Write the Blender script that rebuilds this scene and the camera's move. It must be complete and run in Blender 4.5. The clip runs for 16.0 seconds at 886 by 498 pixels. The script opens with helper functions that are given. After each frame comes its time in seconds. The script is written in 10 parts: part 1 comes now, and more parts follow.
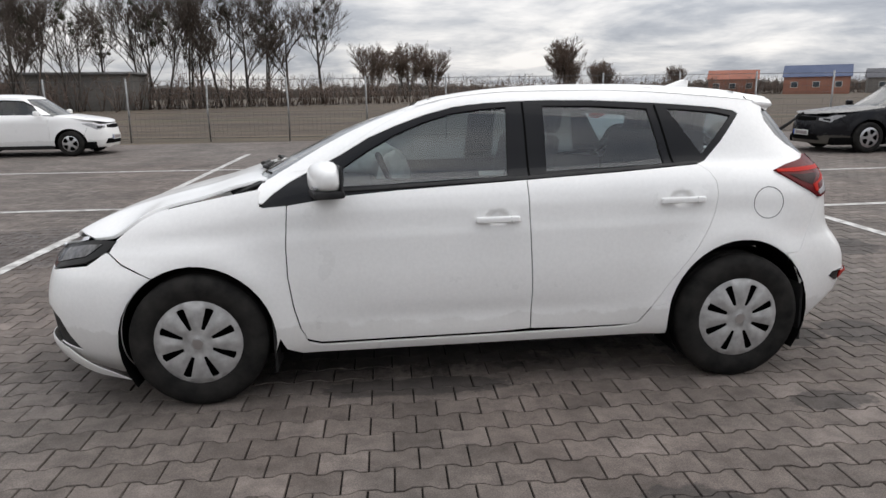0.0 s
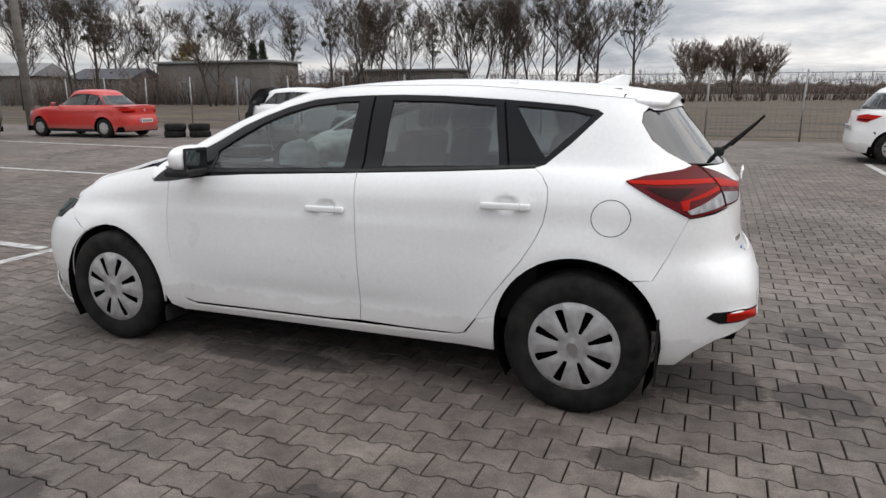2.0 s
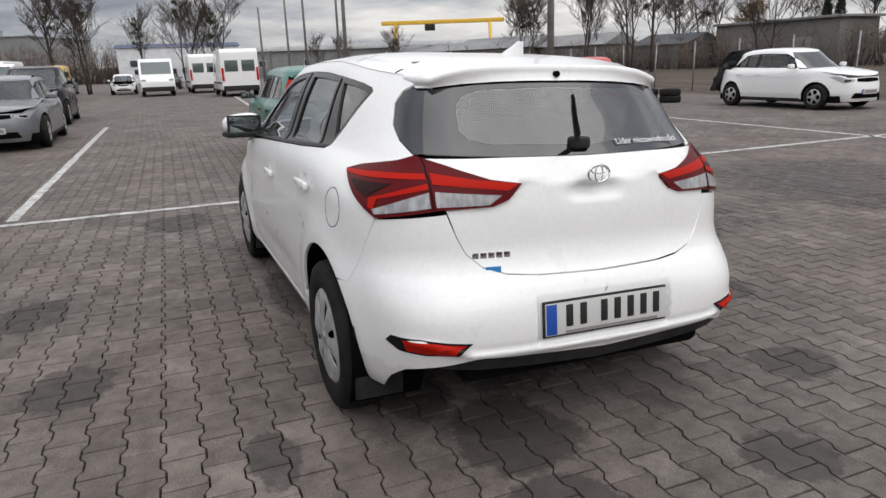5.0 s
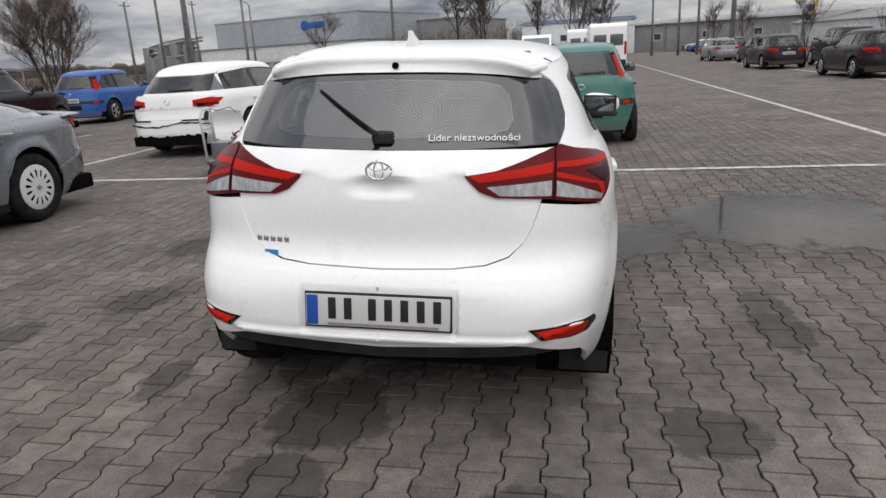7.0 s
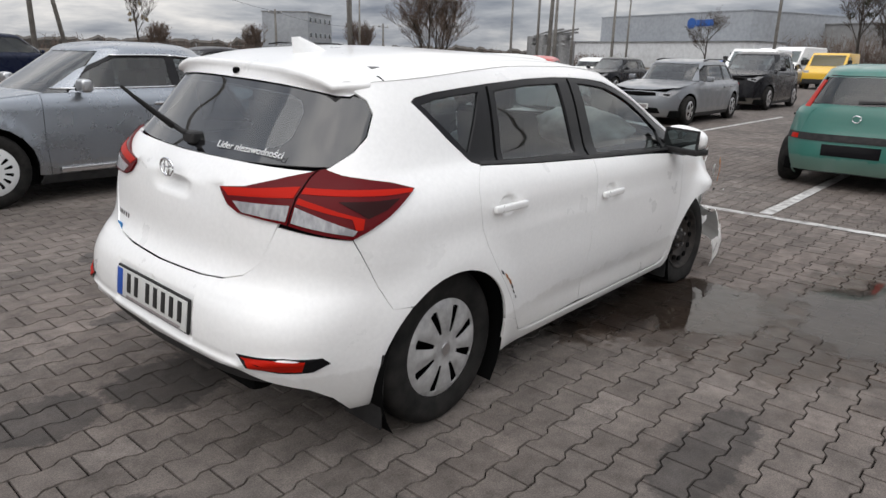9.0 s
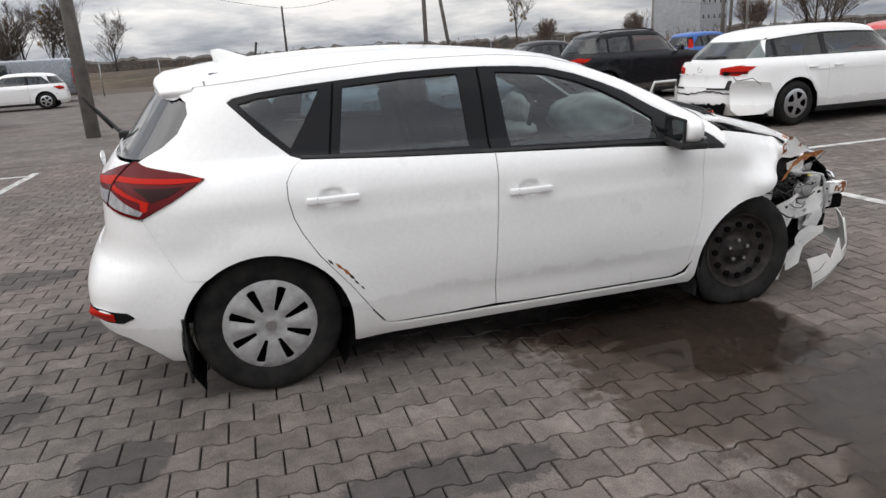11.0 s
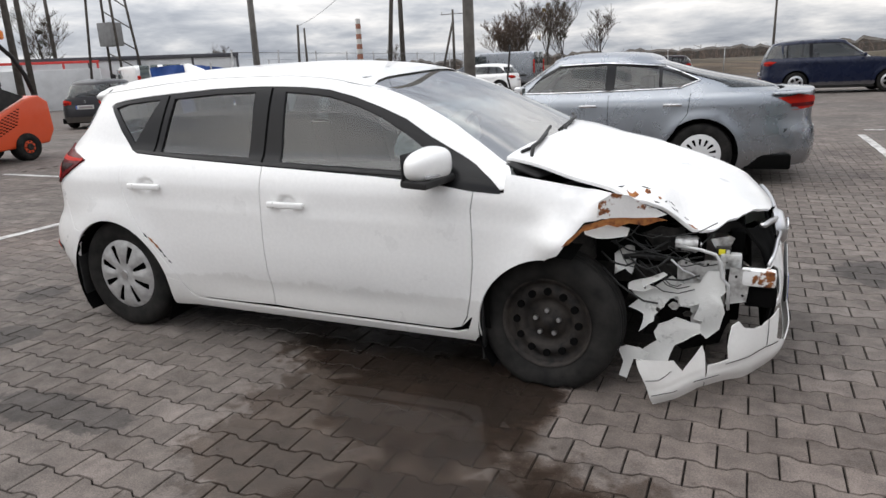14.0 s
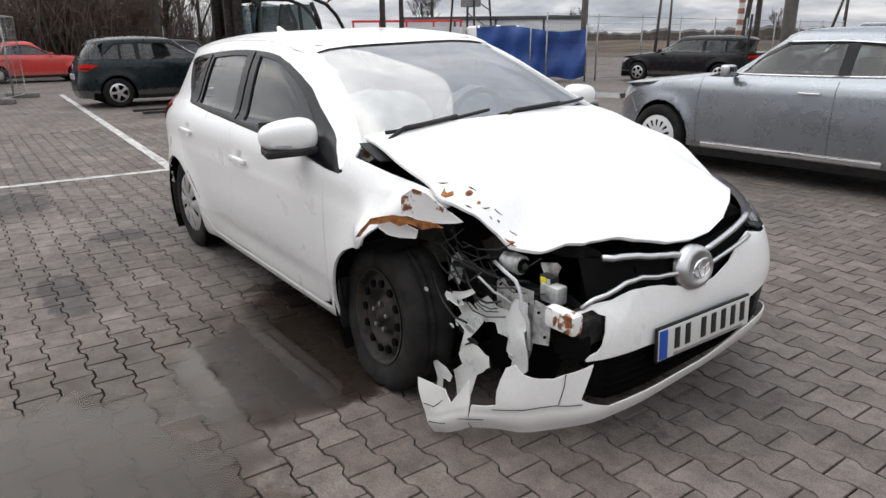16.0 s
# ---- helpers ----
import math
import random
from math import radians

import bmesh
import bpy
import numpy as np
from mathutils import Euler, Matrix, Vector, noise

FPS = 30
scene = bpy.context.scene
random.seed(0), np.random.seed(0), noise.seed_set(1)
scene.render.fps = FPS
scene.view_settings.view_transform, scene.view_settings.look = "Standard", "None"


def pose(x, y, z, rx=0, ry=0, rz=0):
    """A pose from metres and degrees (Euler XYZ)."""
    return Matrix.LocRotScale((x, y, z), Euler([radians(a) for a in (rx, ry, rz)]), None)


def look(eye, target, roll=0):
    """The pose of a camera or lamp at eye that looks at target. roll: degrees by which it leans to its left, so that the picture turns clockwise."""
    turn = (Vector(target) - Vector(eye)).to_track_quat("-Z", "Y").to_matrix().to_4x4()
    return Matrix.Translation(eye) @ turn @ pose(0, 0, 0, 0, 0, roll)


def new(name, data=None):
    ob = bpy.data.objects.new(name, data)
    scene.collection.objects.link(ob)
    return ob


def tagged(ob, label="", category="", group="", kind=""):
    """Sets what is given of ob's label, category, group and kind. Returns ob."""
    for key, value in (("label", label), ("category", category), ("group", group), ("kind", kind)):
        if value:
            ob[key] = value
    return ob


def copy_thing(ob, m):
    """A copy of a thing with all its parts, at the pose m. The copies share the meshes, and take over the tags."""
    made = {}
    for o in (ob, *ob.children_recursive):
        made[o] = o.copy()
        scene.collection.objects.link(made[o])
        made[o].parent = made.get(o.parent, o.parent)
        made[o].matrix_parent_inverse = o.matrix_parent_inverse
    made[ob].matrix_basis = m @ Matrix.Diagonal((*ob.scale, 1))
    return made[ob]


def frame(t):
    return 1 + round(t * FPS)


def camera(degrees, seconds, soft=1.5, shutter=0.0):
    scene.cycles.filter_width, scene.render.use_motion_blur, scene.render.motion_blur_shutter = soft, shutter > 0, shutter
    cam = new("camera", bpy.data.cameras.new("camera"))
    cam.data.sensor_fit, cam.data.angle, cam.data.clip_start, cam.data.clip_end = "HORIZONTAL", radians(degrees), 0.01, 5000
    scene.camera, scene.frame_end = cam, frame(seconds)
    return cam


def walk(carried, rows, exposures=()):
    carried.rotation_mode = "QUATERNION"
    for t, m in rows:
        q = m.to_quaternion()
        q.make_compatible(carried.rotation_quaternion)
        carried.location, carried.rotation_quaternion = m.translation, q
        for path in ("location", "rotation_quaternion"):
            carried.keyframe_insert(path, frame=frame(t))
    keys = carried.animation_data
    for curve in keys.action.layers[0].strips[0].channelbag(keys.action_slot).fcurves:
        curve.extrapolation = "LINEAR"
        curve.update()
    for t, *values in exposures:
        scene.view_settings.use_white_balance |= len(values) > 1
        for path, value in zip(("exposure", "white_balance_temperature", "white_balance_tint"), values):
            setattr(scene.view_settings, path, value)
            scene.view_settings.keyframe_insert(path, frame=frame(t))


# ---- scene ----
cam = camera(67.00, 16.0)
PATH = (
    (0.0, pose(-0.468, -3.834, 1.429, 76.69, 0.72, -5.95)),
    (0.5, pose(0.084, -3.775, 1.413, 76.62, 0.04, 2.39)),
    (1.0, pose(0.660, -3.793, 1.425, 77.75, -0.63, 9.66)),
    (1.5, pose(1.190, -3.726, 1.351, 77.63, 0.27, 13.78)),
    (2.0, pose(1.749, -3.588, 1.402, 76.59, 0.12, 20.82)),
    (2.5, pose(2.263, -3.446, 1.410, 75.82, 0.75, 28.09)),
    (3.0, pose(2.669, -3.149, 1.364, 75.61, 0.22, 35.10)),
    (3.5, pose(3.134, -2.852, 1.389, 76.10, 1.06, 42.12)),
    (4.0, pose(3.423, -2.377, 1.378, 75.80, 1.10, 47.14)),
    (4.2, pose(3.528, -2.189, 1.392, 75.72, 0.78, 51.02)),
    (6.3, pose(4.209, -0.043, 1.400, 73.19, 1.54, 87.09)),
    (6.5, pose(4.192, 0.150, 1.364, 73.16, 0.27, 89.71)),
    (7.0, pose(4.175, 0.649, 1.374, 73.78, 3.00, 99.36)),
    (7.5, pose(4.090, 1.142, 1.397, 72.73, 3.00, 107.45)),
    (7.8, pose(3.911, 1.383, 1.393, 71.88, 2.80, 110.81)),
    (8.0, pose(3.787, 1.535, 1.404, 71.10, 3.43, 115.51)),
    (8.5, pose(3.546, 2.002, 1.430, 73.28, 0.28, 123.06)),
    (9.0, pose(3.154, 2.372, 1.419, 73.79, -1.39, 130.48)),
    (9.2, pose(2.988, 2.508, 1.446, 72.77, 0.07, 133.93)),
    (11.3, pose(1.036, 3.677, 1.394, 74.66, 2.52, 166.79)),
    (11.5, pose(0.821, 3.686, 1.379, 75.50, 2.18, 169.73)),
    (12.0, pose(0.247, 3.772, 1.368, 75.43, 3.70, 176.53)),
    (12.5, pose(-0.314, 3.787, 1.412, 75.23, 4.33, 182.72)),
    (13.0, pose(-0.838, 3.748, 1.354, 75.87, 4.19, 189.91)),
    (13.5, pose(-1.386, 3.720, 1.390, 74.07, 3.98, 196.60)),
    (14.0, pose(-1.846, 3.492, 1.386, 74.76, 2.45, 202.80)),
    (14.5, pose(-2.369, 3.275, 1.395, 73.96, 1.85, 209.52)),
    (15.0, pose(-2.720, 2.896, 1.417, 72.94, 1.39, 218.33)),
    (15.5, pose(-3.052, 2.513, 1.352, 74.69, 0.35, 225.97)),
    (16.0, pose(-3.372, 2.119, 1.376, 72.63, 0.39, 233.33)),
)
walk(cam, PATH, exposures=((0.0, -0.08), (2.0, 0.0), (4.0, -0.04), (6.5, -0.18), (9.2, -0.08), (11.5, 0.02), (13.0, 0.08), (14.5, 0.12), (16.0, 0.13)))
# ---- world, sun ----
SUN_EL, SUN_AZ = 60.0, 80.0
world = bpy.data.worlds.new("overcast_sky")
scene.world = world
world.use_nodes = True


def build_sky():
    nt = world.node_tree
    nt.nodes.clear()
    N, K = nt.nodes.new, nt.links.new
    out, bg, sky = N("ShaderNodeOutputWorld"), N("ShaderNodeBackground"), N("ShaderNodeTexSky")
    sky.sky_type, sky.sun_disc = "NISHITA", False
    sky.sun_elevation, sky.sun_rotation = radians(SUN_EL), radians(SUN_AZ)
    sky.air_density, sky.dust_density = 1.0, 2.0
    tc, sep = N("ShaderNodeTexCoord"), N("ShaderNodeSeparateXYZ")
    K(tc.outputs["Generated"], sep.inputs[0])

    def math_node(op, a, b=None, clamp=False):
        n = N("ShaderNodeMath")
        n.operation, n.use_clamp = op, clamp
        for i, v in enumerate((a, b)):
            if v is None:
                continue
            if isinstance(v, (int, float)):
                n.inputs[i].default_value = v
            else:
                K(v, n.inputs[i])
        return n.outputs[0]

    up = math_node("MAXIMUM", sep.outputs[2], 0.0)
    den = math_node("ADD", up, 0.16)
    cx, cy = math_node("DIVIDE", sep.outputs[0], den), math_node("DIVIDE", sep.outputs[1], den)
    comb = N("ShaderNodeCombineXYZ")
    K(cx, comb.inputs[0]), K(cy, comb.inputs[1])

    def clouds(scale, detail, seed, rough=0.55):
        n = N("ShaderNodeTexNoise")
        n.noise_dimensions = "4D"
        n.inputs["W"].default_value = seed
        n.inputs["Scale"].default_value, n.inputs["Detail"].default_value, n.inputs["Roughness"].default_value = scale, detail, rough
        n.inputs["Distortion"].default_value = 0.35
        K(comb.outputs[0], n.inputs["Vector"])
        return n.outputs["Fac"]

    big, small = clouds(0.55, 6, 3.1), clouds(1.5, 8, 7.7, 0.6)
    both = math_node("ADD", math_node("MULTIPLY", big, 0.6), math_node("MULTIPLY", small, 0.4))
    ramp = N("ShaderNodeValToRGB")
    e = ramp.color_ramp.elements
    e[0].position, e[0].color = 0.37, (0.27, 0.30, 0.365, 1)
    e[1].position, e[1].color = 0.60, (1.16, 1.13, 1.10, 1)
    mid = ramp.color_ramp.elements.new(0.47)
    mid.color = (0.56, 0.583, 0.63, 1)
    K(both, ramp.inputs[0])
    # an overcast sky is far brighter overhead than at the horizon
    gain = math_node("ADD", 0.90, math_node("MULTIPLY", up, SKY_ZENITH))
    # brightens the sky towards the sun and dims it opposite, whatever the clouds
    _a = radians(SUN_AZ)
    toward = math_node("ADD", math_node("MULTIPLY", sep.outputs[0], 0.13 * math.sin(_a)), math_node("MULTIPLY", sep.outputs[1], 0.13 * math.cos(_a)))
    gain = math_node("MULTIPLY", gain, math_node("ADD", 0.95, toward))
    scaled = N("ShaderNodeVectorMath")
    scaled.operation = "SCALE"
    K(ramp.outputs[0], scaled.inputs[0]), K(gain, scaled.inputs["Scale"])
    skyw = N("ShaderNodeVectorMath")
    skyw.operation = "SCALE"
    K(sky.outputs[0], skyw.inputs[0])
    skyw.inputs["Scale"].default_value = 0.05
    mix = N("ShaderNodeMix")
    mix.data_type = "RGBA"
    mix.inputs[0].default_value = 0.9
    K(skyw.outputs[0], mix.inputs["A"]), K(scaled.outputs[0], mix.inputs["B"])
    K(mix.outputs["Result"], bg.inputs[0])
    bg.inputs[1].default_value = 1.0
    K(bg.outputs[0], out.inputs[0])


SKY_ZENITH = 1.9
build_sky()
sun = new("sun", bpy.data.lights.new("sun", "SUN"))
sun.data.energy, sun.data.angle, sun.data.color = 1.1, radians(80), (1.0, 0.96, 0.90)
_az = radians(SUN_AZ)
sun.matrix_basis = look((0, 0, 30), (-math.sin(_az) * 30 / math.tan(radians(SUN_EL)), -math.cos(_az) * 30 / math.tan(radians(SUN_EL)), 0))


# ---- materials ----
class Mat:
    """A node material with a Principled shader and a few shortcuts."""

    def __init__(self, name, color=(0.5, 0.5, 0.5), rough=0.6, metal=0.0, **kw):
        self.m = bpy.data.materials.new(name)
        self.m.use_nodes = True
        self.nt = self.m.node_tree
        self.b = self.nt.nodes["Principled BSDF"]
        self.out = self.nt.nodes["Material Output"]
        self.set("Base Color", (*color, 1)), self.set("Roughness", rough), self.set("Metallic", metal)
        for k, v in kw.items():
            self.set(k.replace("_", " "), v)
        self.pos = None

    def set(self, k, v):
        if hasattr(v, "is_linked"):
            self.nt.links.new(v, self.b.inputs[k])
        else:
            self.b.inputs[k].default_value = v

    def node(self, kind, **inputs):
        n = self.nt.nodes.new("ShaderNode" + kind)
        for k, v in inputs.items():
            k = k.replace("_", " ")
            if hasattr(v, "is_linked"):
                self.nt.links.new(v, n.inputs[k])
            else:
                n.inputs[k].default_value = v
        return n

    def position(self):
        if self.pos is None:
            self.pos = self.nt.nodes.new("ShaderNodeNewGeometry").outputs["Position"]
        return self.pos

    def local(self):
        return self.nt.nodes.new("ShaderNodeTexCoord").outputs["Object"]

    def noise(self, scale, detail=4, vec=None, rough=0.55, stretch=None):
        v = vec or self.position()
        if stretch:
            v = self.node("Mapping", Vector=v, Scale=stretch).outputs[0]
        return self.node("TexNoise", Vector=v, Scale=scale, Detail=detail, Roughness=rough).outputs["Fac"]

    def ramp(self, fac, *stops):
        n = self.nt.nodes.new("ShaderNodeValToRGB")
        self.nt.links.new(fac, n.inputs[0])
        el = n.color_ramp.elements
        while len(el) < len(stops):
            el.new(0.5)
        for e, (p, c) in zip(el, stops):
            e.position = p
            e.color = (c, c, c, 1) if isinstance(c, (int, float)) else (*c, 1)
        return n.outputs[0]

    def mix(self, fac, a, b, how="MIX"):
        n = self.nt.nodes.new("ShaderNodeMix")
        n.data_type, n.blend_type = "RGBA", how
        for k, v in ((0, fac), ("A", a), ("B", b)):
            if hasattr(v, "is_linked"):
                self.nt.links.new(v, n.inputs[k if k else 0])
            else:
                n.inputs[k].default_value = v if k == 0 else (*v, 1) if len(v) == 3 else v
        return n.outputs["Result"]

    def math(self, op, a, b=0.0, clamp=False):
        n = self.nt.nodes.new("ShaderNodeMath")
        n.operation, n.use_clamp = op, clamp
        for i, v in enumerate((a, b)):
            if hasattr(v, "is_linked"):
                self.nt.links.new(v, n.inputs[i])
            else:
                n.inputs[i].default_value = v
        return n.outputs[0]

    def bump(self, height, strength=0.3, dist=0.01):
        n = self.node("Bump", Height=height, Strength=strength, Distance=dist)
        self.set("Normal", n.outputs[0])
        return self

    def dirt(self, base, dark, scale=3.0, amount=0.5, fine=40.0):
        """Two scales of soiling over a base colour."""
        f = self.ramp(self.noise(scale, 6), (0.42, 0.0), (0.72, amount))
        c = self.mix(f, base, dark)
        g = self.ramp(self.noise(fine, 3), (0.35, 0.86), (0.7, 1.05))
        self.set("Base Color", self.mix(1.0, c, g, "MULTIPLY"))
        return self


def paint(name, color, metal=0.0, rough=0.32, road=True, coat=0.6, spec=0.5):
    m = Mat(name, color, rough, metal, Specular_IOR_Level=spec, Coat_Weight=coat, Coat_Roughness=0.06)
    base = color
    grime = m.ramp(m.noise(2.2, 6), (0.5, 0.0), (0.8, 0.12))
    col = m.mix(grime, base, tuple(0.66 * c + 0.008 for c in base))
    fine = m.ramp(m.noise(60, 3), (0.3, 0.95), (0.7, 1.0))
    col = m.mix(1.0, col, fine, "MULTIPLY")
    if road:  # splashed road dirt near the sill
        sep = m.node("SeparateXYZ", Vector=m.position())
        low = m.ramp(m.math("ADD", sep.outputs[2], m.math("MULTIPLY", m.noise(9, 5), 0.12)), (0.26, 0.34), (0.425, 0.20), (0.44, 0.0))
        col = m.mix(low, col, (0.30, 0.27, 0.23))
    m.set("Base Color", col)
    m.set("Roughness", m.ramp(m.noise(5, 5), (0.3, rough * 0.8), (0.75, min(1, rough * 1.5))))
    return m.m


M = {}
M["white"] = paint("white_paint", (0.86, 0.855, 0.845))
M["teal"] = paint("teal_paint", (0.024, 0.145, 0.115), rough=0.4)
M["silver"] = paint("silver_paint", (0.285, 0.305, 0.333), 0.75, 0.26)
M["greymet"] = paint("grey_paint", (0.20, 0.21, 0.225), 0.5, 0.35)
M["black_paint"] = paint("black_paint", (0.008, 0.008, 0.010), rough=0.22, coat=0.15, spec=0.2)
M["darkgreen"] = paint("dark_green_paint", (0.007, 0.013, 0.016), rough=0.25, coat=0.15, spec=0.2)
M["darkgrey"] = paint("dark_grey_paint", (0.030, 0.029, 0.032), 0.3, 0.32, coat=0.15, spec=0.2)
M["plum"] = paint("plum_paint", (0.014, 0.008, 0.011), 0.2, 0.32, coat=0.15, spec=0.2)
M["red"] = paint("red_paint", (0.50, 0.025, 0.018), rough=0.38)
M["blue"] = paint("blue_paint", (0.01, 0.085, 0.33), rough=0.4, coat=0.2)
M["navy"] = paint("navy_paint", (0.008, 0.012, 0.032), rough=0.25, coat=0.15, spec=0.2)
M["yellow"] = paint("yellow_paint", (0.75, 0.45, 0.03), rough=0.4)
M["orange"] = paint("orange_paint", (0.62, 0.062, 0.006), rough=0.45, road=False)

_m = Mat("black_plastic", (0.02, 0.02, 0.021), 0.55, Specular_IOR_Level=0.25)
_m.set("Base Color", _m.ramp(_m.noise(14, 6), (0.3, (0.012, 0.012, 0.013)), (0.75, (0.035, 0.034, 0.033))))
_m.bump(_m.noise(420, 2), 0.15, 0.002)
M["plastic"] = _m.m
M["gloss_black"] = Mat("gloss_black_trim", (0.006, 0.006, 0.007), 0.20, Specular_IOR_Level=0.22).m
M["frit"] = Mat("black_glass_border", (0.006, 0.006, 0.007), 0.03, Specular_IOR_Level=0.9, Coat_Weight=0.35, Coat_Roughness=0.02).m
# near black: shade of gaps and hollows as colour, also plain black parts
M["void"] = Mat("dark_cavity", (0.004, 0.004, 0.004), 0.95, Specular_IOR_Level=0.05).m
_m = Mat("engine_bay_grime", (0.02, 0.02, 0.02), 0.6, Specular_IOR_Level=0.2)
_m.set("Base Color", _m.ramp(_m.noise(18, 6), (0.35, (0.006, 0.006, 0.006)), (0.75, (0.05, 0.046, 0.042))))
_m.bump(_m.noise(40, 5), 0.5, 0.01)
M["grime"] = _m.m
_m = Mat("tyre_rubber", (0.03, 0.03, 0.03), 0.82, Specular_IOR_Level=0.12)
_m.set("Base Color", _m.ramp(_m.noise(11, 6), (0.3, (0.008, 0.008, 0.008)), (0.75, (0.030, 0.028, 0.026))))
_m.bump(_m.noise(150, 3), 0.25, 0.003)
M["rubber"] = _m.m
_m = Mat("wheel_cover_silver", (0.42, 0.41, 0.40), 0.45, 0.35)
_m.set("Base Color", _m.ramp(_m.noise(22, 6), (0.3, (0.30, 0.295, 0.29)), (0.72, (0.48, 0.475, 0.47))))
M["cover"] = _m.m
M["cover_white"] = Mat("wheel_cover_pale", (0.62, 0.62, 0.62), 0.4).m
_m = Mat("black_steel_wheel", (0.03, 0.028, 0.026), 0.6, 0.1, Specular_IOR_Level=0.2)
_m.set("Base Color", _m.ramp(_m.noise(16, 6), (0.35, (0.012, 0.011, 0.011)), (0.72, (0.050, 0.042, 0.036))))
M["steel_wheel"] = _m.m
M["chrome"] = Mat("chrome", (0.78, 0.78, 0.79), 0.14, 1.0).m
M["satin"] = Mat("satin_aluminium", (0.55, 0.55, 0.56), 0.32, 1.0).m
M["mirror"] = Mat("mirror_glass", (0.24, 0.27, 0.27), 0.03, 1.0).m
M["lamp_red"] = Mat("red_lamp_lens", (0.10, 0.004, 0.006), 0.25, Specular_IOR_Level=0.12).m
M["lamp_bright"] = Mat("bright_red_lens", (0.42, 0.012, 0.005), 0.4, Specular_IOR_Level=0.08).m
M["lamp_dark"] = Mat("smoked_lens", (0.022, 0.004, 0.004), 0.25, Specular_IOR_Level=0.12).m
_m = Mat("clear_lamp_lens", (0.4, 0.4, 0.4), 0.14)
_m.set("Base Color", _m.ramp(_m.noise(45, 4, stretch=(1, 1, 0.25)), (0.35, (0.24, 0.24, 0.25)), (0.65, (0.42, 0.42, 0.43))))
M["lamp_clear"] = _m.m
_m = Mat("headlamp_lens", (0.1, 0.1, 0.1), 0.10)
_m.set("Base Color", _m.ramp(_m.noise(30, 4, stretch=(1, 1, 0.3)), (0.35, (0.02, 0.02, 0.022)), (0.65, (0.16, 0.16, 0.17))))
M["lamp_head"] = _m.m
M["lamp_amber"] = Mat("amber_lens", (0.75, 0.20, 0.02), 0.2, Coat_Weight=1.0).m
M["plate"] = Mat("number_plate_white", (0.56, 0.56, 0.54), 0.4).m
M["ink"] = Mat("black_ink", (0.012, 0.012, 0.012), 0.5).m
M["eu_blue"] = Mat("plate_blue", (0.01, 0.07, 0.36), 0.4).m
M["paper"] = Mat("printed_paper", (0.30, 0.34, 0.32), 0.7).m
M["sticker"] = Mat("blue_sticker", (0.02, 0.20, 0.48), 0.4).m
M["white_ink"] = Mat("white_lettering", (0.72, 0.72, 0.72), 0.5).m
M["grey_ink"] = Mat("grey_ink", (0.25, 0.22, 0.22), 0.6).m
M["red_ink"] = Mat("red_ink", (0.5, 0.03, 0.03), 0.6).m
_m = Mat("seat_fabric", (0.012, 0.012, 0.014), 0.95, Specular_IOR_Level=0.1)
_m.bump(_m.noise(300, 2), 0.4, 0.004)
M["fabric"] = _m.m
_m = Mat("airbag_cloth", (0.62, 0.62, 0.58), 0.85)
_m.set("Base Color", _m.ramp(_m.noise(9, 5), (0.3, (0.45, 0.45, 0.41)), (0.7, (0.72, 0.72, 0.69))))
M["airbag"] = _m.m
_m = Mat("dashboard_plastic", (0.014, 0.014, 0.015), 0.75, Specular_IOR_Level=0.15)
_m.bump(_m.noise(200, 2), 0.2, 0.002)
M["dash"] = _m.m

_m = Mat("torn_white_plastic", (0.74, 0.74, 0.72), 0.45)
_f = _m.ramp(_m.noise(13, 8, rough=0.7), (0.57, 0.0), (0.70, 0.7))
_c = _m.mix(_f, (0.74, 0.74, 0.72), (0.10, 0.095, 0.09))
_m.set("Base Color", _c)
_m.bump(_m.noise(35, 5), 0.4, 0.008)
M["torn"] = _m.m
_m = Mat("chipped_rusty_paint", (0.78, 0.78, 0.77), 0.5)
_f = _m.ramp(_m.noise(11, 7, rough=0.65), (0.565, 0.0), (0.60, 1.0))
_r = _m.ramp(_m.noise(50, 5), (0.35, (0.10, 0.03, 0.012)), (0.7, (0.36, 0.13, 0.03)))
_m.set("Base Color", _m.mix(_f, (0.78, 0.78, 0.77), _r))
_m.set("Roughness", _m.ramp(_f, (0, 0.35), (1, 0.9)))
_m.bump(_m.noise(60, 5), 0.5, 0.004)
M["rusty"] = _m.m
_m = Mat("rust", (0.25, 0.09, 0.03), 0.92)
_m.set("Base Color", _m.ramp(_m.noise(38, 7), (0.3, (0.09, 0.028, 0.012)), (0.5, (0.30, 0.11, 0.03)), (0.75, (0.44, 0.20, 0.06))))
_m.bump(_m.noise(140, 4), 0.5, 0.004)
M["rust"] = _m.m
_m = Mat("bare_bracket_metal", (0.55, 0.56, 0.56), 0.4, 0.5)
_m.set("Base Color", _m.ramp(_m.noise(20, 7), (0.34, (0.26, 0.25, 0.24)), (0.54, (0.64, 0.64, 0.63))))
M["bracket"] = _m.m
M["cable"] = Mat("black_cable", (0.012, 0.012, 0.012), 0.5).m
M["cable_red"] = Mat("red_cable", (0.5, 0.03, 0.02), 0.45).m
M["cable_grey"] = Mat("grey_hose", (0.5, 0.5, 0.5), 0.5).m
M["hivis"] = Mat("yellow_label", (0.75, 0.68, 0.03), 0.5).m


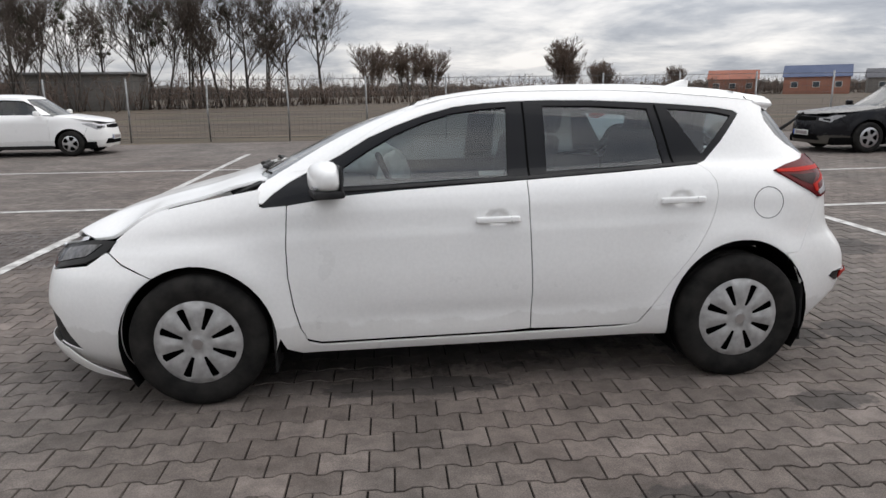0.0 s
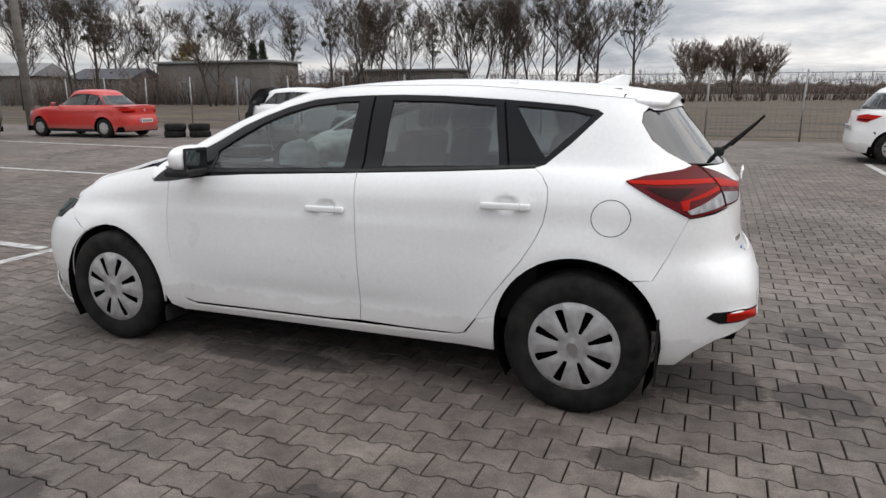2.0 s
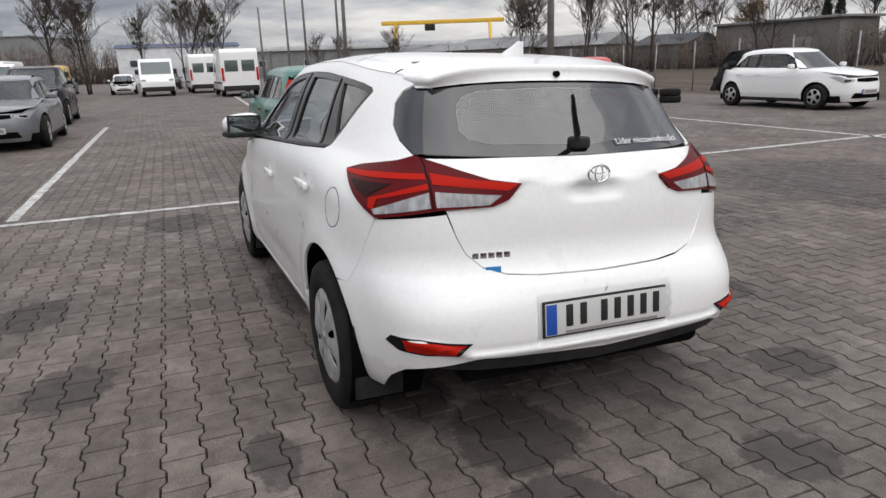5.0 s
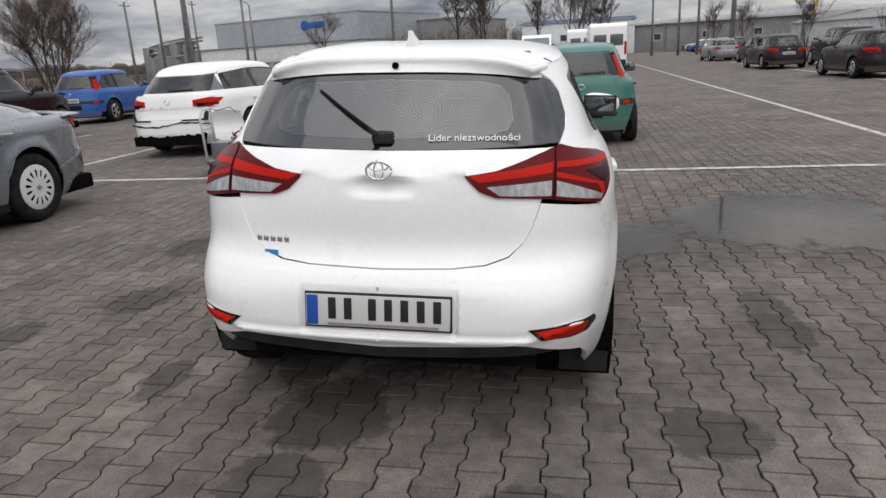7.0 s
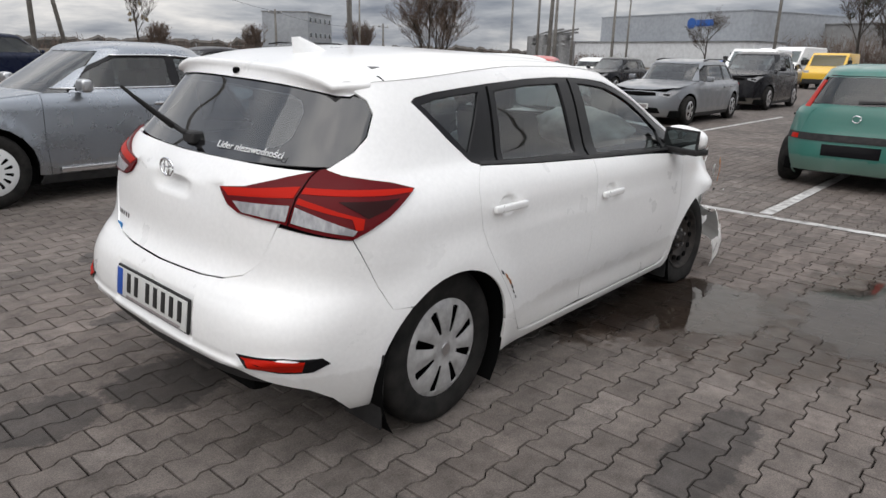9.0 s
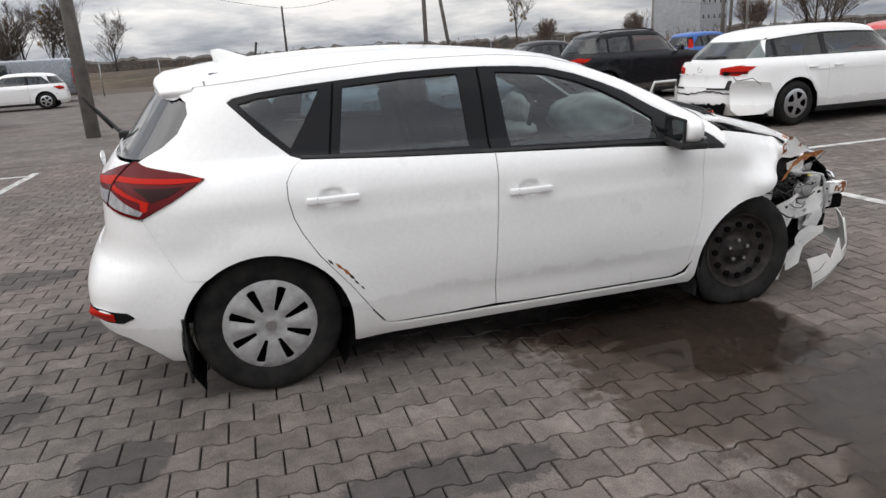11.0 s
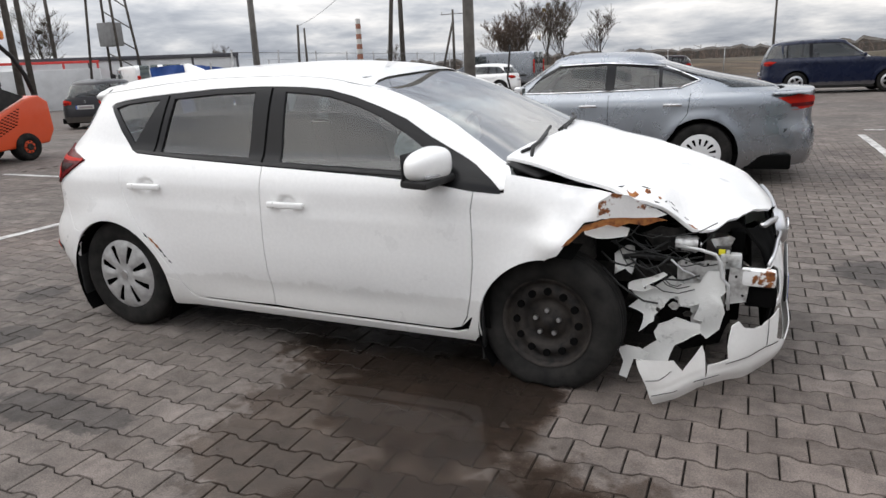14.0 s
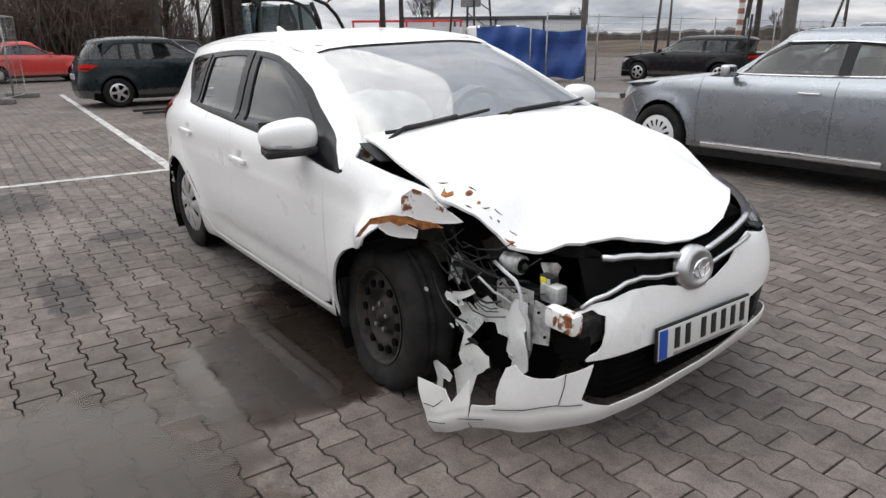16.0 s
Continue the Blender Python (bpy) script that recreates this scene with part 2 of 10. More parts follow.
def glass_mat(name, tint, f0=0.06, rough=0.01, dust=0.05, film=(0.32, 0.31, 0.30)):
    """See-through pane: tinted transparency, a reflection that grows towards grazing angles, and a film of dust."""
    m = bpy.data.materials.new(name)
    m.use_nodes = True
    nt = m.node_tree
    nt.nodes.clear()
    N, K = nt.nodes.new, nt.links.new
    out, tr, gl, df = N("ShaderNodeOutputMaterial"), N("ShaderNodeBsdfTransparent"), N("ShaderNodeBsdfGlossy"), N("ShaderNodeBsdfDiffuse")
    tr.inputs[0].default_value = (*tint, 1)
    gl.inputs[0].default_value, gl.inputs[1].default_value = (1, 1, 1, 1), rough
    df.inputs[0].default_value = (*film, 1)
    lw, pw, mr = N("ShaderNodeLayerWeight"), N("ShaderNodeMath"), N("ShaderNodeMapRange")
    lw.inputs["Blend"].default_value = 0.5
    pw.operation = "POWER"
    pw.inputs[1].default_value = 4.5
    mr.inputs["To Min"].default_value = f0
    K(lw.outputs["Facing"], pw.inputs[0]), K(pw.outputs[0], mr.inputs["Value"])
    geo, ns, rp = N("ShaderNodeNewGeometry"), N("ShaderNodeTexNoise"), N("ShaderNodeValToRGB")
    ns.inputs["Scale"].default_value, ns.inputs["Detail"].default_value = 7.0, 7.0
    K(geo.outputs["Position"], ns.inputs["Vector"]), K(ns.outputs["Fac"], rp.inputs[0])
    rp.color_ramp.elements[0].position, rp.color_ramp.elements[0].color = 0.4, (dust * 0.3,) * 3 + (1,)
    rp.color_ramp.elements[1].position, rp.color_ramp.elements[1].color = 0.75, (dust * 1.7,) * 3 + (1,)
    m1, m2 = N("ShaderNodeMixShader"), N("ShaderNodeMixShader")
    K(mr.outputs["Result"], m1.inputs[0]), K(tr.outputs[0], m1.inputs[1]), K(gl.outputs[0], m1.inputs[2])
    K(rp.outputs[0], m2.inputs[0]), K(m1.outputs[0], m2.inputs[1]), K(df.outputs[0], m2.inputs[2])
    K(m2.outputs[0], out.inputs[0])
    return m


M["glass"] = glass_mat("window_glass", (0.46, 0.54, 0.56), 0.075, dust=0.010)
M["glass_dark"] = glass_mat("tinted_window_glass", (0.30, 0.34, 0.34), 0.06, dust=0.012)
M["glass_front"] = glass_mat("windscreen_glass", (0.50, 0.55, 0.54), 0.30, dust=0.10)
M["glass_mid"] = glass_mat("parked_windscreen_glass", (0.34, 0.38, 0.38), 0.09, dust=0.02)
M["glass_rear"] = glass_mat("rear_window_glass", (0.26, 0.30, 0.31), 0.12, dust=0.05)


def paving(name, spread, island):
    """Grey concrete pavers: stone-to-stone shade, grit, oil stains, a wet patch and the car's shadow painted in."""
    m = Mat(name, (0.2, 0.2, 0.2), 0.85)
    if island == "object":
        rnd = m.nt.nodes.new("ShaderNodeObjectInfo").outputs["Random"]
    elif island == "island":
        rnd = m.nt.nodes.new("ShaderNodeNewGeometry").outputs["Random Per Island"]
    else:
        rnd = m.node("TexVoronoi", Vector=m.node("Mapping", Vector=m.position(), Scale=(5.0, 7.0, 1)).outputs[0], Scale=1.0).outputs["Color"]
        rnd = m.node("SeparateXYZ", Vector=rnd).outputs[0]
    base = m.ramp(rnd, (0.0, (0.126, 0.107, 0.095)), (0.45, (0.150, 0.128, 0.114)), (0.8, (0.168, 0.144, 0.129)), (1.0, (0.198, 0.171, 0.154)))
    red = m.ramp(m.noise(0.35, 3), (0.42, 0.0), (0.7, 0.5))
    base = m.mix(red, base, m.mix(1.0, base, (1.06, 0.94, 0.90), "MULTIPLY"))
    grit = m.ramp(m.noise(170, 4), (0.3, 0.62), (0.72, 1.28))
    base = m.mix(1.0, base, grit, "MULTIPLY")
    mott = m.ramp(m.noise(9, 7, rough=0.65), (0.34, 0.66), (0.66, 1.16))
    base = m.mix(1.0, base, mott, "MULTIPLY")
    big = m.ramp(m.noise(0.9, 6, rough=0.6), (0.34, 0.70), (0.60, 1.08))
    base = m.mix(1.0, base, big, "MULTIPLY")
    # oil and damp stains, plus the car's shade painted underneath, each with a ragged edge
    wob = m.math("ADD", m.math("MULTIPLY", m.math("SUBTRACT", m.noise(3.2, 7, rough=0.62), 0.5), 1.1), m.math("MULTIPLY", m.math("SUBTRACT", m.noise(17, 5, rough=0.65), 0.5), 0.9))
    sep = m.node("SeparateXYZ", Vector=m.position())

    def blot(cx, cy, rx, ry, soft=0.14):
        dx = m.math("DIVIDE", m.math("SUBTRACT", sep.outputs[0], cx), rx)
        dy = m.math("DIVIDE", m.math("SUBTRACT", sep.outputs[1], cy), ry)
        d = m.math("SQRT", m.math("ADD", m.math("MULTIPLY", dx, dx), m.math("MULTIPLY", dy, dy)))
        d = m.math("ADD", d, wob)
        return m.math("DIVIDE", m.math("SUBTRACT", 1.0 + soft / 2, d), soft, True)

    def union(items):
        r = items[0]
        for i in items[1:]:
            r = m.math("MAXIMUM", r, i)
        return r

    stain_shade = union([blot(*b) for b in STAINS_AND_SHADE])
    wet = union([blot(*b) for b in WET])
    soak_shade = union([blot(*b) for b in SOAK_SHADE])
    base = m.mix(m.math("MULTIPLY", stain_shade, 0.62), base, (0.024, 0.022, 0.021))
    base = m.mix(1.0, base, m.ramp(wet, (0.0, 1.0), (1.0, (0.50, 0.445, 0.40))), "MULTIPLY")
    # soaked stones, darkened further by the painted shade of sill and wheel
    base = m.mix(1.0, base, m.ramp(soak_shade, (0.0, 1.0), (1.0, (0.34, 0.30, 0.28))), "MULTIPLY")
    m.set("Base Color", base)
    r = m.ramp(m.noise(14, 5), (0.3, 0.72), (0.7, 0.95))
    m.set("Roughness", m.mix(wet, r, m.ramp(m.noise(6, 6), (0.35, 0.24), (0.65, 0.52))))
    m.set("Specular IOR Level", m.ramp(wet, (0.0, 0.40), (1.0, 0.25)))
    h = m.math("ADD", m.noise(210, 3), m.math("MULTIPLY", m.noise(38, 4), 0.8))
    if island == "far":
        br = m.node("TexBrick", Vector=m.position(), Scale=1.0)
        br.offset = 0.5
        br.inputs["Brick Width"].default_value, br.inputs["Row Height"].default_value, br.inputs["Mortar Size"].default_value = 0.2, 0.1425, 0.006
        br.inputs["Mortar Smooth"].default_value = 0.3
        h = m.math("SUBTRACT", h, m.math("MULTIPLY", br.outputs["Fac"], 2.0))
        m.set("Base Color", m.mix(m.math("MULTIPLY", br.outputs["Fac"], 0.7), base, (0.03, 0.028, 0.026)))
    m.bump(h, 0.35, 0.004)
    return m.m


# the long blot at (-0.2, 0.1) paints the shade under the car
STAINS_AND_SHADE = [(0.62, -1.92, 0.24, 0.20), (2.36, -0.32, 0.22, 0.18), (1.86, -0.27, 0.30, 0.25), (1.37, -0.50, 0.26, 0.16), (-0.3, -0.75, 0.5, 0.10), (2.45, 0.55, 0.16, 0.16), (1.2, -2.35, 0.22, 0.15), (1.65, -1.15, 0.2, 0.1),
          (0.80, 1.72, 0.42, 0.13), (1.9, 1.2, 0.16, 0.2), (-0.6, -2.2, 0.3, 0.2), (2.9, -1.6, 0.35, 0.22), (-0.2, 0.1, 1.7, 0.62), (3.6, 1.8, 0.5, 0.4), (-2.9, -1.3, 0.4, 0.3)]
WET = [(-1.55, 2.5, 1.60, 1.05), (-0.55, 1.35, 0.62, 0.80), (-0.45, 0.75, 0.70, 0.36), (-3.6, 2.9, 1.4, 0.9), (-1.0, 5.5, 1.6, 1.4)]
# soaked ground and painted shade along the right sill and front wheel
SOAK_SHADE = [(-0.50, 0.74, 0.62, 0.28), (-0.98, 1.0, 0.32, 0.24)]
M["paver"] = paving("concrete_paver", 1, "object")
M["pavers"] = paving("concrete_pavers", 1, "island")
M["far_paving"] = paving("worn_paving", 1, "far")
_m = Mat("joint_sand", (0.035, 0.032, 0.030), 0.95, Specular_IOR_Level=0.1)
_m.set("Base Color", _m.ramp(_m.noise(25, 6), (0.3, (0.008, 0.007, 0.006)), (0.75, (0.030, 0.026, 0.023))))
_m.bump(_m.noise(120, 4), 0.6, 0.005)
M["joint"] = _m.m
_m = Mat("road_marking_paint", (0.6, 0.6, 0.58), 0.7)
_f = _m.ramp(_m.noise(7, 8, rough=0.72), (0.42, 0.0), (0.60, 0.9))
_m.set("Base Color", _m.mix(_f, (0.58, 0.57, 0.55), (0.20, 0.19, 0.18)))
M["marking"] = _m.m
_m = Mat("dry_grass_field", (0.1, 0.09, 0.05), 0.95)
_a = _m.ramp(_m.noise(0.12, 6, stretch=(0.4, 1.6, 1)), (0.32, (0.040, 0.028, 0.020)), (0.5, (0.078, 0.056, 0.038)), (0.68, (0.050, 0.043, 0.022)))
_b = _m.ramp(_m.noise(0.7, 9, stretch=(0.25, 2.2, 1), rough=0.72), (0.36, 0.35), (0.50, 0.95), (0.66, 1.9))
_m.set("Base Color", _m.mix(1.0, _a, _b, "MULTIPLY"))
_m.bump(_m.noise(6, 6), 0.6, 0.08)
M["field"] = _m.m


def bark(name, a, b):
    m = Mat(name, a, 0.9)
    m.set("Base Color", m.ramp(m.noise(4, 5), (0.3, a), (0.7, b)))
    return m.m


M["bark"] = bark("grey_bark", (0.030, 0.025, 0.021), (0.070, 0.058, 0.049))
M["twig"] = bark("brown_twigs", (0.050, 0.038, 0.031), (0.098, 0.075, 0.060))
M["twig_red"] = bark("reddish_twigs", (0.095, 0.066, 0.052), (0.150, 0.108, 0.084))
M["mistletoe"] = bark("mistletoe_leaves", (0.018, 0.022, 0.012), (0.05, 0.05, 0.02))
M["ochre"] = bark("ochre_leaves", (0.14, 0.085, 0.02), (0.20, 0.13, 0.03))
M["conifer"] = bark("dark_needles", (0.012, 0.018, 0.010), (0.028, 0.034, 0.018))
_m = Mat("galvanised_steel", (0.35, 0.35, 0.35), 0.5, 0.7)
_m.set("Base Color", _m.ramp(_m.noise(8, 5), (0.3, (0.20, 0.20, 0.20)), (0.7, (0.40, 0.40, 0.40))))
M["galv"] = _m.m
M["mesh_wire"] = bark("weathered_wire", (0.09, 0.09, 0.09), (0.17, 0.17, 0.17))
M["pole"] = bark("weathered_concrete_pole", (0.13, 0.12, 0.11), (0.22, 0.21, 0.19))
M["pole_wood"] = bark("tarred_wood_pole", (0.045, 0.038, 0.032), (0.09, 0.08, 0.07))


def wall_mat(name, a, b, scale=0.4, rough=0.8):
    m = Mat(name, a, rough)
    c = m.ramp(m.noise(scale, 6), (0.3, a), (0.7, b))
    c = m.mix(1.0, c, m.ramp(m.noise(scale * 14, 4), (0.3, 0.85), (0.7, 1.08)), "MULTIPLY")
    m.set("Base Color", c)
    return m.m


M["shed_wall"] = wall_mat("shed_plaster", (0.13, 0.122, 0.11), (0.20, 0.185, 0.17))
M["shed_roof"] = wall_mat("shed_roof_sheet", (0.18, 0.18, 0.18), (0.27, 0.27, 0.27))
M["hall"] = wall_mat("hall_cladding", (0.26, 0.275, 0.295), (0.33, 0.345, 0.365), 0.1)
M["hall_white"] = wall_mat("white_cladding", (0.56, 0.57, 0.58), (0.68, 0.69, 0.70), 0.1)
M["brick_red"] = wall_mat("red_brick_house", (0.26, 0.11, 0.075), (0.34, 0.16, 0.11))
M["roof_dark"] = wall_mat("dark_roof_tiles", (0.05, 0.05, 0.06), (0.09, 0.09, 0.10))
M["roof_blue"] = wall_mat("blue_roof_sheet", (0.04, 0.06, 0.12), (0.07, 0.09, 0.16))
M["roof_red"] = wall_mat("red_roof_tiles", (0.22, 0.07, 0.04), (0.30, 0.11, 0.07))
M["far_wood"] = wall_mat("far_woods", (0.055, 0.050, 0.046), (0.10, 0.086, 0.072), 0.3, 0.95)
M["window_far"] = Mat("far_window_pane", (0.04, 0.05, 0.06), 0.1).m
M["tarp"] = wall_mat("blue_tarpaulin", (0.012, 0.05, 0.22), (0.03, 0.10, 0.36), 2.0, 0.5)
M["black_foil"] = wall_mat("black_foil", (0.012, 0.012, 0.013), (0.035, 0.035, 0.037), 4.0, 0.4)


# ---- geometry helpers ----
from mathutils.geometry import delaunay_2d_cdt


def mesh_part(name, verts, faces, mat, parent=None, label="", smooth=True, normals=None, m=None):
    me = bpy.data.meshes.new(name)
    me.from_pydata([tuple(map(float, v)) for v in verts], [], [tuple(int(i) for i in f) for f in faces])
    me.materials.append(M[mat] if isinstance(mat, str) else mat)
    if smooth:
        me.shade_smooth()
    if normals is not None:
        me.normals_split_custom_set_from_vertices([tuple(map(float, n)) for n in normals])
    ob = new(name, me)
    if parent is not None:
        ob.parent = parent
    if m is not None:
        ob.matrix_basis = m
    if label:
        ob["label"] = label
    return ob


def part(name, bm, mat, parent=None, label="", m=None, smooth=True, angle=35):
    me = bpy.data.meshes.new(name)
    bm.to_mesh(me)
    bm.free()
    me.materials.append(M[mat] if isinstance(mat, str) else mat)
    if smooth:
        me.shade_smooth()
        me.set_sharp_from_angle(angle=radians(angle))
    ob = new(name, me)
    if parent is not None:
        ob.parent = parent
    if m is not None:
        ob.matrix_basis = m
    if label:
        ob["label"] = label
    return ob


def thing(name, label, category, m=None, group="", kind=""):
    ob = new(name)
    ob.empty_display_size = 0.2
    if m is not None:
        ob.matrix_basis = m
    return tagged(ob, label, category, group, kind)


def bm_box(sx, sy, sz, at=(0, 0, 0), bevel=0.0, rot=None, seg=2):
    bm = bmesh.new()
    bmesh.ops.create_cube(bm, size=1.0)
    bmesh.ops.scale(bm, vec=(sx, sy, sz), verts=bm.verts)
    if bevel:
        bmesh.ops.bevel(bm, geom=bm.edges[:], offset=bevel, segments=seg, profile=0.6, affect="EDGES")
    if rot is not None:
        bmesh.ops.transform(bm, matrix=rot, verts=bm.verts)
    bmesh.ops.translate(bm, vec=at, verts=bm.verts)
    return bm


def bm_join(*bms):
    out = bmesh.new()
    for b in bms:
        me = bpy.data.meshes.new("tmp")
        b.to_mesh(me)
        b.free()
        out.from_mesh(me)
        bpy.data.meshes.remove(me)
    return out


def bm_cyl(r, h, at=(0, 0, 0), axis="Z", seg=20, r2=None, bevel=0.0):
    bm = bmesh.new()
    bmesh.ops.create_cone(bm, cap_ends=True, segments=seg, radius1=r, radius2=r if r2 is None else r2, depth=h)
    if bevel:
        bmesh.ops.bevel(bm, geom=[e for e in bm.edges if len(e.link_faces) == 2 and abs(e.calc_face_angle()) > 1.0], offset=bevel, segments=2, affect="EDGES")
    if axis == "X":
        bmesh.ops.rotate(bm, matrix=Matrix.Rotation(radians(90), 3, "Y"), verts=bm.verts)
    elif axis == "Y":
        bmesh.ops.rotate(bm, matrix=Matrix.Rotation(radians(90), 3, "X"), verts=bm.verts)
    bmesh.ops.translate(bm, vec=at, verts=bm.verts)
    return bm


def tube_data(points, r, seg=6, r2=None):
    """Vertices and faces of a round bar along points, tapering from r to r2."""
    pts = [Vector(p) for p in points]
    vs, fs = [], []
    n = len(pts)
    up = Vector((0.13, 0.31, 0.94))
    for i, p in enumerate(pts):
        d = (pts[min(i + 1, n - 1)] - pts[max(i - 1, 0)]).normalized()
        a = d.cross(up)
        if a.length < 1e-3:
            a = d.cross(Vector((1, 0, 0)))
        a.normalize()
        b = d.cross(a)
        rr = r if r2 is None else r + (r2 - r) * i / max(1, n - 1)
        for k in range(seg):
            t = 2 * math.pi * k / seg
            vs.append(p + (a * math.cos(t) + b * math.sin(t)) * rr)
    for i in range(n - 1):
        for k in range(seg):
            k2 = (k + 1) % seg
            fs.append((i * seg + k, i * seg + k2, (i + 1) * seg + k2, (i + 1) * seg + k))
    fs.append(tuple(range(seg))[::-1])
    fs.append(tuple((n - 1) * seg + k for k in range(seg)))
    return vs, fs


def tube(name, points, r, mat, parent=None, label="", seg=8, r2=None, m=None):
    v, f = tube_data(points, r, seg, r2)
    return mesh_part(name, v, f, mat, parent, label, m=m)


def merge_data(items):
    vs, fs = [], []
    for v, f in items:
        o = len(vs)
        vs += list(v)
        fs += [tuple(i + o for i in q) for q in f]
    return vs, fs


def box_data(x0, x1, y0, y1, z0, z1):
    v = [(x, y, z) for z in (z0, z1) for y in (y0, y1) for x in (x0, x1)]
    return v, [(0, 2, 3, 1), (4, 5, 7, 6), (0, 1, 5, 4), (2, 6, 7, 3), (0, 4, 6, 2), (1, 3, 7, 5)]


def lathe_data(profile, seg=40, axis="Y", closed=False):
    """Turn a profile of (radius, along) about an axis."""
    vs, fs = [], []
    n = len(profile)
    for i in range(seg):
        t = 2 * math.pi * i / seg
        for r, h in profile:
            c, s = r * math.cos(t), r * math.sin(t)
            vs.append((c, h, s) if axis == "Y" else (c, s, h))
    for i in range(seg):
        j = (i + 1) % seg
        for k in range(n if closed else n - 1):
            k2 = (k + 1) % n
            fs.append((i * n + k, i * n + k2, j * n + k2, j * n + k))
    return vs, fs


def curve(pts):
    """A smooth monotone interpolation through (x, y) pairs, for arrays."""
    x, y = np.array([p[0] for p in pts], float), np.array([p[1] for p in pts], float)
    h, d = np.diff(x), np.diff(y) / np.diff(x)
    s = np.zeros(len(x))
    for i in range(1, len(x) - 1):
        if d[i - 1] * d[i] > 0:
            w1, w2 = 2 * h[i] + h[i - 1], h[i] + 2 * h[i - 1]
            s[i] = (w1 + w2) / (w1 / d[i - 1] + w2 / d[i])
    s[0], s[-1] = d[0], d[-1]

    def f(q):
        q = np.clip(np.asarray(q, float), x[0], x[-1])
        i = np.clip(np.searchsorted(x, q) - 1, 0, len(x) - 2)
        t = (q - x[i]) / h[i]
        return ((2 * t**3 - 3 * t**2 + 1) * y[i] + (t**3 - 2 * t**2 + t) * h[i] * s[i] + (-2 * t**3 + 3 * t**2) * y[i + 1] + (t**3 - t**2) * h[i] * s[i + 1])

    return f


def sstep(x, a, b):
    t = np.clip((np.asarray(x, float) - a) / (b - a), 0, 1)
    return t * t * (3 - 2 * t)


def nz(p, scale, seed=0.0):
    """Smooth noise, -1 to 1, for an array of places."""
    return np.array([noise.noise(Vector((a * scale + seed, b * scale - seed, c * scale + 2 * seed))) for a, b, c in np.asarray(p, float)])


def dense(loop, step):
    out = []
    for (a, b) in zip(loop, loop[1:] + loop[:1]):
        d = math.dist(a, b)
        k = max(1, int(math.ceil(d / step)))
        out += [(a[0] + (b[0] - a[0]) * i / k, a[1] + (b[1] - a[1]) * i / k) for i in range(k)]
    return out


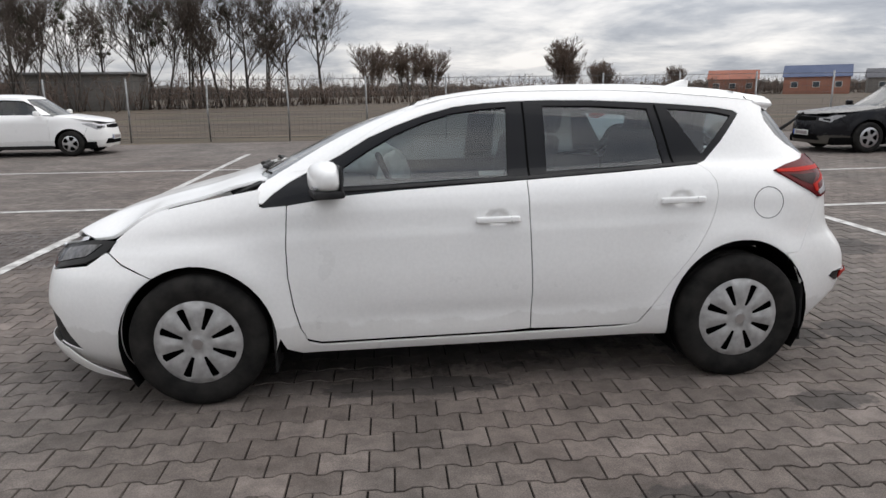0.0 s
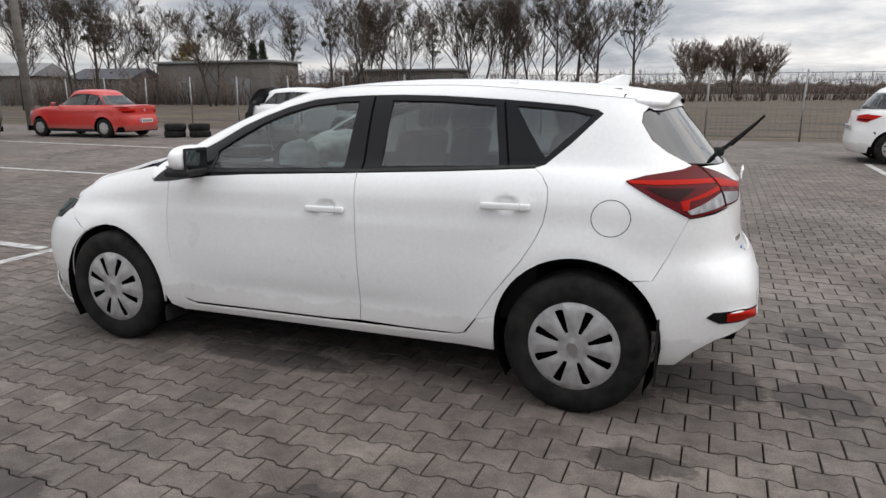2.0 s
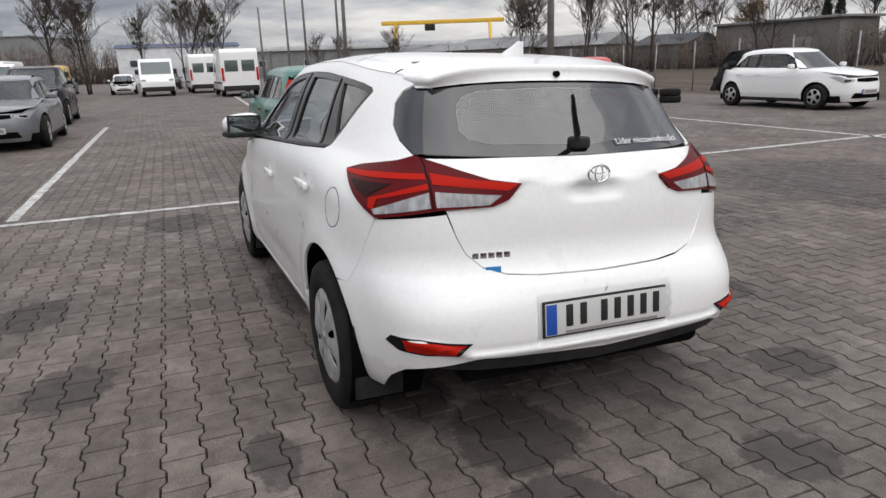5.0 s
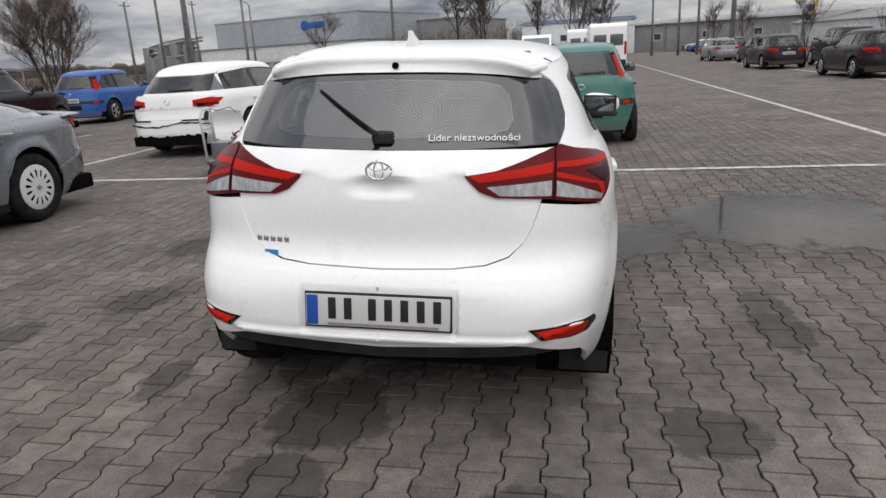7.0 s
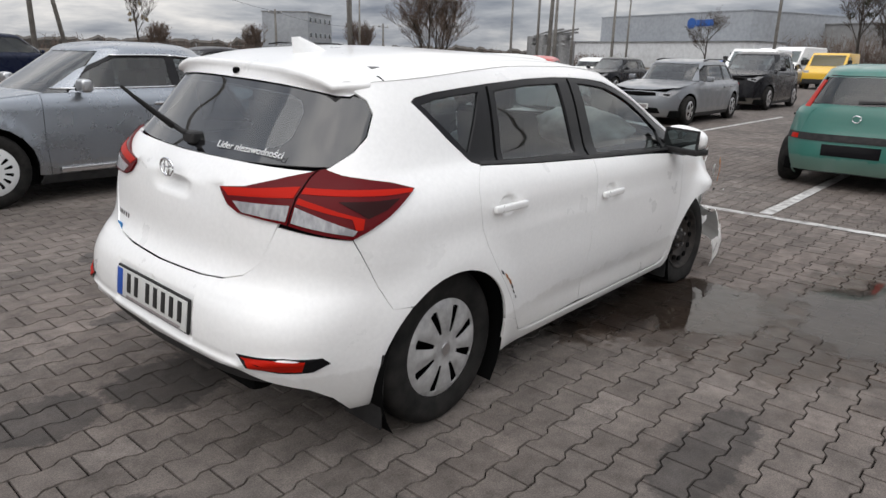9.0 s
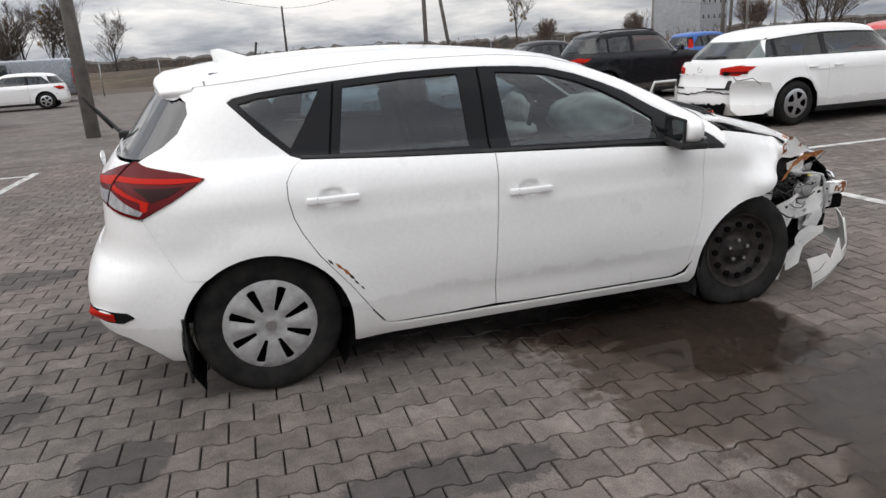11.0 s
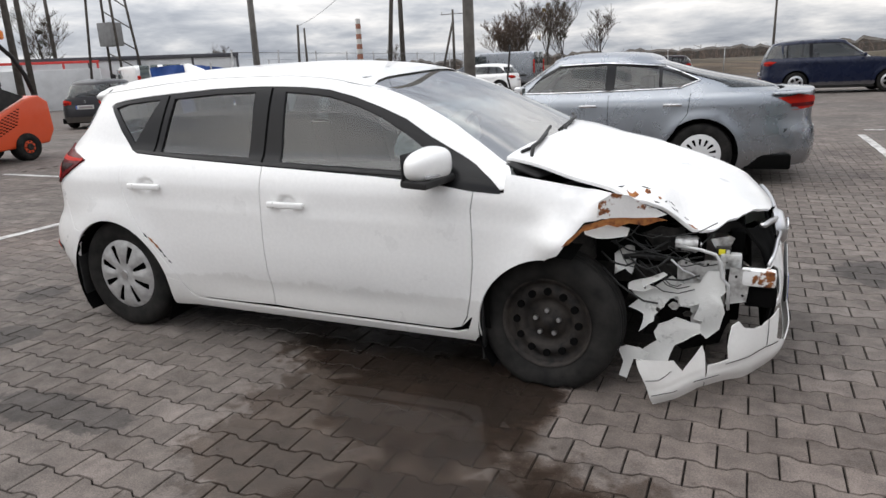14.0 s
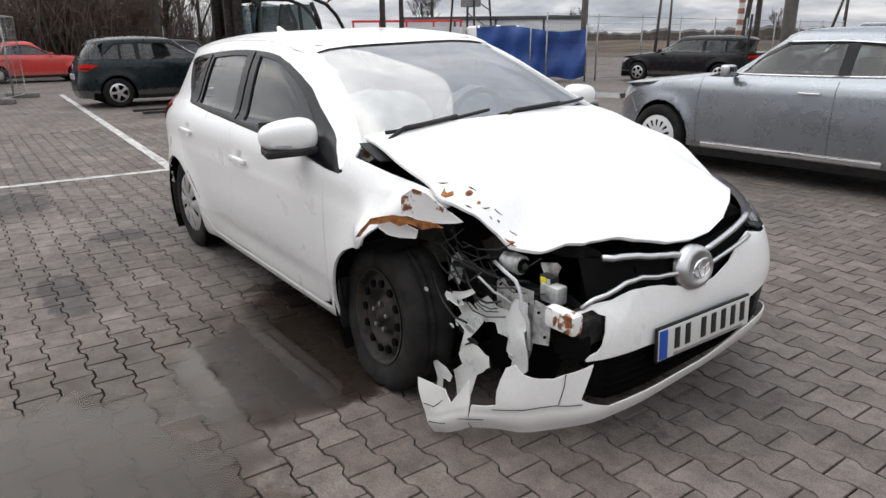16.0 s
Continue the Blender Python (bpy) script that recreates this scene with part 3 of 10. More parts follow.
def sheet(f, loops, du, dv, thick=0.012, inset=0.0, flip=False):
    """A panel: the surface f(u, v) inside the first loop and outside the others, with turned-in edges.
    Returns vertices, faces, normals."""
    su, sv = 1.0 / du, 1.0 / dv
    loops = [[(u * su, v * sv) for u, v in lp] for lp in loops]
    if inset:
        loops = [shrink(lp, inset if k == 0 else -inset) for k, lp in enumerate(loops)]
    loops = [dense(lp, 1.0) for lp in loops]
    vs, es = [], []
    for lp in loops:
        o = len(vs)
        vs += lp
        es += [(o + i, o + (i + 1) % len(lp)) for i in range(len(lp))]
    nb = len(vs)
    arr = np.array(vs)
    lo, hi = arr.min(0), arr.max(0)
    gu, gv = np.meshgrid(np.arange(math.floor(lo[0]) + 0.5, hi[0], 1.0), np.arange(math.floor(lo[1]) + 0.5, hi[1], 1.0))
    gu = gu + 0.5 * (np.round(gv - gv.min()) % 2)
    cand = np.stack([gu.ravel(), gv.ravel()], 1)
    a, b = arr[[e[0] for e in es]], arr[[e[1] for e in es]]
    keep = []
    for c in cand:
        ab = b - a
        t = np.clip(((c - a) * ab).sum(1) / np.maximum((ab * ab).sum(1), 1e-12), 0, 1)
        d2 = ((a + ab * t[:, None] - c) ** 2).sum(1).min()
        cross = ((a[:, 1] > c[1]) != (b[:, 1] > c[1])) & (c[0] < (b[:, 0] - a[:, 0]) * (c[1] - a[:, 1]) / (b[:, 1] - a[:, 1] + 1e-12) + a[:, 0])
        if d2 > 0.16 and cross.sum() % 2:
            keep.append(c)
    allv = [Vector(v) for v in vs] + [Vector(c) for c in keep]
    ov, oe, of, *_ = delaunay_2d_cdt(allv, es, [], 0, 1e-6)
    o2 = np.array([(v[0], v[1]) for v in ov])
    cen = np.array([o2[list(q)].mean(0) for q in of])
    odd = np.zeros(len(cen), int)
    for p0, p1 in zip(a, b):
        odd += (((p0[1] > cen[:, 1]) != (p1[1] > cen[:, 1])) & (cen[:, 0] < (p1[0] - p0[0]) * (cen[:, 1] - p0[1]) / (p1[1] - p0[1] + 1e-12) + p0[0])).astype(int)
    of = [q for q, k in zip(of, odd) if k % 2]
    uv = np.array([(v[0] * du, v[1] * dv) for v in ov])
    P = f(uv[:, 0], uv[:, 1])
    e = 0.02
    nu = f(uv[:, 0] + e * du, uv[:, 1]) - f(uv[:, 0] - e * du, uv[:, 1])
    nv = f(uv[:, 0], uv[:, 1] + e * dv) - f(uv[:, 0], uv[:, 1] - e * dv)
    N = np.cross(nu, nv)
    N /= np.linalg.norm(N, axis=1)[:, None] + 1e-12
    faces = [tuple(q) for q in of]
    if flip:
        N = -N
        faces = [q[::-1] for q in faces]
    if thick:
        cnt = {}
        for q in faces:
            for i in range(len(q)):
                k = (q[i], q[(i + 1) % len(q)])
                cnt[k] = cnt.get(k, 0) + 1
        rim = [k for k in cnt if (k[1], k[0]) not in cnt]
        ids = sorted({i for k in rim for i in k})
        n0 = len(P)
        top = {i: n0 + j for j, i in enumerate(ids)}
        bot = {i: n0 + len(ids) + j for j, i in enumerate(ids)}
        rn = {i: np.zeros(3) for i in ids}
        for i, j in rim:
            nrm = np.cross(P[j] - P[i], -N[i])
            rn[i] = rn[i] - nrm
            rn[j] = rn[j] - nrm
        RN = np.array([rn[i] / (np.linalg.norm(rn[i]) + 1e-12) for i in ids])
        # a small rolled edge: the rim starts a touch below the surface
        P = np.vstack([P, P[ids], P[ids] - N[ids] * thick])
        edge = RN * 0.75 + N[ids] * 0.65
        edge /= np.linalg.norm(edge, axis=1)[:, None] + 1e-12
        N = np.vstack([N, edge, RN])
        faces += [(top[j], top[i], bot[i], bot[j]) for i, j in rim]
    return P, faces, N


def shrink(lp, d):
    """Move a loop's corners inwards by d (its own units)."""
    n = len(lp)
    area = sum(lp[i][0] * lp[(i + 1) % n][1] - lp[(i + 1) % n][0] * lp[i][1] for i in range(n))
    s = 1 if area > 0 else -1
    out = []
    for i in range(n):
        p0, p1, p2 = np.array(lp[i - 1]), np.array(lp[i]), np.array(lp[(i + 1) % n])
        e1, e2 = p1 - p0, p2 - p1
        e1, e2 = e1 / (np.linalg.norm(e1) + 1e-12), e2 / (np.linalg.norm(e2) + 1e-12)
        n1, n2 = np.array((-e1[1], e1[0])) * s, np.array((-e2[1], e2[0])) * s
        b = n1 + n2
        k = max(0.35, 1 + float(n1 @ n2))
        out.append(tuple(p1 + b * d / k))
    return out


class Shell:
    """A car body as plan outlines by height: half-width w(x, z), front and rear reach, squareness of the corners.
    u is the angle round the outline: 0 at the middle of the tail, pi/2 at the left side (y < 0), pi at the nose."""

    def __init__(self, w, xf, xr, nf, nr, disp=None, crown=None):
        self.w, self.xf, self.xr, self.nf, self.nr, self.disp, self.crown = w, xf, xr, nf, nr, disp, crown
        self.known = {}

    def xy(self, u, z):
        c, s = np.cos(u), np.sin(u)
        rear = c > 0
        n = np.where(rear, self.nr(z), self.nf(z))
        r = (np.abs(c) ** n + np.abs(s) ** n) ** (-1 / n)
        x = c * r * np.where(rear, self.xr(z), -self.xf(z))
        y = -s * r * self.w(x, z)
        if self.crown is not None:  # the tail bows outwards towards its middle
            x = x - np.where(rear, self.crown(z) * y * y * np.abs(c * r) ** 6, 0.0)
        return x, y

    def off(self, d=0.0, mirror=False):
        """The surface as a function of (u, z), moved outwards by d."""
        sg = -1 if mirror else 1

        def f(u, z):
            u, z = np.asarray(u, float), np.asarray(z, float)

            def raw(u, z):
                x, y = self.xy(u, z)
                p = np.stack([x, sg * y, z], -1)
                return p if self.disp is None else self.disp(p)

            p = raw(u, z)
            if d:
                e = 1e-3
                nrm = np.cross(raw(u + e, z) - raw(u - e, z), raw(u, z + e) - raw(u, z - e))
                nrm /= np.linalg.norm(nrm, axis=-1)[..., None] + 1e-12
                p = p - nrm * d * sg
            return p

        return f

    def uz(self, kind, a, z):
        if kind == "s" and a > 0 and self.crown is not None:
            key = (round(float(a), 5), round(float(z), 5))
            if key not in self.known:
                us = np.linspace(1e-3, math.pi / 2, 400)
                xs = self.xy(us, np.full(400, float(z)))[0]
                self.known[key] = float(np.interp(a, xs[::-1], us[::-1]))
            return self.known[key]
        if kind == "s":
            X = self.xr(z) if a > 0 else -self.xf(z)
            n = self.nr(z) if a > 0 else self.nf(z)
            q = min(0.9995, abs(a) / float(X))
            return math.atan2(float((1 - q**n) ** (1 / n)), math.copysign(q, a))
        n = float(self.nr(z) if kind == "r" else self.nf(z))
        X = float(self.xr(z)) if kind == "r" else float(self.xf(z))
        b = min(0.9995, abs(a) / float(self.w(X * 0.9, z)))
        q = (1 - b**n) ** (1 / n)
        u = math.atan2(b, q if kind == "r" else -q)
        return -u if a > 0 and kind == "r" else (2 * math.pi - u if a > 0 else u)

    def loop(self, pts, step=0.04):
        """Corners (kind, a, z) with kind 's' (a is x), 'r' or 'f' (a is y seen from the tail or the nose), as a loop in (u, z)."""
        out = []
        n = len(pts)
        for i in range(n):
            k0, a0, z0 = pts[i]
            k1, a1, z1 = pts[(i + 1) % n]
            if k0 == k1:
                m = max(1, int(math.hypot(a1 - a0, z1 - z0) / step))
                out += [(self.uz(k0, a0 + (a1 - a0) * j / m, z0 + (z1 - z0) * j / m), z0 + (z1 - z0) * j / m) for j in range(m)]
            else:
                out.append((self.uz(k0, a0, z0), z0))
        return out

    def panel(self, name, loops, mat, parent, label="", d=0.0, thick=0.012, gap=0.0, mirror=False, res=1.0, m=None):
        lp = [self.loop(q) if len(q[0]) == 3 else q for q in loops]
        P, F, N = sheet(self.off(d, mirror), lp, 0.0125 * res, 0.026 * res, thick, gap / 0.026 / res, flip=not mirror)
        return mesh_part(name, P, F, mat, parent, label, normals=N, m=m)


def both_sides(fn):
    for mirror in (False, True):
        fn(mirror)


def arc(cx, cz, r, a0, a1, n=14):
    """Points (x, z) on an arc, degrees, 0 to the rear, 90 up."""
    return [(cx + r * math.cos(radians(a0 + (a1 - a0) * i / n)), cz + r * math.sin(radians(a0 + (a1 - a0) * i / n))) for i in range(n + 1)]


def S(*pts):
    return [("s", x, z) for x, z in pts]


# ---- wheels ----
def wheel(parent, at, out, style="cover8", r=0.317, width=0.195, rim=0.198, tilt=None, flat=0.0, detail=1.0):
    """A wheel whose outer face looks along +y (out=1) or -y (out=-1). at: the hub's place."""
    m = Matrix.Translation(at) @ (Matrix.Rotation(radians(180), 4, "Z") if out < 0 else Matrix.Identity(4))
    if tilt is not None:
        m = m @ tilt
    seg = int(44 * detail) // 4 * 4
    w = width / 2
    prof = [(rim - 0.006, w - 0.022), (rim + 0.006, w - 0.008), (rim + 0.03, w), (r - 0.045, w + 0.004), (r - 0.018, w - 0.006), (r - 0.004, w - 0.024),
            (r, w - 0.045), (r, w - 0.062), (r - 0.008, w - 0.066), (r - 0.008, w - 0.074), (r, w - 0.078), (r + 0.001, 0.004), (r - 0.008, 0.001), (r - 0.008, -0.007),
            (r, -0.011), (r, -w + 0.045), (r - 0.004, -w + 0.02), (r - 0.03, -w), (rim + 0.01, -w + 0.004), (rim - 0.02, -w + 0.03)]
    if detail < 0.8:
        prof = [prof[i] for i in (0, 2, 4, 6, 15, 17, 19)]
    v, fc = lathe_data(prof, seg)
    if flat:
        v = [(x, y * (1 + 0.25 * max(0, (-z - r + 0.10) / 0.1)), max(z, -r + flat + 0.012 * math.sin(x * 60) * (z < -r + flat))) for x, y, z in v]
    tyre = mesh_part("tyre", v, fc, "rubber", parent, "worn black rubber tyre", m=m)

    def disc(f, loops, mat, name, label, step=0.02):
        P, F, Nn = sheet(f, loops, step, step, 0.006, 0.0, flip=True)
        return mesh_part(name, P, F, mat, parent, label, normals=Nn, m=m)

    def circle(rr, n, a0=0.0):
        return [(rr * math.cos(a0 + 2 * math.pi * i / n), rr * math.sin(a0 + 2 * math.pi * i / n)) for i in range(n)]

    # rim back is near black: the shade behind the slots is its colour
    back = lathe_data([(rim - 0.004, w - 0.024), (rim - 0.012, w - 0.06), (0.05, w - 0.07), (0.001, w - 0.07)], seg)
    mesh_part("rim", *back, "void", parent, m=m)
    if style == "steel":
        face = lathe_data([(rim + 0.004, w - 0.004), (rim - 0.006, w - 0.004), (rim - 0.012, w - 0.03), (0.165, w - 0.045), (0.15, w - 0.028), (0.118, w - 0.022), (0.105, w - 0.05), (0.075, w - 0.055), (0.068, w - 0.03), (0.034, w - 0.028), (0.03, w - 0.012), (0.001, w - 0.012)], seg)
        mesh_part("steel_disc", *face, "steel_wheel", parent, "rusty black steel wheel disc", m=m)
        for i in range(12):
            t = 2 * math.pi * i / 12
            part("vent_hole", bm_cyl(0.017, 0.012, (0.140 * math.cos(t), w - 0.021, 0.140 * math.sin(t)), "Y", 12), "void", parent, m=m)
        for i in range(5):
            t = 2 * math.pi * i / 5 + 0.3
            part("wheel_bolt", bm_cyl(0.011, 0.022, (0.055 * math.cos(t), w - 0.022, 0.055 * math.sin(t)), "Y", 6, bevel=0.002), "satin", parent, m=m)
        return tyre

    def dome(x, z):
        rr = np.sqrt(np.asarray(x) ** 2 + np.asarray(z) ** 2)
        h = w - 0.004 + 0.012 * np.sin(np.clip(rr / rim, 0, 1) * math.pi) - 0.010 * sstep(rr, rim - 0.012, rim + 0.006) + 0.008 * (1 - sstep(rr, 0.02, 0.045))
        k = {"cover8": 8, "multi": 14, "five": 5, "plain": 10}[style]
        if style == "cover8":
            t = np.arctan2(z, x)
            h = h + 0.005 * np.cos(t * k) * sstep(rr, 0.05, 0.10) * (1 - sstep(rr, 0.15, 0.19))
        return np.stack([np.asarray(x, float), h, np.asarray(z, float)], -1)

    holes = []
    if style == "cover8":
        for i in range(8):
            t = 2 * math.pi * (i + 0.5) / 8
            holes.append([(rr * math.cos(t + a / rr), rr * math.sin(t + a / rr)) for rr, a in ((0.070, -0.007), (0.12, -0.0135), (0.174, -0.020), (0.178, 0.0), (0.174, 0.018), (0.12, 0.0135), (0.070, 0.007))])
    elif style == "multi":
        for i in range(14):
            t = 2 * math.pi * (i + 0.5) / 14
            holes.append([(rr * math.cos(t + a / rr), rr * math.sin(t + a / rr)) for rr, a in ((0.10, -0.008), (0.168, -0.016), (0.172, 0.0), (0.168, 0.016), (0.10, 0.008))])
    elif style == "five":
        for i in range(5):
            t = 2 * math.pi * (i + 0.5) / 5
            holes.append([(rr * math.cos(t + a / rr), rr * math.sin(t + a / rr)) for rr, a in ((0.07, -0.018), (0.12, -0.048), (0.170, -0.07), (0.174, 0.0), (0.170, 0.07), (0.12, 0.048), (0.07, 0.018))])
    else:
        for i in range(10):
            t = 2 * math.pi * (i + 0.5) / 10
            holes.append([(rr * math.cos(t + a / rr), rr * math.sin(t + a / rr)) for rr, a in ((0.135, -0.013), (0.165, -0.013), (0.165, 0.013), (0.135, 0.013))])
    disc(dome, [circle(rim + 0.004, 36 if detail > 0.8 else 24)] + holes, {"multi": "cover_white", "five": "satin"}.get(style, "cover"), "wheel_cover", "scuffed silver wheel cover", 0.022 if detail > 0.8 else 0.05)
    part("hub_cap", bm_cyl(0.026, 0.008, (0, w + 0.006, 0), "Y", 20, bevel=0.003), "satin", parent, m=m)
    return tyre


def text_part(name, text, size, m, mat, parent, depth=0.0008, squeeze=1.0):
    cu = bpy.data.curves.new(name, "FONT")
    cu.body, cu.size, cu.align_x, cu.align_y, cu.extrude = text, size, "CENTER", "CENTER", depth
    tmp = bpy.data.objects.new(name, cu)
    scene.collection.objects.link(tmp)
    me = bpy.data.meshes.new_from_object(tmp.evaluated_get(bpy.context.evaluated_depsgraph_get()))
    bpy.data.objects.remove(tmp)
    bpy.data.curves.remove(cu)
    me.transform(Matrix.Diagonal((squeeze, 1, 1, 1)))
    me.materials.clear()
    me.materials.append(M[mat])
    ob = new(name, me)
    ob.parent, ob.matrix_basis = parent, m
    return ob


def number_plate(parent, m, label, wide=0.52, high=0.114):
    """A plate facing -z of m's y axis: its number stands as plain bars."""
    pl = part("number_plate", bm_box(wide + 0.012, 0.010, high + 0.016, (0, 0.004, 0), 0.004), "plastic", parent, label, m=m)
    part("plate_face", bm_box(wide, 0.004, high, (0, -0.004, 0), 0.0015), "plate", pl)
    part("blue_strip", bm_box(0.042, 0.003, high - 0.006, (-wide / 2 + 0.024, -0.0065, 0), 0.001), "eu_blue", pl)
    x = -wide / 2 + 0.075
    for k in range(7):
        if k == 2:
            x += 0.03
        part("character_bar", bm_box(0.028, 0.002, 0.078, (x + 0.022, -0.0072, 0.008), 0.0006), "ink", pl)
        x += 0.058
    part("caption_bar", bm_box(0.40, 0.002, 0.010, (0.02, -0.0072, -high / 2 + 0.008), 0.0005), "grey_ink", pl)
    return pl


# ---- the damaged white hatchback ----
LEAN = Matrix(((1, 0, -0.010, 0), (0, 1, 0.0386, 0), (0.010, -0.0386, 1, 0), (0, 0, 0, 1)))

sh_line = curve([(-2.1, 0.66), (-2.0, 0.70), (-1.8, 0.79), (-1.6, 0.865), (-1.41, 0.92), (-1.15, 0.985), (-0.91, 1.03), (0.3, 1.03), (1.1, 1.04), (1.5, 1.03), (2.1, 1.02)])
W_ref = curve([(0.10, 0.74), (0.17, 0.790), (0.23, 0.822), (0.30, 0.836), (0.45, 0.852), (0.6, 0.862), (0.74, 0.862), (0.80, 0.857), (0.87, 0.853), (0.92, 0.842), (0.96, 0.825), (1.0, 0.798), (1.03, 0.770), (1.08, 0.748), (1.15, 0.722), (1.27, 0.672), (1.36, 0.618), (1.40, 0.575), (1.45, 0.50)])


def hatch_w(x, z):
    x, z = np.asarray(x, float), np.asarray(z, float)
    k = sstep(z, 0.55, 0.95) * (1 - sstep(z, 1.03, 1.06))
    w = W_ref(z - (sh_line(x) - 1.03) * k)
    # flared arches and the hollow of the doors between them
    for cx in (-1.3, 1.3):
        d = np.sqrt((x - cx) ** 2 + (z - 0.30) ** 2)
        w = w + 0.018 * np.exp(-(((d - 0.37) / 0.09) ** 2)) * (1 - sstep(z, 0.70, 0.85))
    w = w - 0.012 * np.exp(-(((z - 0.36) / 0.07) ** 2)) * np.exp(-(((x + 0.0) / 0.7) ** 4))
    return w


hatch_xr = curve([(0.10, 1.93), (0.17, 1.97), (0.25, 2.015), (0.34, 2.045), (0.40, 2.062), (0.45, 2.070), (0.56, 2.060), (0.62, 2.036), (0.66, 2.008), (0.70, 1.994), (0.8, 1.977), (0.9, 1.957), (0.95, 1.945), (0.985, 1.926), (1.03, 1.893), (1.08, 1.848), (1.1, 1.830), (1.2, 1.750), (1.3, 1.670), (1.36, 1.628), (1.45, 1.53)])
hatch_nr = curve([(0.1, 5.5), (0.45, 6.4), (0.7, 6.5), (0.85, 7.0), (1.0, 6.3), (1.15, 6.0), (1.30, 6.0), (1.45, 6.0)])
hatch_crown = curve([(0.1, 0.06), (0.5, 0.07), (0.62, 0.15), (0.75, 0.20), (1.45, 0.20)])
hatch_xf = curve([(0.05, -1.93), (0.12, -2.02), (0.2, -2.075), (0.30, -2.095), (0.45, -2.10), (0.58, -2.085), (0.66, -2.06), (0.72, -2.02), (0.8, -1.97), (0.9, -1.92), (1.05, -1.85)])
hatch_nf = curve([(0.05, 4.4), (0.3, 5.2), (0.45, 5.4), (0.58, 5.0), (0.68, 4.3), (0.8, 3.8), (0.9, 3.8), (1.1, 4.0)])
top_xf = curve([(0.9, -1.24), (1.0, -1.10), (1.06, -0.99), (1.15, -0.81), (1.25, -0.58), (1.35, -0.27), (1.40, -0.07), (1.45, 0.1)])
top_nf = curve([(0.9, 9.0), (1.0, 7.0), (1.1, 5.4), (1.3, 4.0), (1.45, 3.4)])


def lower_damage(p):
    """Crumpled wing at the front right corner."""
    q = np.array(p, float)
    k = sstep(-q[..., 0], 1.10, 1.42) * (q[..., 1] > 0) * sstep(q[..., 2], 0.45, 0.62)
    if np.any(k > 0):
        flat = q.reshape(-1, 3)
        n1, n2 = nz(flat, 6.0, 3.3).reshape(k.shape), nz(flat, 15.0, 1.7).reshape(k.shape)
        q[..., 1] += k * (0.030 * n1 + 0.014 * n2) - 0.05 * k * sstep(-q[..., 0], 1.25, 1.5)
        q[..., 2] += k * 0.016 * n2
        q[..., 1] += 0.060 * (q[..., 1] > 0) * np.exp(-(((q[..., 0] + 1.22) / 0.085) ** 2) - (((q[..., 2] - 0.72) / 0.085) ** 2))
    return q


BODY = Shell(hatch_w, hatch_xf, hatch_xr, hatch_nf, hatch_nr, lower_damage, hatch_crown)
TOP = Shell(hatch_w, top_xf, hatch_xr, top_nf, hatch_nr, None, hatch_crown)
car = thing("car", "white five-door hatchback with one crushed front corner on paving", "car")


def cp(shell, name, loops, mat, label="", d=0.0, thick=0.014, gap=0.0022, mirror=False, res=1.0, parent=None):
    return shell.panel(name, loops, mat, parent or car, label, d, thick, gap, mirror, res, m=None if parent else LEAN)


BELT = [(-0.97, 0.905), (-0.86, 0.912), (-0.62, 0.945), (-0.36, 0.962), (0.25, 0.987), (0.7, 1.007), (1.1, 1.030)]
DLO_TOP = [(1.14, 1.042), (1.24, 1.13), (1.33, 1.225), (1.365, 1.262), (1.34, 1.278), (1.24, 1.296), (1.08, 1.312), (0.91, 1.326), (0.62, 1.345), (0.40, 1.351), (0.24, 1.350), (0.08, 1.344), (-0.07, 1.330), (-0.21, 1.297), (-0.35, 1.250), (-0.48, 1.198), (-0.61, 1.125), (-0.72, 1.072), (-0.84, 1.015), (-0.92, 0.962), (-0.965, 0.922)]
RAIL = [(1.50, 1.325), (1.24, 1.350), (0.91, 1.380), (0.62, 1.396), (0.24, 1.398), (0.0, 1.384), (-0.12, 1.366), (-0.25, 1.342), (-0.40, 1.292), (-0.48, 1.262), (-0.55, 1.232), (-0.62, 1.20), (-0.70, 1.160), (-0.78, 1.115), (-0.86, 1.070), (-0.93, 1.030)]
FDOOR_FRONT = [(-0.858, 0.912), (-0.865, 0.83), (-0.873, 0.72), (-0.872, 0.58), (-0.855, 0.44), (-0.83, 0.33), (-0.80, 0.275), (-0.74, 0.257)]
B_GAP = [(0.262, 0.265), (0.268, 0.45), (0.262, 0.65), (0.256, 0.80), (0.250, 0.987)]
RDOOR_REAR = [(0.76, 0.258), (0.80, 0.268), (0.86, 0.345), (0.94, 0.465), (1.01, 0.555), (1.08, 0.645), (1.13, 0.73), (1.160, 0.80), (1.175, 0.88), (1.172, 0.95), (1.14, 1.0), (1.1, 1.030)]
FDOOR_RIGHT = [(x + 0.03 * min(1.0, (0.95 - z) * 8), z) for x, z in FDOOR_FRONT]  # pushed back by the blow


def plate_step(p):
    q = np.array(p, float)
    y, z = q[..., 1], q[..., 2]
    rec = sstep(0.290 - np.abs(y), 0, 0.012) * sstep(z, 0.405, 0.42) * sstep(0.585 - z, 0, 0.012) * (q[..., 0] > 1.5)
    q[..., 0] -= 0.016 * rec
    ridge = np.exp(-(((z - 0.395 - 0.05 * sstep(np.abs(y), 0.45, 0.72)) / 0.014) ** 2)) * sstep(q[..., 0], 1.85, 1.95)
    q[..., 0] += 0.016 * ridge
    return q


REAR = Shell(hatch_w, hatch_xf, hatch_xr, hatch_nf, hatch_nr, plate_step, hatch_crown)


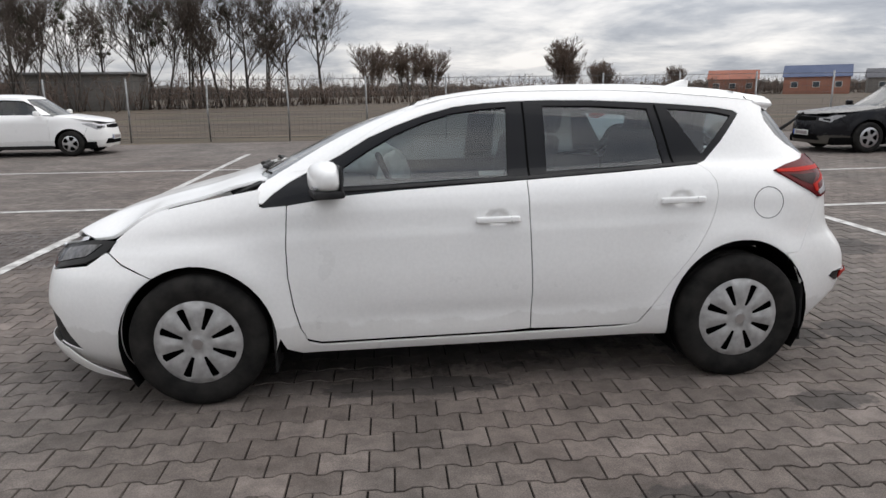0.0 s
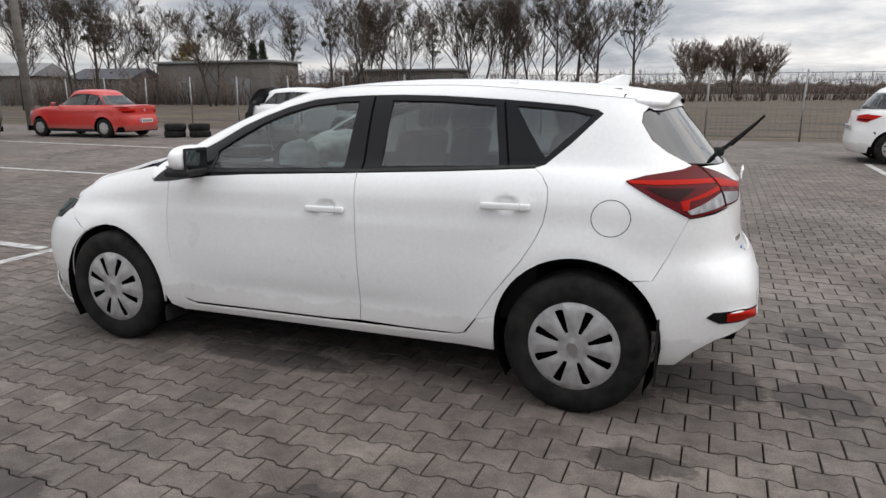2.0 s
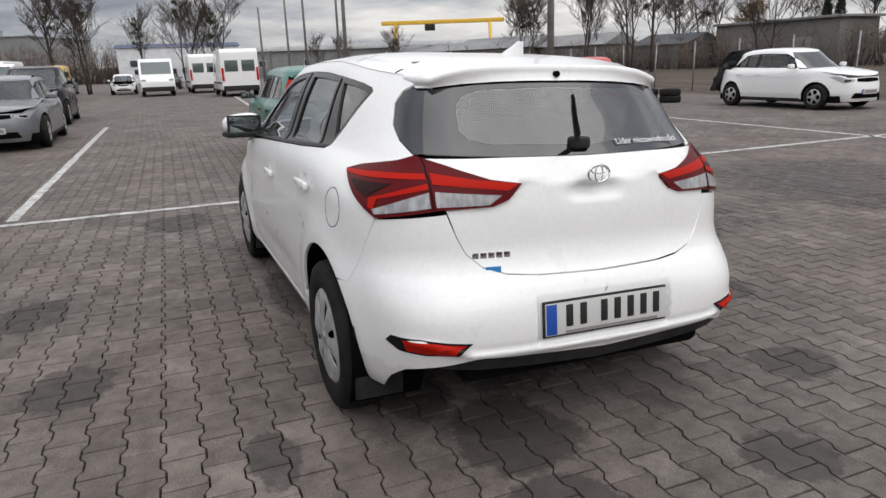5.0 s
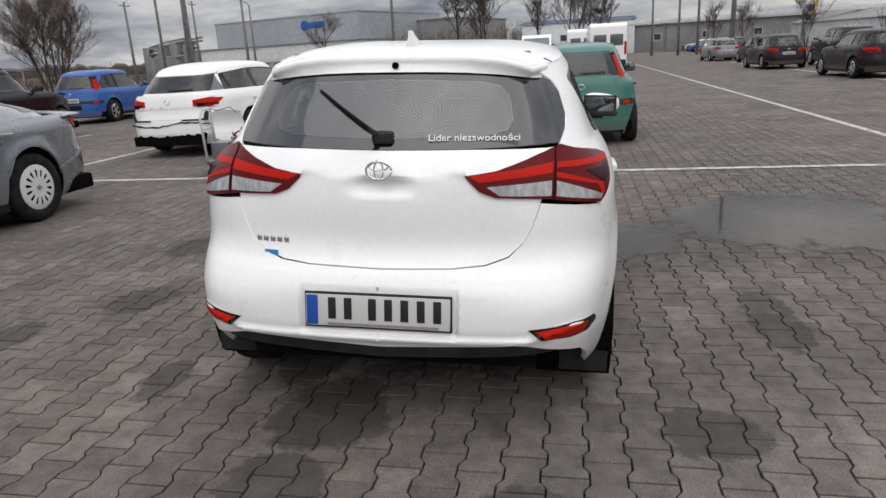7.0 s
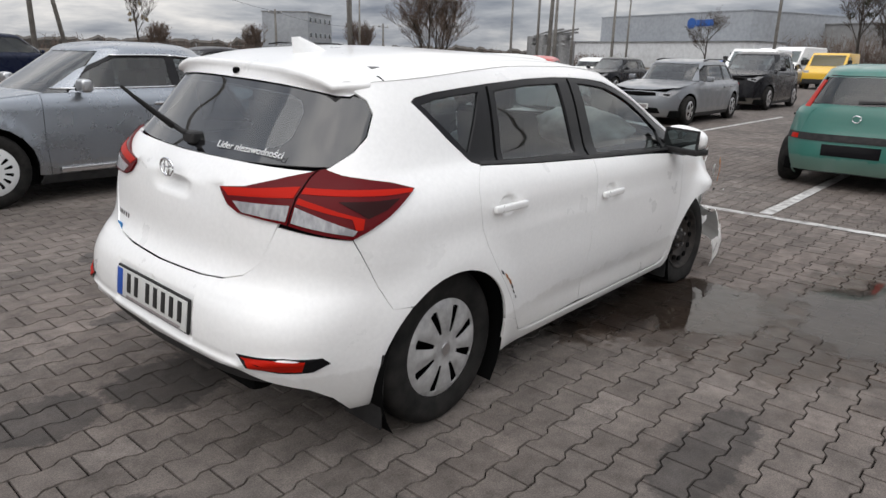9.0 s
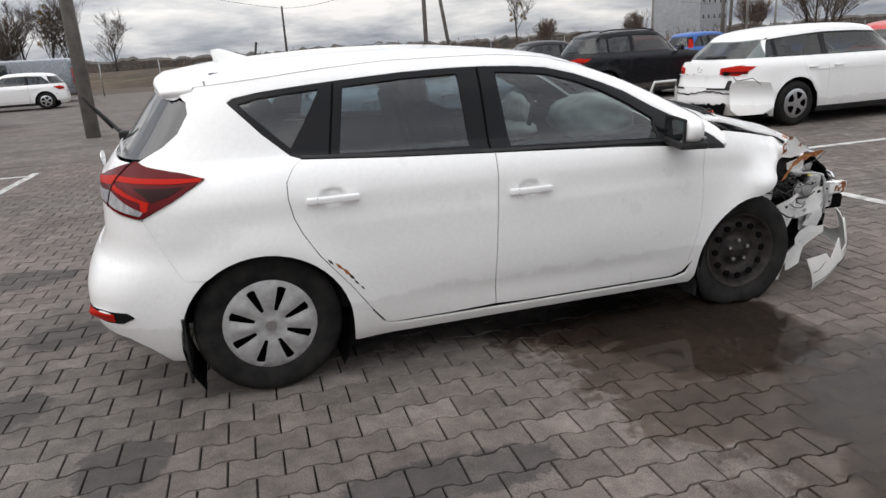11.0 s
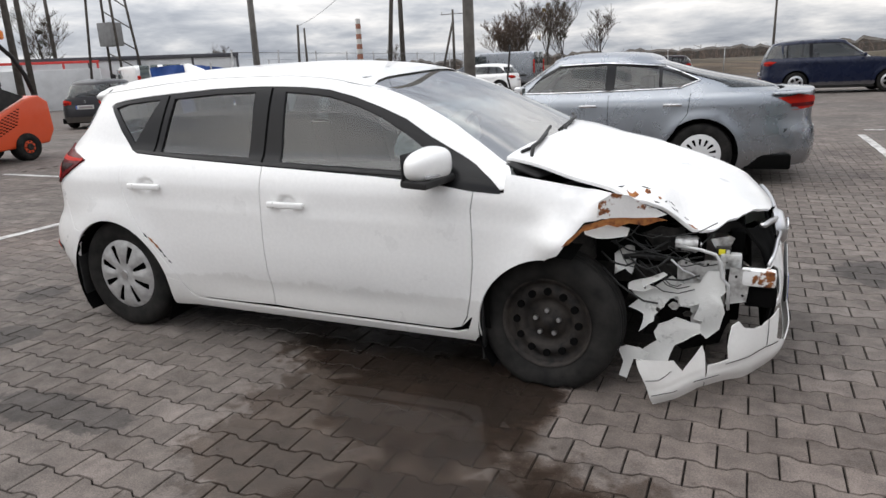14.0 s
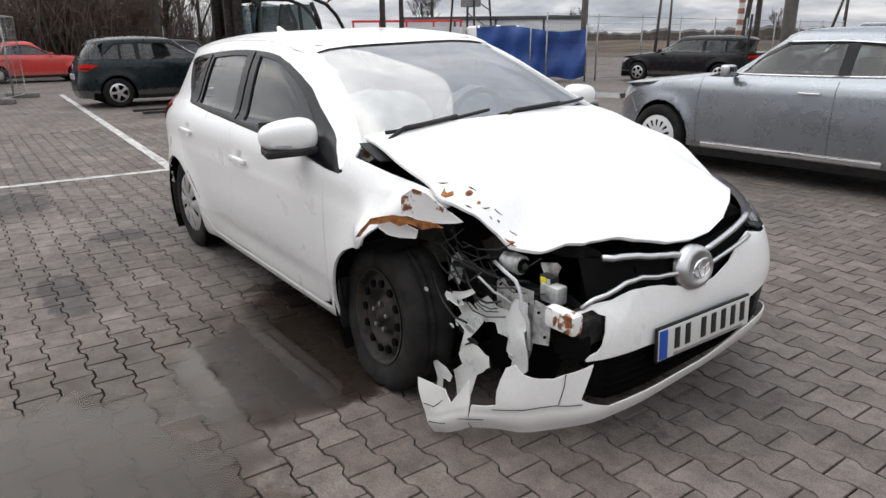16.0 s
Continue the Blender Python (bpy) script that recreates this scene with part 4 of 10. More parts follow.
HANDLES = ((-0.003, 0.205, 0.811), (0.883, 1.103, 0.867))


def hollow(p):
    """Scooped finger recess behind each door handle."""
    q = np.array(p, float)
    for x0, x1, zc in HANDLES:
        r = np.sqrt(((q[..., 0] - (x0 + x1) / 2) / 0.066) ** 2 + ((q[..., 2] - zc - 0.008) / 0.043) ** 2)
        q[..., 1] -= np.sign(q[..., 1]) * 0.020 * (1 - sstep(r, 0.45, 1.0))
    return q


DOORS = Shell(hatch_w, hatch_xf, hatch_xr, hatch_nf, hatch_nr, hollow, hatch_crown)


def car_side(mirror):
    right = mirror
    cp(DOORS, "front_door", [S(*(FDOOR_RIGHT if right else FDOOR_FRONT), (0.1, 0.258), *B_GAP, (0.25, 0.987), (-0.36, 0.962), (-0.62, 0.945))], "white", mirror=mirror, res=0.5, gap=0.003)
    cp(DOORS, "rear_door", [S(*[(x + 0.0, z) for x, z in B_GAP[::-1]], (0.5, 0.258), *RDOOR_REAR, (0.7, 1.007))], "white", "white rear door scraped at its edge" if right else "", mirror=mirror, res=0.5, gap=0.003)
    if right:
        for x, z, a, b in ((0.965, 0.545, 0.02, 0.006), (0.945, 0.52, 0.016, 0.005), (0.995, 0.575, 0.018, 0.005), (0.925, 0.49, 0.012, 0.004), (1.03, 0.60, 0.014, 0.004), (0.90, 0.46, 0.01, 0.004)):
            cp(DOORS, "scrape", [S((x - a, z - a), (x + a * 0.2, z - b), (x + a, z + a * 1.2), (x - a * 0.3, z + b))], "rust" if a > 0.017 else "plastic", d=0.0012, gap=0, thick=0, mirror=True, res=0.4)
    # rear quarter with the roof side and the windscreen pillar
    quarter = [("s", x, z) for x, z in RDOOR_REAR[2:]] + [("s", x, z) for x, z in DLO_TOP] + [("s", -0.985, 0.925), ("s", -1.0, 0.965), ("s", -0.97, 1.01)]
    quarter += [("s", x, z) for x, z in RAIL[::-1]] + [("s", 1.56, 1.315), ("r", -0.575, 1.267), ("r", -0.609, 1.224), ("r", -0.635, 1.15), ("r", -0.635, 1.10), ("r", -0.616, 1.055), ("r", -0.60, 1.035), ("s", 1.49, 0.985), ("s", 1.60, 0.92), ("s", 1.74, 0.842), ("s", 1.662, 0.67), ("s", 1.615, 0.587)]
    quarter += [("s", x, z) for x, z in arc(1.305, 0.305, 0.358, 51, 166)] + [("s", 0.953, 0.37)]
    cp(TOP, "quarter_panel", [quarter], "white", gap=0.0, mirror=mirror)
    cp(BODY, "sill", [S((-0.83, 0.205), (0.945, 0.20), (0.947, 0.30), (0.953, 0.37), (0.862, 0.343), (0.806, 0.268), (0.765, 0.254), (0.70, 0.248), (-0.74, 0.243), (-0.80, 0.262), *([(-0.825, 0.33), (-0.855, 0.31), (-0.852, 0.24)] if right else [(-0.85, 0.36), (-0.90, 0.40), (-0.93, 0.30), (-0.90, 0.235)]))], "white", d=0.001, gap=0.001, mirror=mirror)
    # black window surround with three openings, and their panes
    fd = S((-0.60, 0.985), (0.165, 1.008), (0.185, 1.325), (0.06, 1.317), (-0.08, 1.300), (-0.22, 1.262), (-0.35, 1.212), (-0.48, 1.145), (-0.60, 1.07))
    rd = S((0.355, 1.022), (0.935, 1.038), (0.885, 1.300), (0.62, 1.320), (0.365, 1.326))
    qt = S((1.135, 1.072), (1.322, 1.255), (1.24, 1.274), (1.10, 1.288), (0.985, 1.297), (1.06, 1.18))
    frame_loop = S(*BELT[:1], *BELT[1:], *DLO_TOP)
    cp(TOP, "window_frame", [frame_loop, fd, rd, qt], "gloss_black", "black window surround", d=-0.004, gap=0.0, thick=0.02, mirror=mirror)
    for nm, lp, mt in (("front_window", fd, "glass"), ("rear_window", rd, "glass"), ("quarter_window", qt, "glass")):
        cp(TOP, nm, [lp], mt, "side window pane mirroring the clouds", d=-0.013, thick=0, gap=-0.004, mirror=mirror).visible_shadow = False
    cp(TOP, "pillar_lining", [S(*DLO_TOP, (-0.90, 0.99), *RAIL[::-1][1:], (1.52, 1.25), (1.40, 1.06))], "dash", d=-0.034, gap=0, thick=0, mirror=mirror)
    cp(TOP, "waist_seal", [S((-0.62, 0.962), (0.25, 0.988), (0.7, 1.008), (1.1, 1.031), (1.1, 1.041), (0.7, 1.020), (0.25, 1.0), (-0.62, 0.974))], "plastic", d=0.004, gap=0, mirror=mirror)
    for x in (0.262, 0.975):
        top = 1.345 if x < 0.5 else 1.315
        lo = 0.99 if x < 0.5 else 1.03
        sl = 0.0 if x < 0.5 else -0.055
        cp(TOP, "pillar_seam", [S((x, lo), (x + 0.009, lo), (x + 0.009 + sl, top), (x + sl, top))], "void", d=-0.001, gap=0, thick=0.004, mirror=mirror)
    # near-black sheet behind the doors, added so their seams read as shaded
    cp(BODY, "door_jamb", [S((-0.90, 0.27), (0.78, 0.262), (0.90, 0.36), (1.03, 0.53), (1.19, 0.80), (1.20, 0.96), (0.25, 0.97), (-0.60, 0.93), (-0.90, 0.89))], "void", d=-0.034, gap=0, thick=0, mirror=mirror)
    # handles in their recesses
    sg = 1 if mirror else -1
    for x0, x1, zc in HANDLES:
        xm = (x0 + x1) / 2
        u = BODY.uz("s", xm, zc)
        px, py = BODY.xy(np.array([u]), np.array([zc]))
        yaw = math.atan2(float(BODY.xy(np.array([BODY.uz("s", x1, zc)]), np.array([zc]))[1][0] - BODY.xy(np.array([BODY.uz("s", x0, zc)]), np.array([zc]))[1][0]), x1 - x0)
        base = Vector((xm, -sg * float(py[0]) if mirror else float(py[0]), zc))
        hm = LEAN @ Matrix.Translation(base) @ Matrix.Rotation(-sg * yaw if mirror else yaw, 4, "Z")
        L = x1 - x0
        bar = bm_box(L, 0.020, 0.030, (0, 0, 0), 0.0095, seg=3)
        for v in bar.verts:
            v.co.y += 0.010 * (1 - (2 * v.co.x / L) ** 2)
            v.co.z += 0.004 * (1 - (2 * v.co.x / L) ** 2)
            v.co.y = sg * (v.co.y + 0.013)
        if sg < 0:
            bmesh.ops.reverse_faces(bar, faces=bar.faces)
        h = part("door_handle", bar, "white", car, "white door handle", m=hm)
        part("handle_seam", bm_box(0.002, 0.008, 0.027, (L * 0.30, sg * 0.0205, 0.001)), "void", h)
        if x0 < 0.1 and not mirror:
            part("keyhole", bm_cyl(0.006, 0.004, (L * 0.40, sg * 0.021, 0), "Y", 12), "steel_wheel", h)
    # mirror
    mx, mz, my = -0.665, 1.025, 0.90
    bm = bmesh.new()
    bmesh.ops.create_uvsphere(bm, u_segments=28, v_segments=18, radius=1.0)
    for v in bm.verts:
        x, y, z = (math.copysign(abs(c) ** 0.72, c) for c in v.co)
        x = x * 0.078 if x < 0 else x * 0.060
        v.co = (x * (1 - 0.18 * y * sg), y * 0.125, z * (0.070 - 0.012 * y * sg) + 0.006)
        if v.co.x > 0.042:
            v.co.x = 0.042 + 0.02 * (v.co.x - 0.042)
    mm = LEAN @ Matrix.Translation((mx, sg * my, mz)) @ Matrix.Rotation(sg * radians(-12), 4, "Z")
    mir = part("door_mirror", bm, "white", car, "white door mirror", m=mm)
    part("mirror_bezel", bm_box(0.010, 0.222, 0.122, (0.043, 0, 0.004), 0.004), "plastic", mir, "black mirror bezel")
    part("mirror_glass", bm_box(0.004, 0.196, 0.100, (0.0475, 0, 0.004), 0.0018), "mirror", mir)
    lowb = bm_box(0.135, 0.225, 0.036, (-0.008, 0, -0.058), 0.016, seg=3)
    part("mirror_base", lowb, "plastic", mir, "black plastic lower cap")
    part("indicator", bm_box(0.018, 0.105, 0.012, (-0.064, sg * 0.035, -0.028), 0.004), "lamp_clear", mir)
    part("mirror_arm", bm_box(0.07, 0.12, 0.035, (0.005, -sg * 0.12, -0.058), 0.012), "plastic", mir)
    # wheel house; the liners' black is deepened to hold the arch's shade
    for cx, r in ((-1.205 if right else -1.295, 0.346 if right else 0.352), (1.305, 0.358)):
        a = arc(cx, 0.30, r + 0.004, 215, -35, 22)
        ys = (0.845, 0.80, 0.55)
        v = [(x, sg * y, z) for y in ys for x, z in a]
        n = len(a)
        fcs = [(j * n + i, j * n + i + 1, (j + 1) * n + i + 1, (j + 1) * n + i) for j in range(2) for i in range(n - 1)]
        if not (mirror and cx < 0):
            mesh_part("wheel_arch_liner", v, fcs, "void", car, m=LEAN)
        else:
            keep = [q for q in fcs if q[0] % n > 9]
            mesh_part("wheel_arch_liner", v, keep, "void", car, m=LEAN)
        fl = bm_box(0.012, 0.19, 0.30, (cx + r - 0.012, sg * 0.735, 0.275), 0.004, rot=None)
        part("mud_flap", fl, "plastic", car, "black mud flap", m=LEAN)
    # tail lamp wrapping the corner
    lamp = [("s", 1.482, 0.984), ("s", 1.56, 1.005), ("r", -0.655, 1.030), ("r", -0.61, 1.047), ("r", -0.50, 1.005), ("r", -0.40, 0.972), ("r", -0.292, 0.957), ("r", -0.345, 0.905), ("r", -0.40, 0.885), ("r", -0.58, 0.876), ("s", 1.745, 0.842), ("s", 1.62, 0.905)]
    tl = cp(BODY, "tail_lamp", [lamp], "lamp_red", "red and clear tail lamp", d=0.010, gap=0.001, thick=0.022, mirror=mirror)
    sub = [("lens_clear", "lamp_clear", [("r", -0.368, 0.922), ("r", -0.585, 0.936), ("r", -0.585, 0.886), ("r", -0.415, 0.891)]),
           ("lens_clear", "lamp_clear", [("r", -0.603, 0.934), ("r", -0.66, 0.915), ("s", 1.728, 0.870), ("s", 1.742, 0.855), ("r", -0.603, 0.884)]),
           ("lens_bright", "lamp_bright", [("r", -0.305, 0.956), ("r", -0.45, 0.971), ("r", -0.588, 0.992), ("r", -0.588, 0.958), ("r", -0.45, 0.946), ("r", -0.345, 0.936)]),
           ("lens_bright", "lamp_bright", [("r", -0.603, 0.990), ("s", 1.60, 0.986), ("s", 1.495, 0.984), ("s", 1.50, 0.973), ("s", 1.60, 0.968), ("r", -0.603, 0.972)]),
           ("lens_bright", "lamp_bright", [("r", -0.603, 0.960), ("r", -0.66, 0.945), ("s", 1.700, 0.905), ("s", 1.712, 0.872), ("s", 1.732, 0.872), ("s", 1.735, 0.905), ("r", -0.66, 0.930), ("r", -0.603, 0.944)]),
           ("lens_smoked", "lamp_dark", [("s", 1.755, 0.955), ("s", 1.64, 0.955), ("s", 1.56, 0.958), ("s", 1.62, 0.928), ("s", 1.69, 0.905), ("s", 1.715, 0.925)])]
    for nm, mt, lp in sub:
        ob = BODY.panel(nm, [lp], mt, tl, "", 0.0120, 0.002, 0, mirror, 0.5)
    cp(BODY, "lamp_gap", [[("r", -0.593, 0.872), ("r", -0.596, 0.872), ("r", -0.599, 1.042), ("r", -0.596, 1.042)]], "void", d=0.0130, gap=0, thick=0.002, mirror=mirror, res=0.5)
    # reflector in the bumper
    rf = cp(REAR, "bumper_vent", [[("r", -0.525, 0.448), ("r", -0.60, 0.452), ("r", -0.68, 0.460), ("s", 1.86, 0.454), ("s", 1.835, 0.432), ("s", 1.885, 0.404), ("r", -0.66, 0.402), ("r", -0.57, 0.412)]], "gloss_black", "black bumper inset with a red reflector", d=0.004, gap=0, thick=0.01, mirror=mirror)
    REAR.panel("reflector", [[("r", -0.545, 0.443), ("r", -0.66, 0.449), ("s", 1.905, 0.449), ("s", 1.915, 0.412), ("r", -0.66, 0.411), ("r", -0.585, 0.417)]], "lamp_bright", rf, "", 0.007, 0.002, 0, mirror, 0.5)


both_sides(car_side)

# wings: the left one whole, the right one torn ahead of the wheel
hood_z = curve([(-2.2, 0.55), (-2.08, 0.672), (-2.0, 0.745), (-1.9, 0.805), (-1.75, 0.870), (-1.5, 0.945), (-1.2, 1.010), (-0.95, 1.052), (-0.85, 1.062)])


def hood_edge_z(x):
    return float(hood_z(x)) - 0.052


fender_top = [(-0.98, 0.985)] + [(x, hood_edge_z(x) - 0.012 - 0.07 * float(sstep(-x, 1.45, 1.70))) for x in (-1.02, -1.15, -1.3, -1.45, -1.53, -1.6)]
cp(BODY, "front_wing", [S(*FDOOR_FRONT[::-1][1:], (-0.98, 0.91), *fender_top, (-1.655, 0.765), (-1.685, 0.712), (-1.62, 0.665), (-1.56, 0.64), *arc(-1.295, 0.300, 0.352, 121, -14), (-0.92, 0.30), (-0.86, 0.33))], "white")
torn = [(-0.98, 0.985)] + [(x, hood_edge_z(x) - 0.012) for x in (-1.02, -1.15, -1.28)] + [(-1.38, 0.905), (-1.46, 0.885), (-1.50, 0.86), (-1.475, 0.825), (-1.40, 0.812), (-1.32, 0.79), (-1.27, 0.735), (-1.225, 0.675), (-1.185, 0.655)]
cp(BODY, "front_wing", [S(*FDOOR_RIGHT[::-1][1:], (-0.98, 0.91), *torn, *arc(-1.205, 0.300, 0.346, 85, -10), (-0.85, 0.30), (-0.822, 0.33))], "white", "white front wing, torn open and dented", mirror=True)


def crumple(f, seed, amp):
    def g(u, v):
        p = f(u, v)
        q = p.reshape(-1, 3)
        return (q + np.stack([nz(q, 9, seed), nz(q, 8, seed + 5), nz(q, 10, seed + 9)], 1) * amp).reshape(p.shape)
    return g


def scrap(name, loop, plane, mat, label="", amp=0.02, seed=1.0, step=0.018, parent=None, thick=0.003):
    """A crumpled flap: a loop (a, b) laid into the world by plane(a, b)."""
    P, F, N = sheet(crumple(plane, seed, amp), [loop], step, step, thick, 0, flip=False)
    return mesh_part(name, P, F, mat, parent or car, label, normals=N, m=None if parent else LEAN)


def yplane(y0, lean=0.0, bow=0.0):
    return lambda a, b: np.stack([np.asarray(a, float), y0 + lean * (np.asarray(a) + 1.7) + bow * np.asarray(b), np.asarray(b, float)], -1)


scrap("torn_wing_edge", [(-1.25, 0.72), (-1.335, 0.815), (-1.43, 0.838), (-1.51, 0.83), (-1.60, 0.832), (-1.64, 0.825), (-1.60, 0.816), (-1.55, 0.80), (-1.50, 0.808), (-1.46, 0.796), (-1.42, 0.812), (-1.37, 0.800), (-1.33, 0.792), (-1.275, 0.725)], yplane(0.785, 0.32), "rust", "rusted torn wing edge", 0.010, 2.2, 0.012)
scrap("bent_wing_flap", [(-1.315, 0.80), (-1.405, 0.811), (-1.496, 0.785), (-1.49, 0.752), (-1.37, 0.748), (-1.325, 0.765)], yplane(0.755, 0.3), "torn", "bent flap of white sheet metal", 0.012, 3.7, 0.015)
scrap("folded_wing_flap", [(-1.366, 0.812), (-1.46, 0.796), (-1.594, 0.81), (-1.627, 0.819), (-1.55, 0.863), (-1.482, 0.905), (-1.42, 0.915), (-1.37, 0.88)], yplane(0.69, 0.3), "rusty", "folded white wing flap with rust spots", 0.008, 4.0, 0.014)


# bonnet: pushed up and folded at its right front corner
def hood_f(x, y):
    x, y = np.asarray(x, float), np.asarray(y, float)
    z = hood_z(x) - 0.052 * (np.abs(y) / 0.72) ** 2.4 + 0.006 * np.exp(-(((np.abs(y) - 0.46) / 0.06) ** 2)) * sstep(-x, 1.0, 1.3) - 0.03 * sstep(-x, 1.9, 2.06) * (np.abs(y) / 0.5) ** 2
    z = z - 0.07 * sstep(-x, 1.45, 1.70) * sstep(-y, 0.40, 0.67)
    k = sstep(y, 0.28, 0.55) * sstep(-x, 1.40, 1.72)
    q = np.stack([x, y, z], -1)
    if np.any(k > 0):
        f = q.reshape(-1, 3)
        n1, n2 = nz(f, 7, 2.0).reshape(k.shape), nz(f, 19, 6.0).reshape(k.shape)
        q[..., 2] += k * (0.016 * n1 + 0.012 * n2 + 0.010 * np.abs(nz(f, 11, 9.0).reshape(k.shape)) - 0.115 * sstep(-x, 1.50, 1.74)) - 0.02 * sstep(y, 0.58, 0.70) * sstep(-x, 1.40, 1.5)
        q[..., 0] += k * 0.014 * n2
    lift = sstep(-x, 1.3, 1.05) * 0.02
    q[..., 2] += lift + 0.012 * sstep(y, -0.3, 0.7) * sstep(-x, 1.5, 1.0)
    return q


hood_loop = [(-0.955, -0.695), (-0.985, -0.5), (-1.035, -0.25), (-1.05, 0.0), (-1.035, 0.25), (-0.985, 0.5), (-0.955, 0.69), (-1.05, 0.695), (-1.2, 0.70), (-1.36, 0.695), (-1.43, 0.70), (-1.485, 0.705), (-1.53, 0.69), (-1.59, 0.66), (-1.67, 0.615), (-1.73, 0.585), (-1.80, 0.52), (-1.86, 0.45), (-1.93, 0.36), (-1.985, 0.25), (-2.03, 0.12), (-2.045, 0.0), (-2.04, -0.12), (-2.01, -0.25), (-1.955, -0.38), (-1.88, -0.50), (-1.79, -0.60), (-1.68, -0.665), (-1.55, -0.695), (-1.3, -0.70)]
P_, F_, N_ = sheet(hood_f, [hood_loop], 0.03, 0.03, 0.016)
if N_[:, 2].mean() < 0:
    P_, F_, N_ = sheet(hood_f, [hood_loop], 0.03, 0.03, 0.016, flip=True)
bonnet = mesh_part("bonnet", P_, F_, "white", car, "white bonnet, buckled and rusting at one corner", normals=N_, m=LEAN)


def shrink_to(lp, k):
    cx, cy = sum(p[0] for p in lp) / len(lp), sum(p[1] for p in lp) / len(lp)
    return [(cx + (a - cx) * k, cy + (b - cy) * k) for a, b in lp]


def on_hood(d):
    return lambda u, v: hood_f(u, v) + np.array((0, 0, d))


for lp, mt, lb in (([(-1.455, 0.66), (-1.475, 0.70), (-1.50, 0.695), (-1.515, 0.66), (-1.495, 0.645), (-1.485, 0.672), (-1.468, 0.672)], "rust", "patch of chipped rusty paint"),
                   ([(-1.525, 0.625), (-1.53, 0.60), (-1.548, 0.60), (-1.552, 0.62), (-1.54, 0.635)], "rust", ""),
                   ([(-1.705, 0.592), (-1.715, 0.575), (-1.722, 0.56), (-1.732, 0.575), (-1.745, 0.568), (-1.735, 0.582), (-1.72, 0.588)], "rust", ""),
                   ([(-1.615, 0.575), (-1.64, 0.565), (-1.655, 0.545), (-1.64, 0.56)], "plastic", ""), ([(-1.655, 0.585), (-1.668, 0.582), (-1.665, 0.57), (-1.652, 0.576)], "plastic", ""), ([(-1.625, 0.605), (-1.65, 0.602), (-1.64, 0.598)], "plastic", ""),
                   ([(-1.56, 0.66), (-1.58, 0.655), (-1.60, 0.64), (-1.585, 0.645)], "plastic", ""), ([(-1.50, 0.60), (-1.52, 0.59), (-1.56, 0.585), (-1.525, 0.597)], "plastic", ""), ([(-1.60, 0.62), (-1.612, 0.60), (-1.618, 0.57), (-1.607, 0.60)], "plastic", ""),
                   ([(-1.68, 0.56), (-1.70, 0.535), (-1.715, 0.53), (-1.70, 0.545)], "plastic", ""), ([(-1.42, 0.68), (-1.44, 0.66), (-1.455, 0.625), (-1.435, 0.65)], "plastic", ""), ([(-1.575, 0.61), (-1.583, 0.60), (-1.592, 0.61), (-1.583, 0.62)], "rust", "")):
    lp = shrink_to(lp, 0.6 if mt == "plastic" else 0.85)
    P_, F_, N_ = sheet(on_hood(0.003), [lp], 0.012, 0.012, 0.002, flip=N_[:, 2].mean() < 0)
    if N_[:, 2].mean() < 0:
        P_, F_, N_ = sheet(on_hood(0.003), [lp], 0.012, 0.012, 0.002, flip=True)
    mesh_part("paint_damage", P_, F_, mt, bonnet, lb, normals=N_)

# roof
rail_z = curve([(-0.93, 1.03), (-0.78, 1.115), (-0.62, 1.20), (-0.48, 1.262), (-0.40, 1.292), (-0.25, 1.342), (-0.12, 1.366), (0.0, 1.384), (0.24, 1.398), (0.62, 1.396), (0.91, 1.380), (1.24, 1.350), (1.50, 1.325), (1.75, 1.300)])
roof_z = curve([(-0.5, 1.31), (-0.3, 1.355), (-0.1, 1.393), (0.1, 1.418), (0.3, 1.432), (0.5, 1.438), (0.83, 1.434), (1.1, 1.420), (1.35, 1.401), (1.6, 1.367), (1.76, 1.342)])


def roof_f(x, t):
    """t: -1 at the left rail, 1 at the right rail."""
    x, t = np.asarray(x, float), np.asarray(t, float)
    zr, zc = rail_z(x), np.maximum(roof_z(x), rail_z(x) + 0.02)
    uu = np.array([TOP.uz("s", float(a), float(b)) for a, b in zip(x.ravel(), zr.ravel())]).reshape(x.shape)
    yr = np.abs(TOP.xy(uu, zr)[1])
    yr = np.where(x > 1.36, np.maximum(yr, 0.5), yr) + 0.004
    q = np.sin(t * math.pi / 2)
    gutter = 0.004 * np.exp(-(((np.abs(q) - 0.86) / 0.02) ** 2))
    return np.stack([x, q * yr, zr + (zc - zr) * (1 - np.abs(q) ** 5) - gutter * sstep(x, 0.0, 0.2)], -1)


def roof_end(t, rear, over=0.0):
    """Where the roof meets the outline of the screens, along its cross-section parameter t."""
    for x in np.arange(1.30, 1.76, 0.004) if rear else np.arange(0.10, -0.30, -0.004):
        p = roof_f(np.array([x]), np.array([t]))[0]
        z = min(p[2], 1.40)
        X = (float(TOP.xr(z)) if rear else -float(TOP.xf(z))) + over
        n = float(TOP.nr(z) if rear else TOP.nf(z))
        if (abs(x) / max(X, 0.02)) ** n + (abs(p[1]) / float(TOP.w(x, z))) ** n > 1.0 and (rear or x < 0):
            return float(x)
    return 1.72 if rear else -0.28


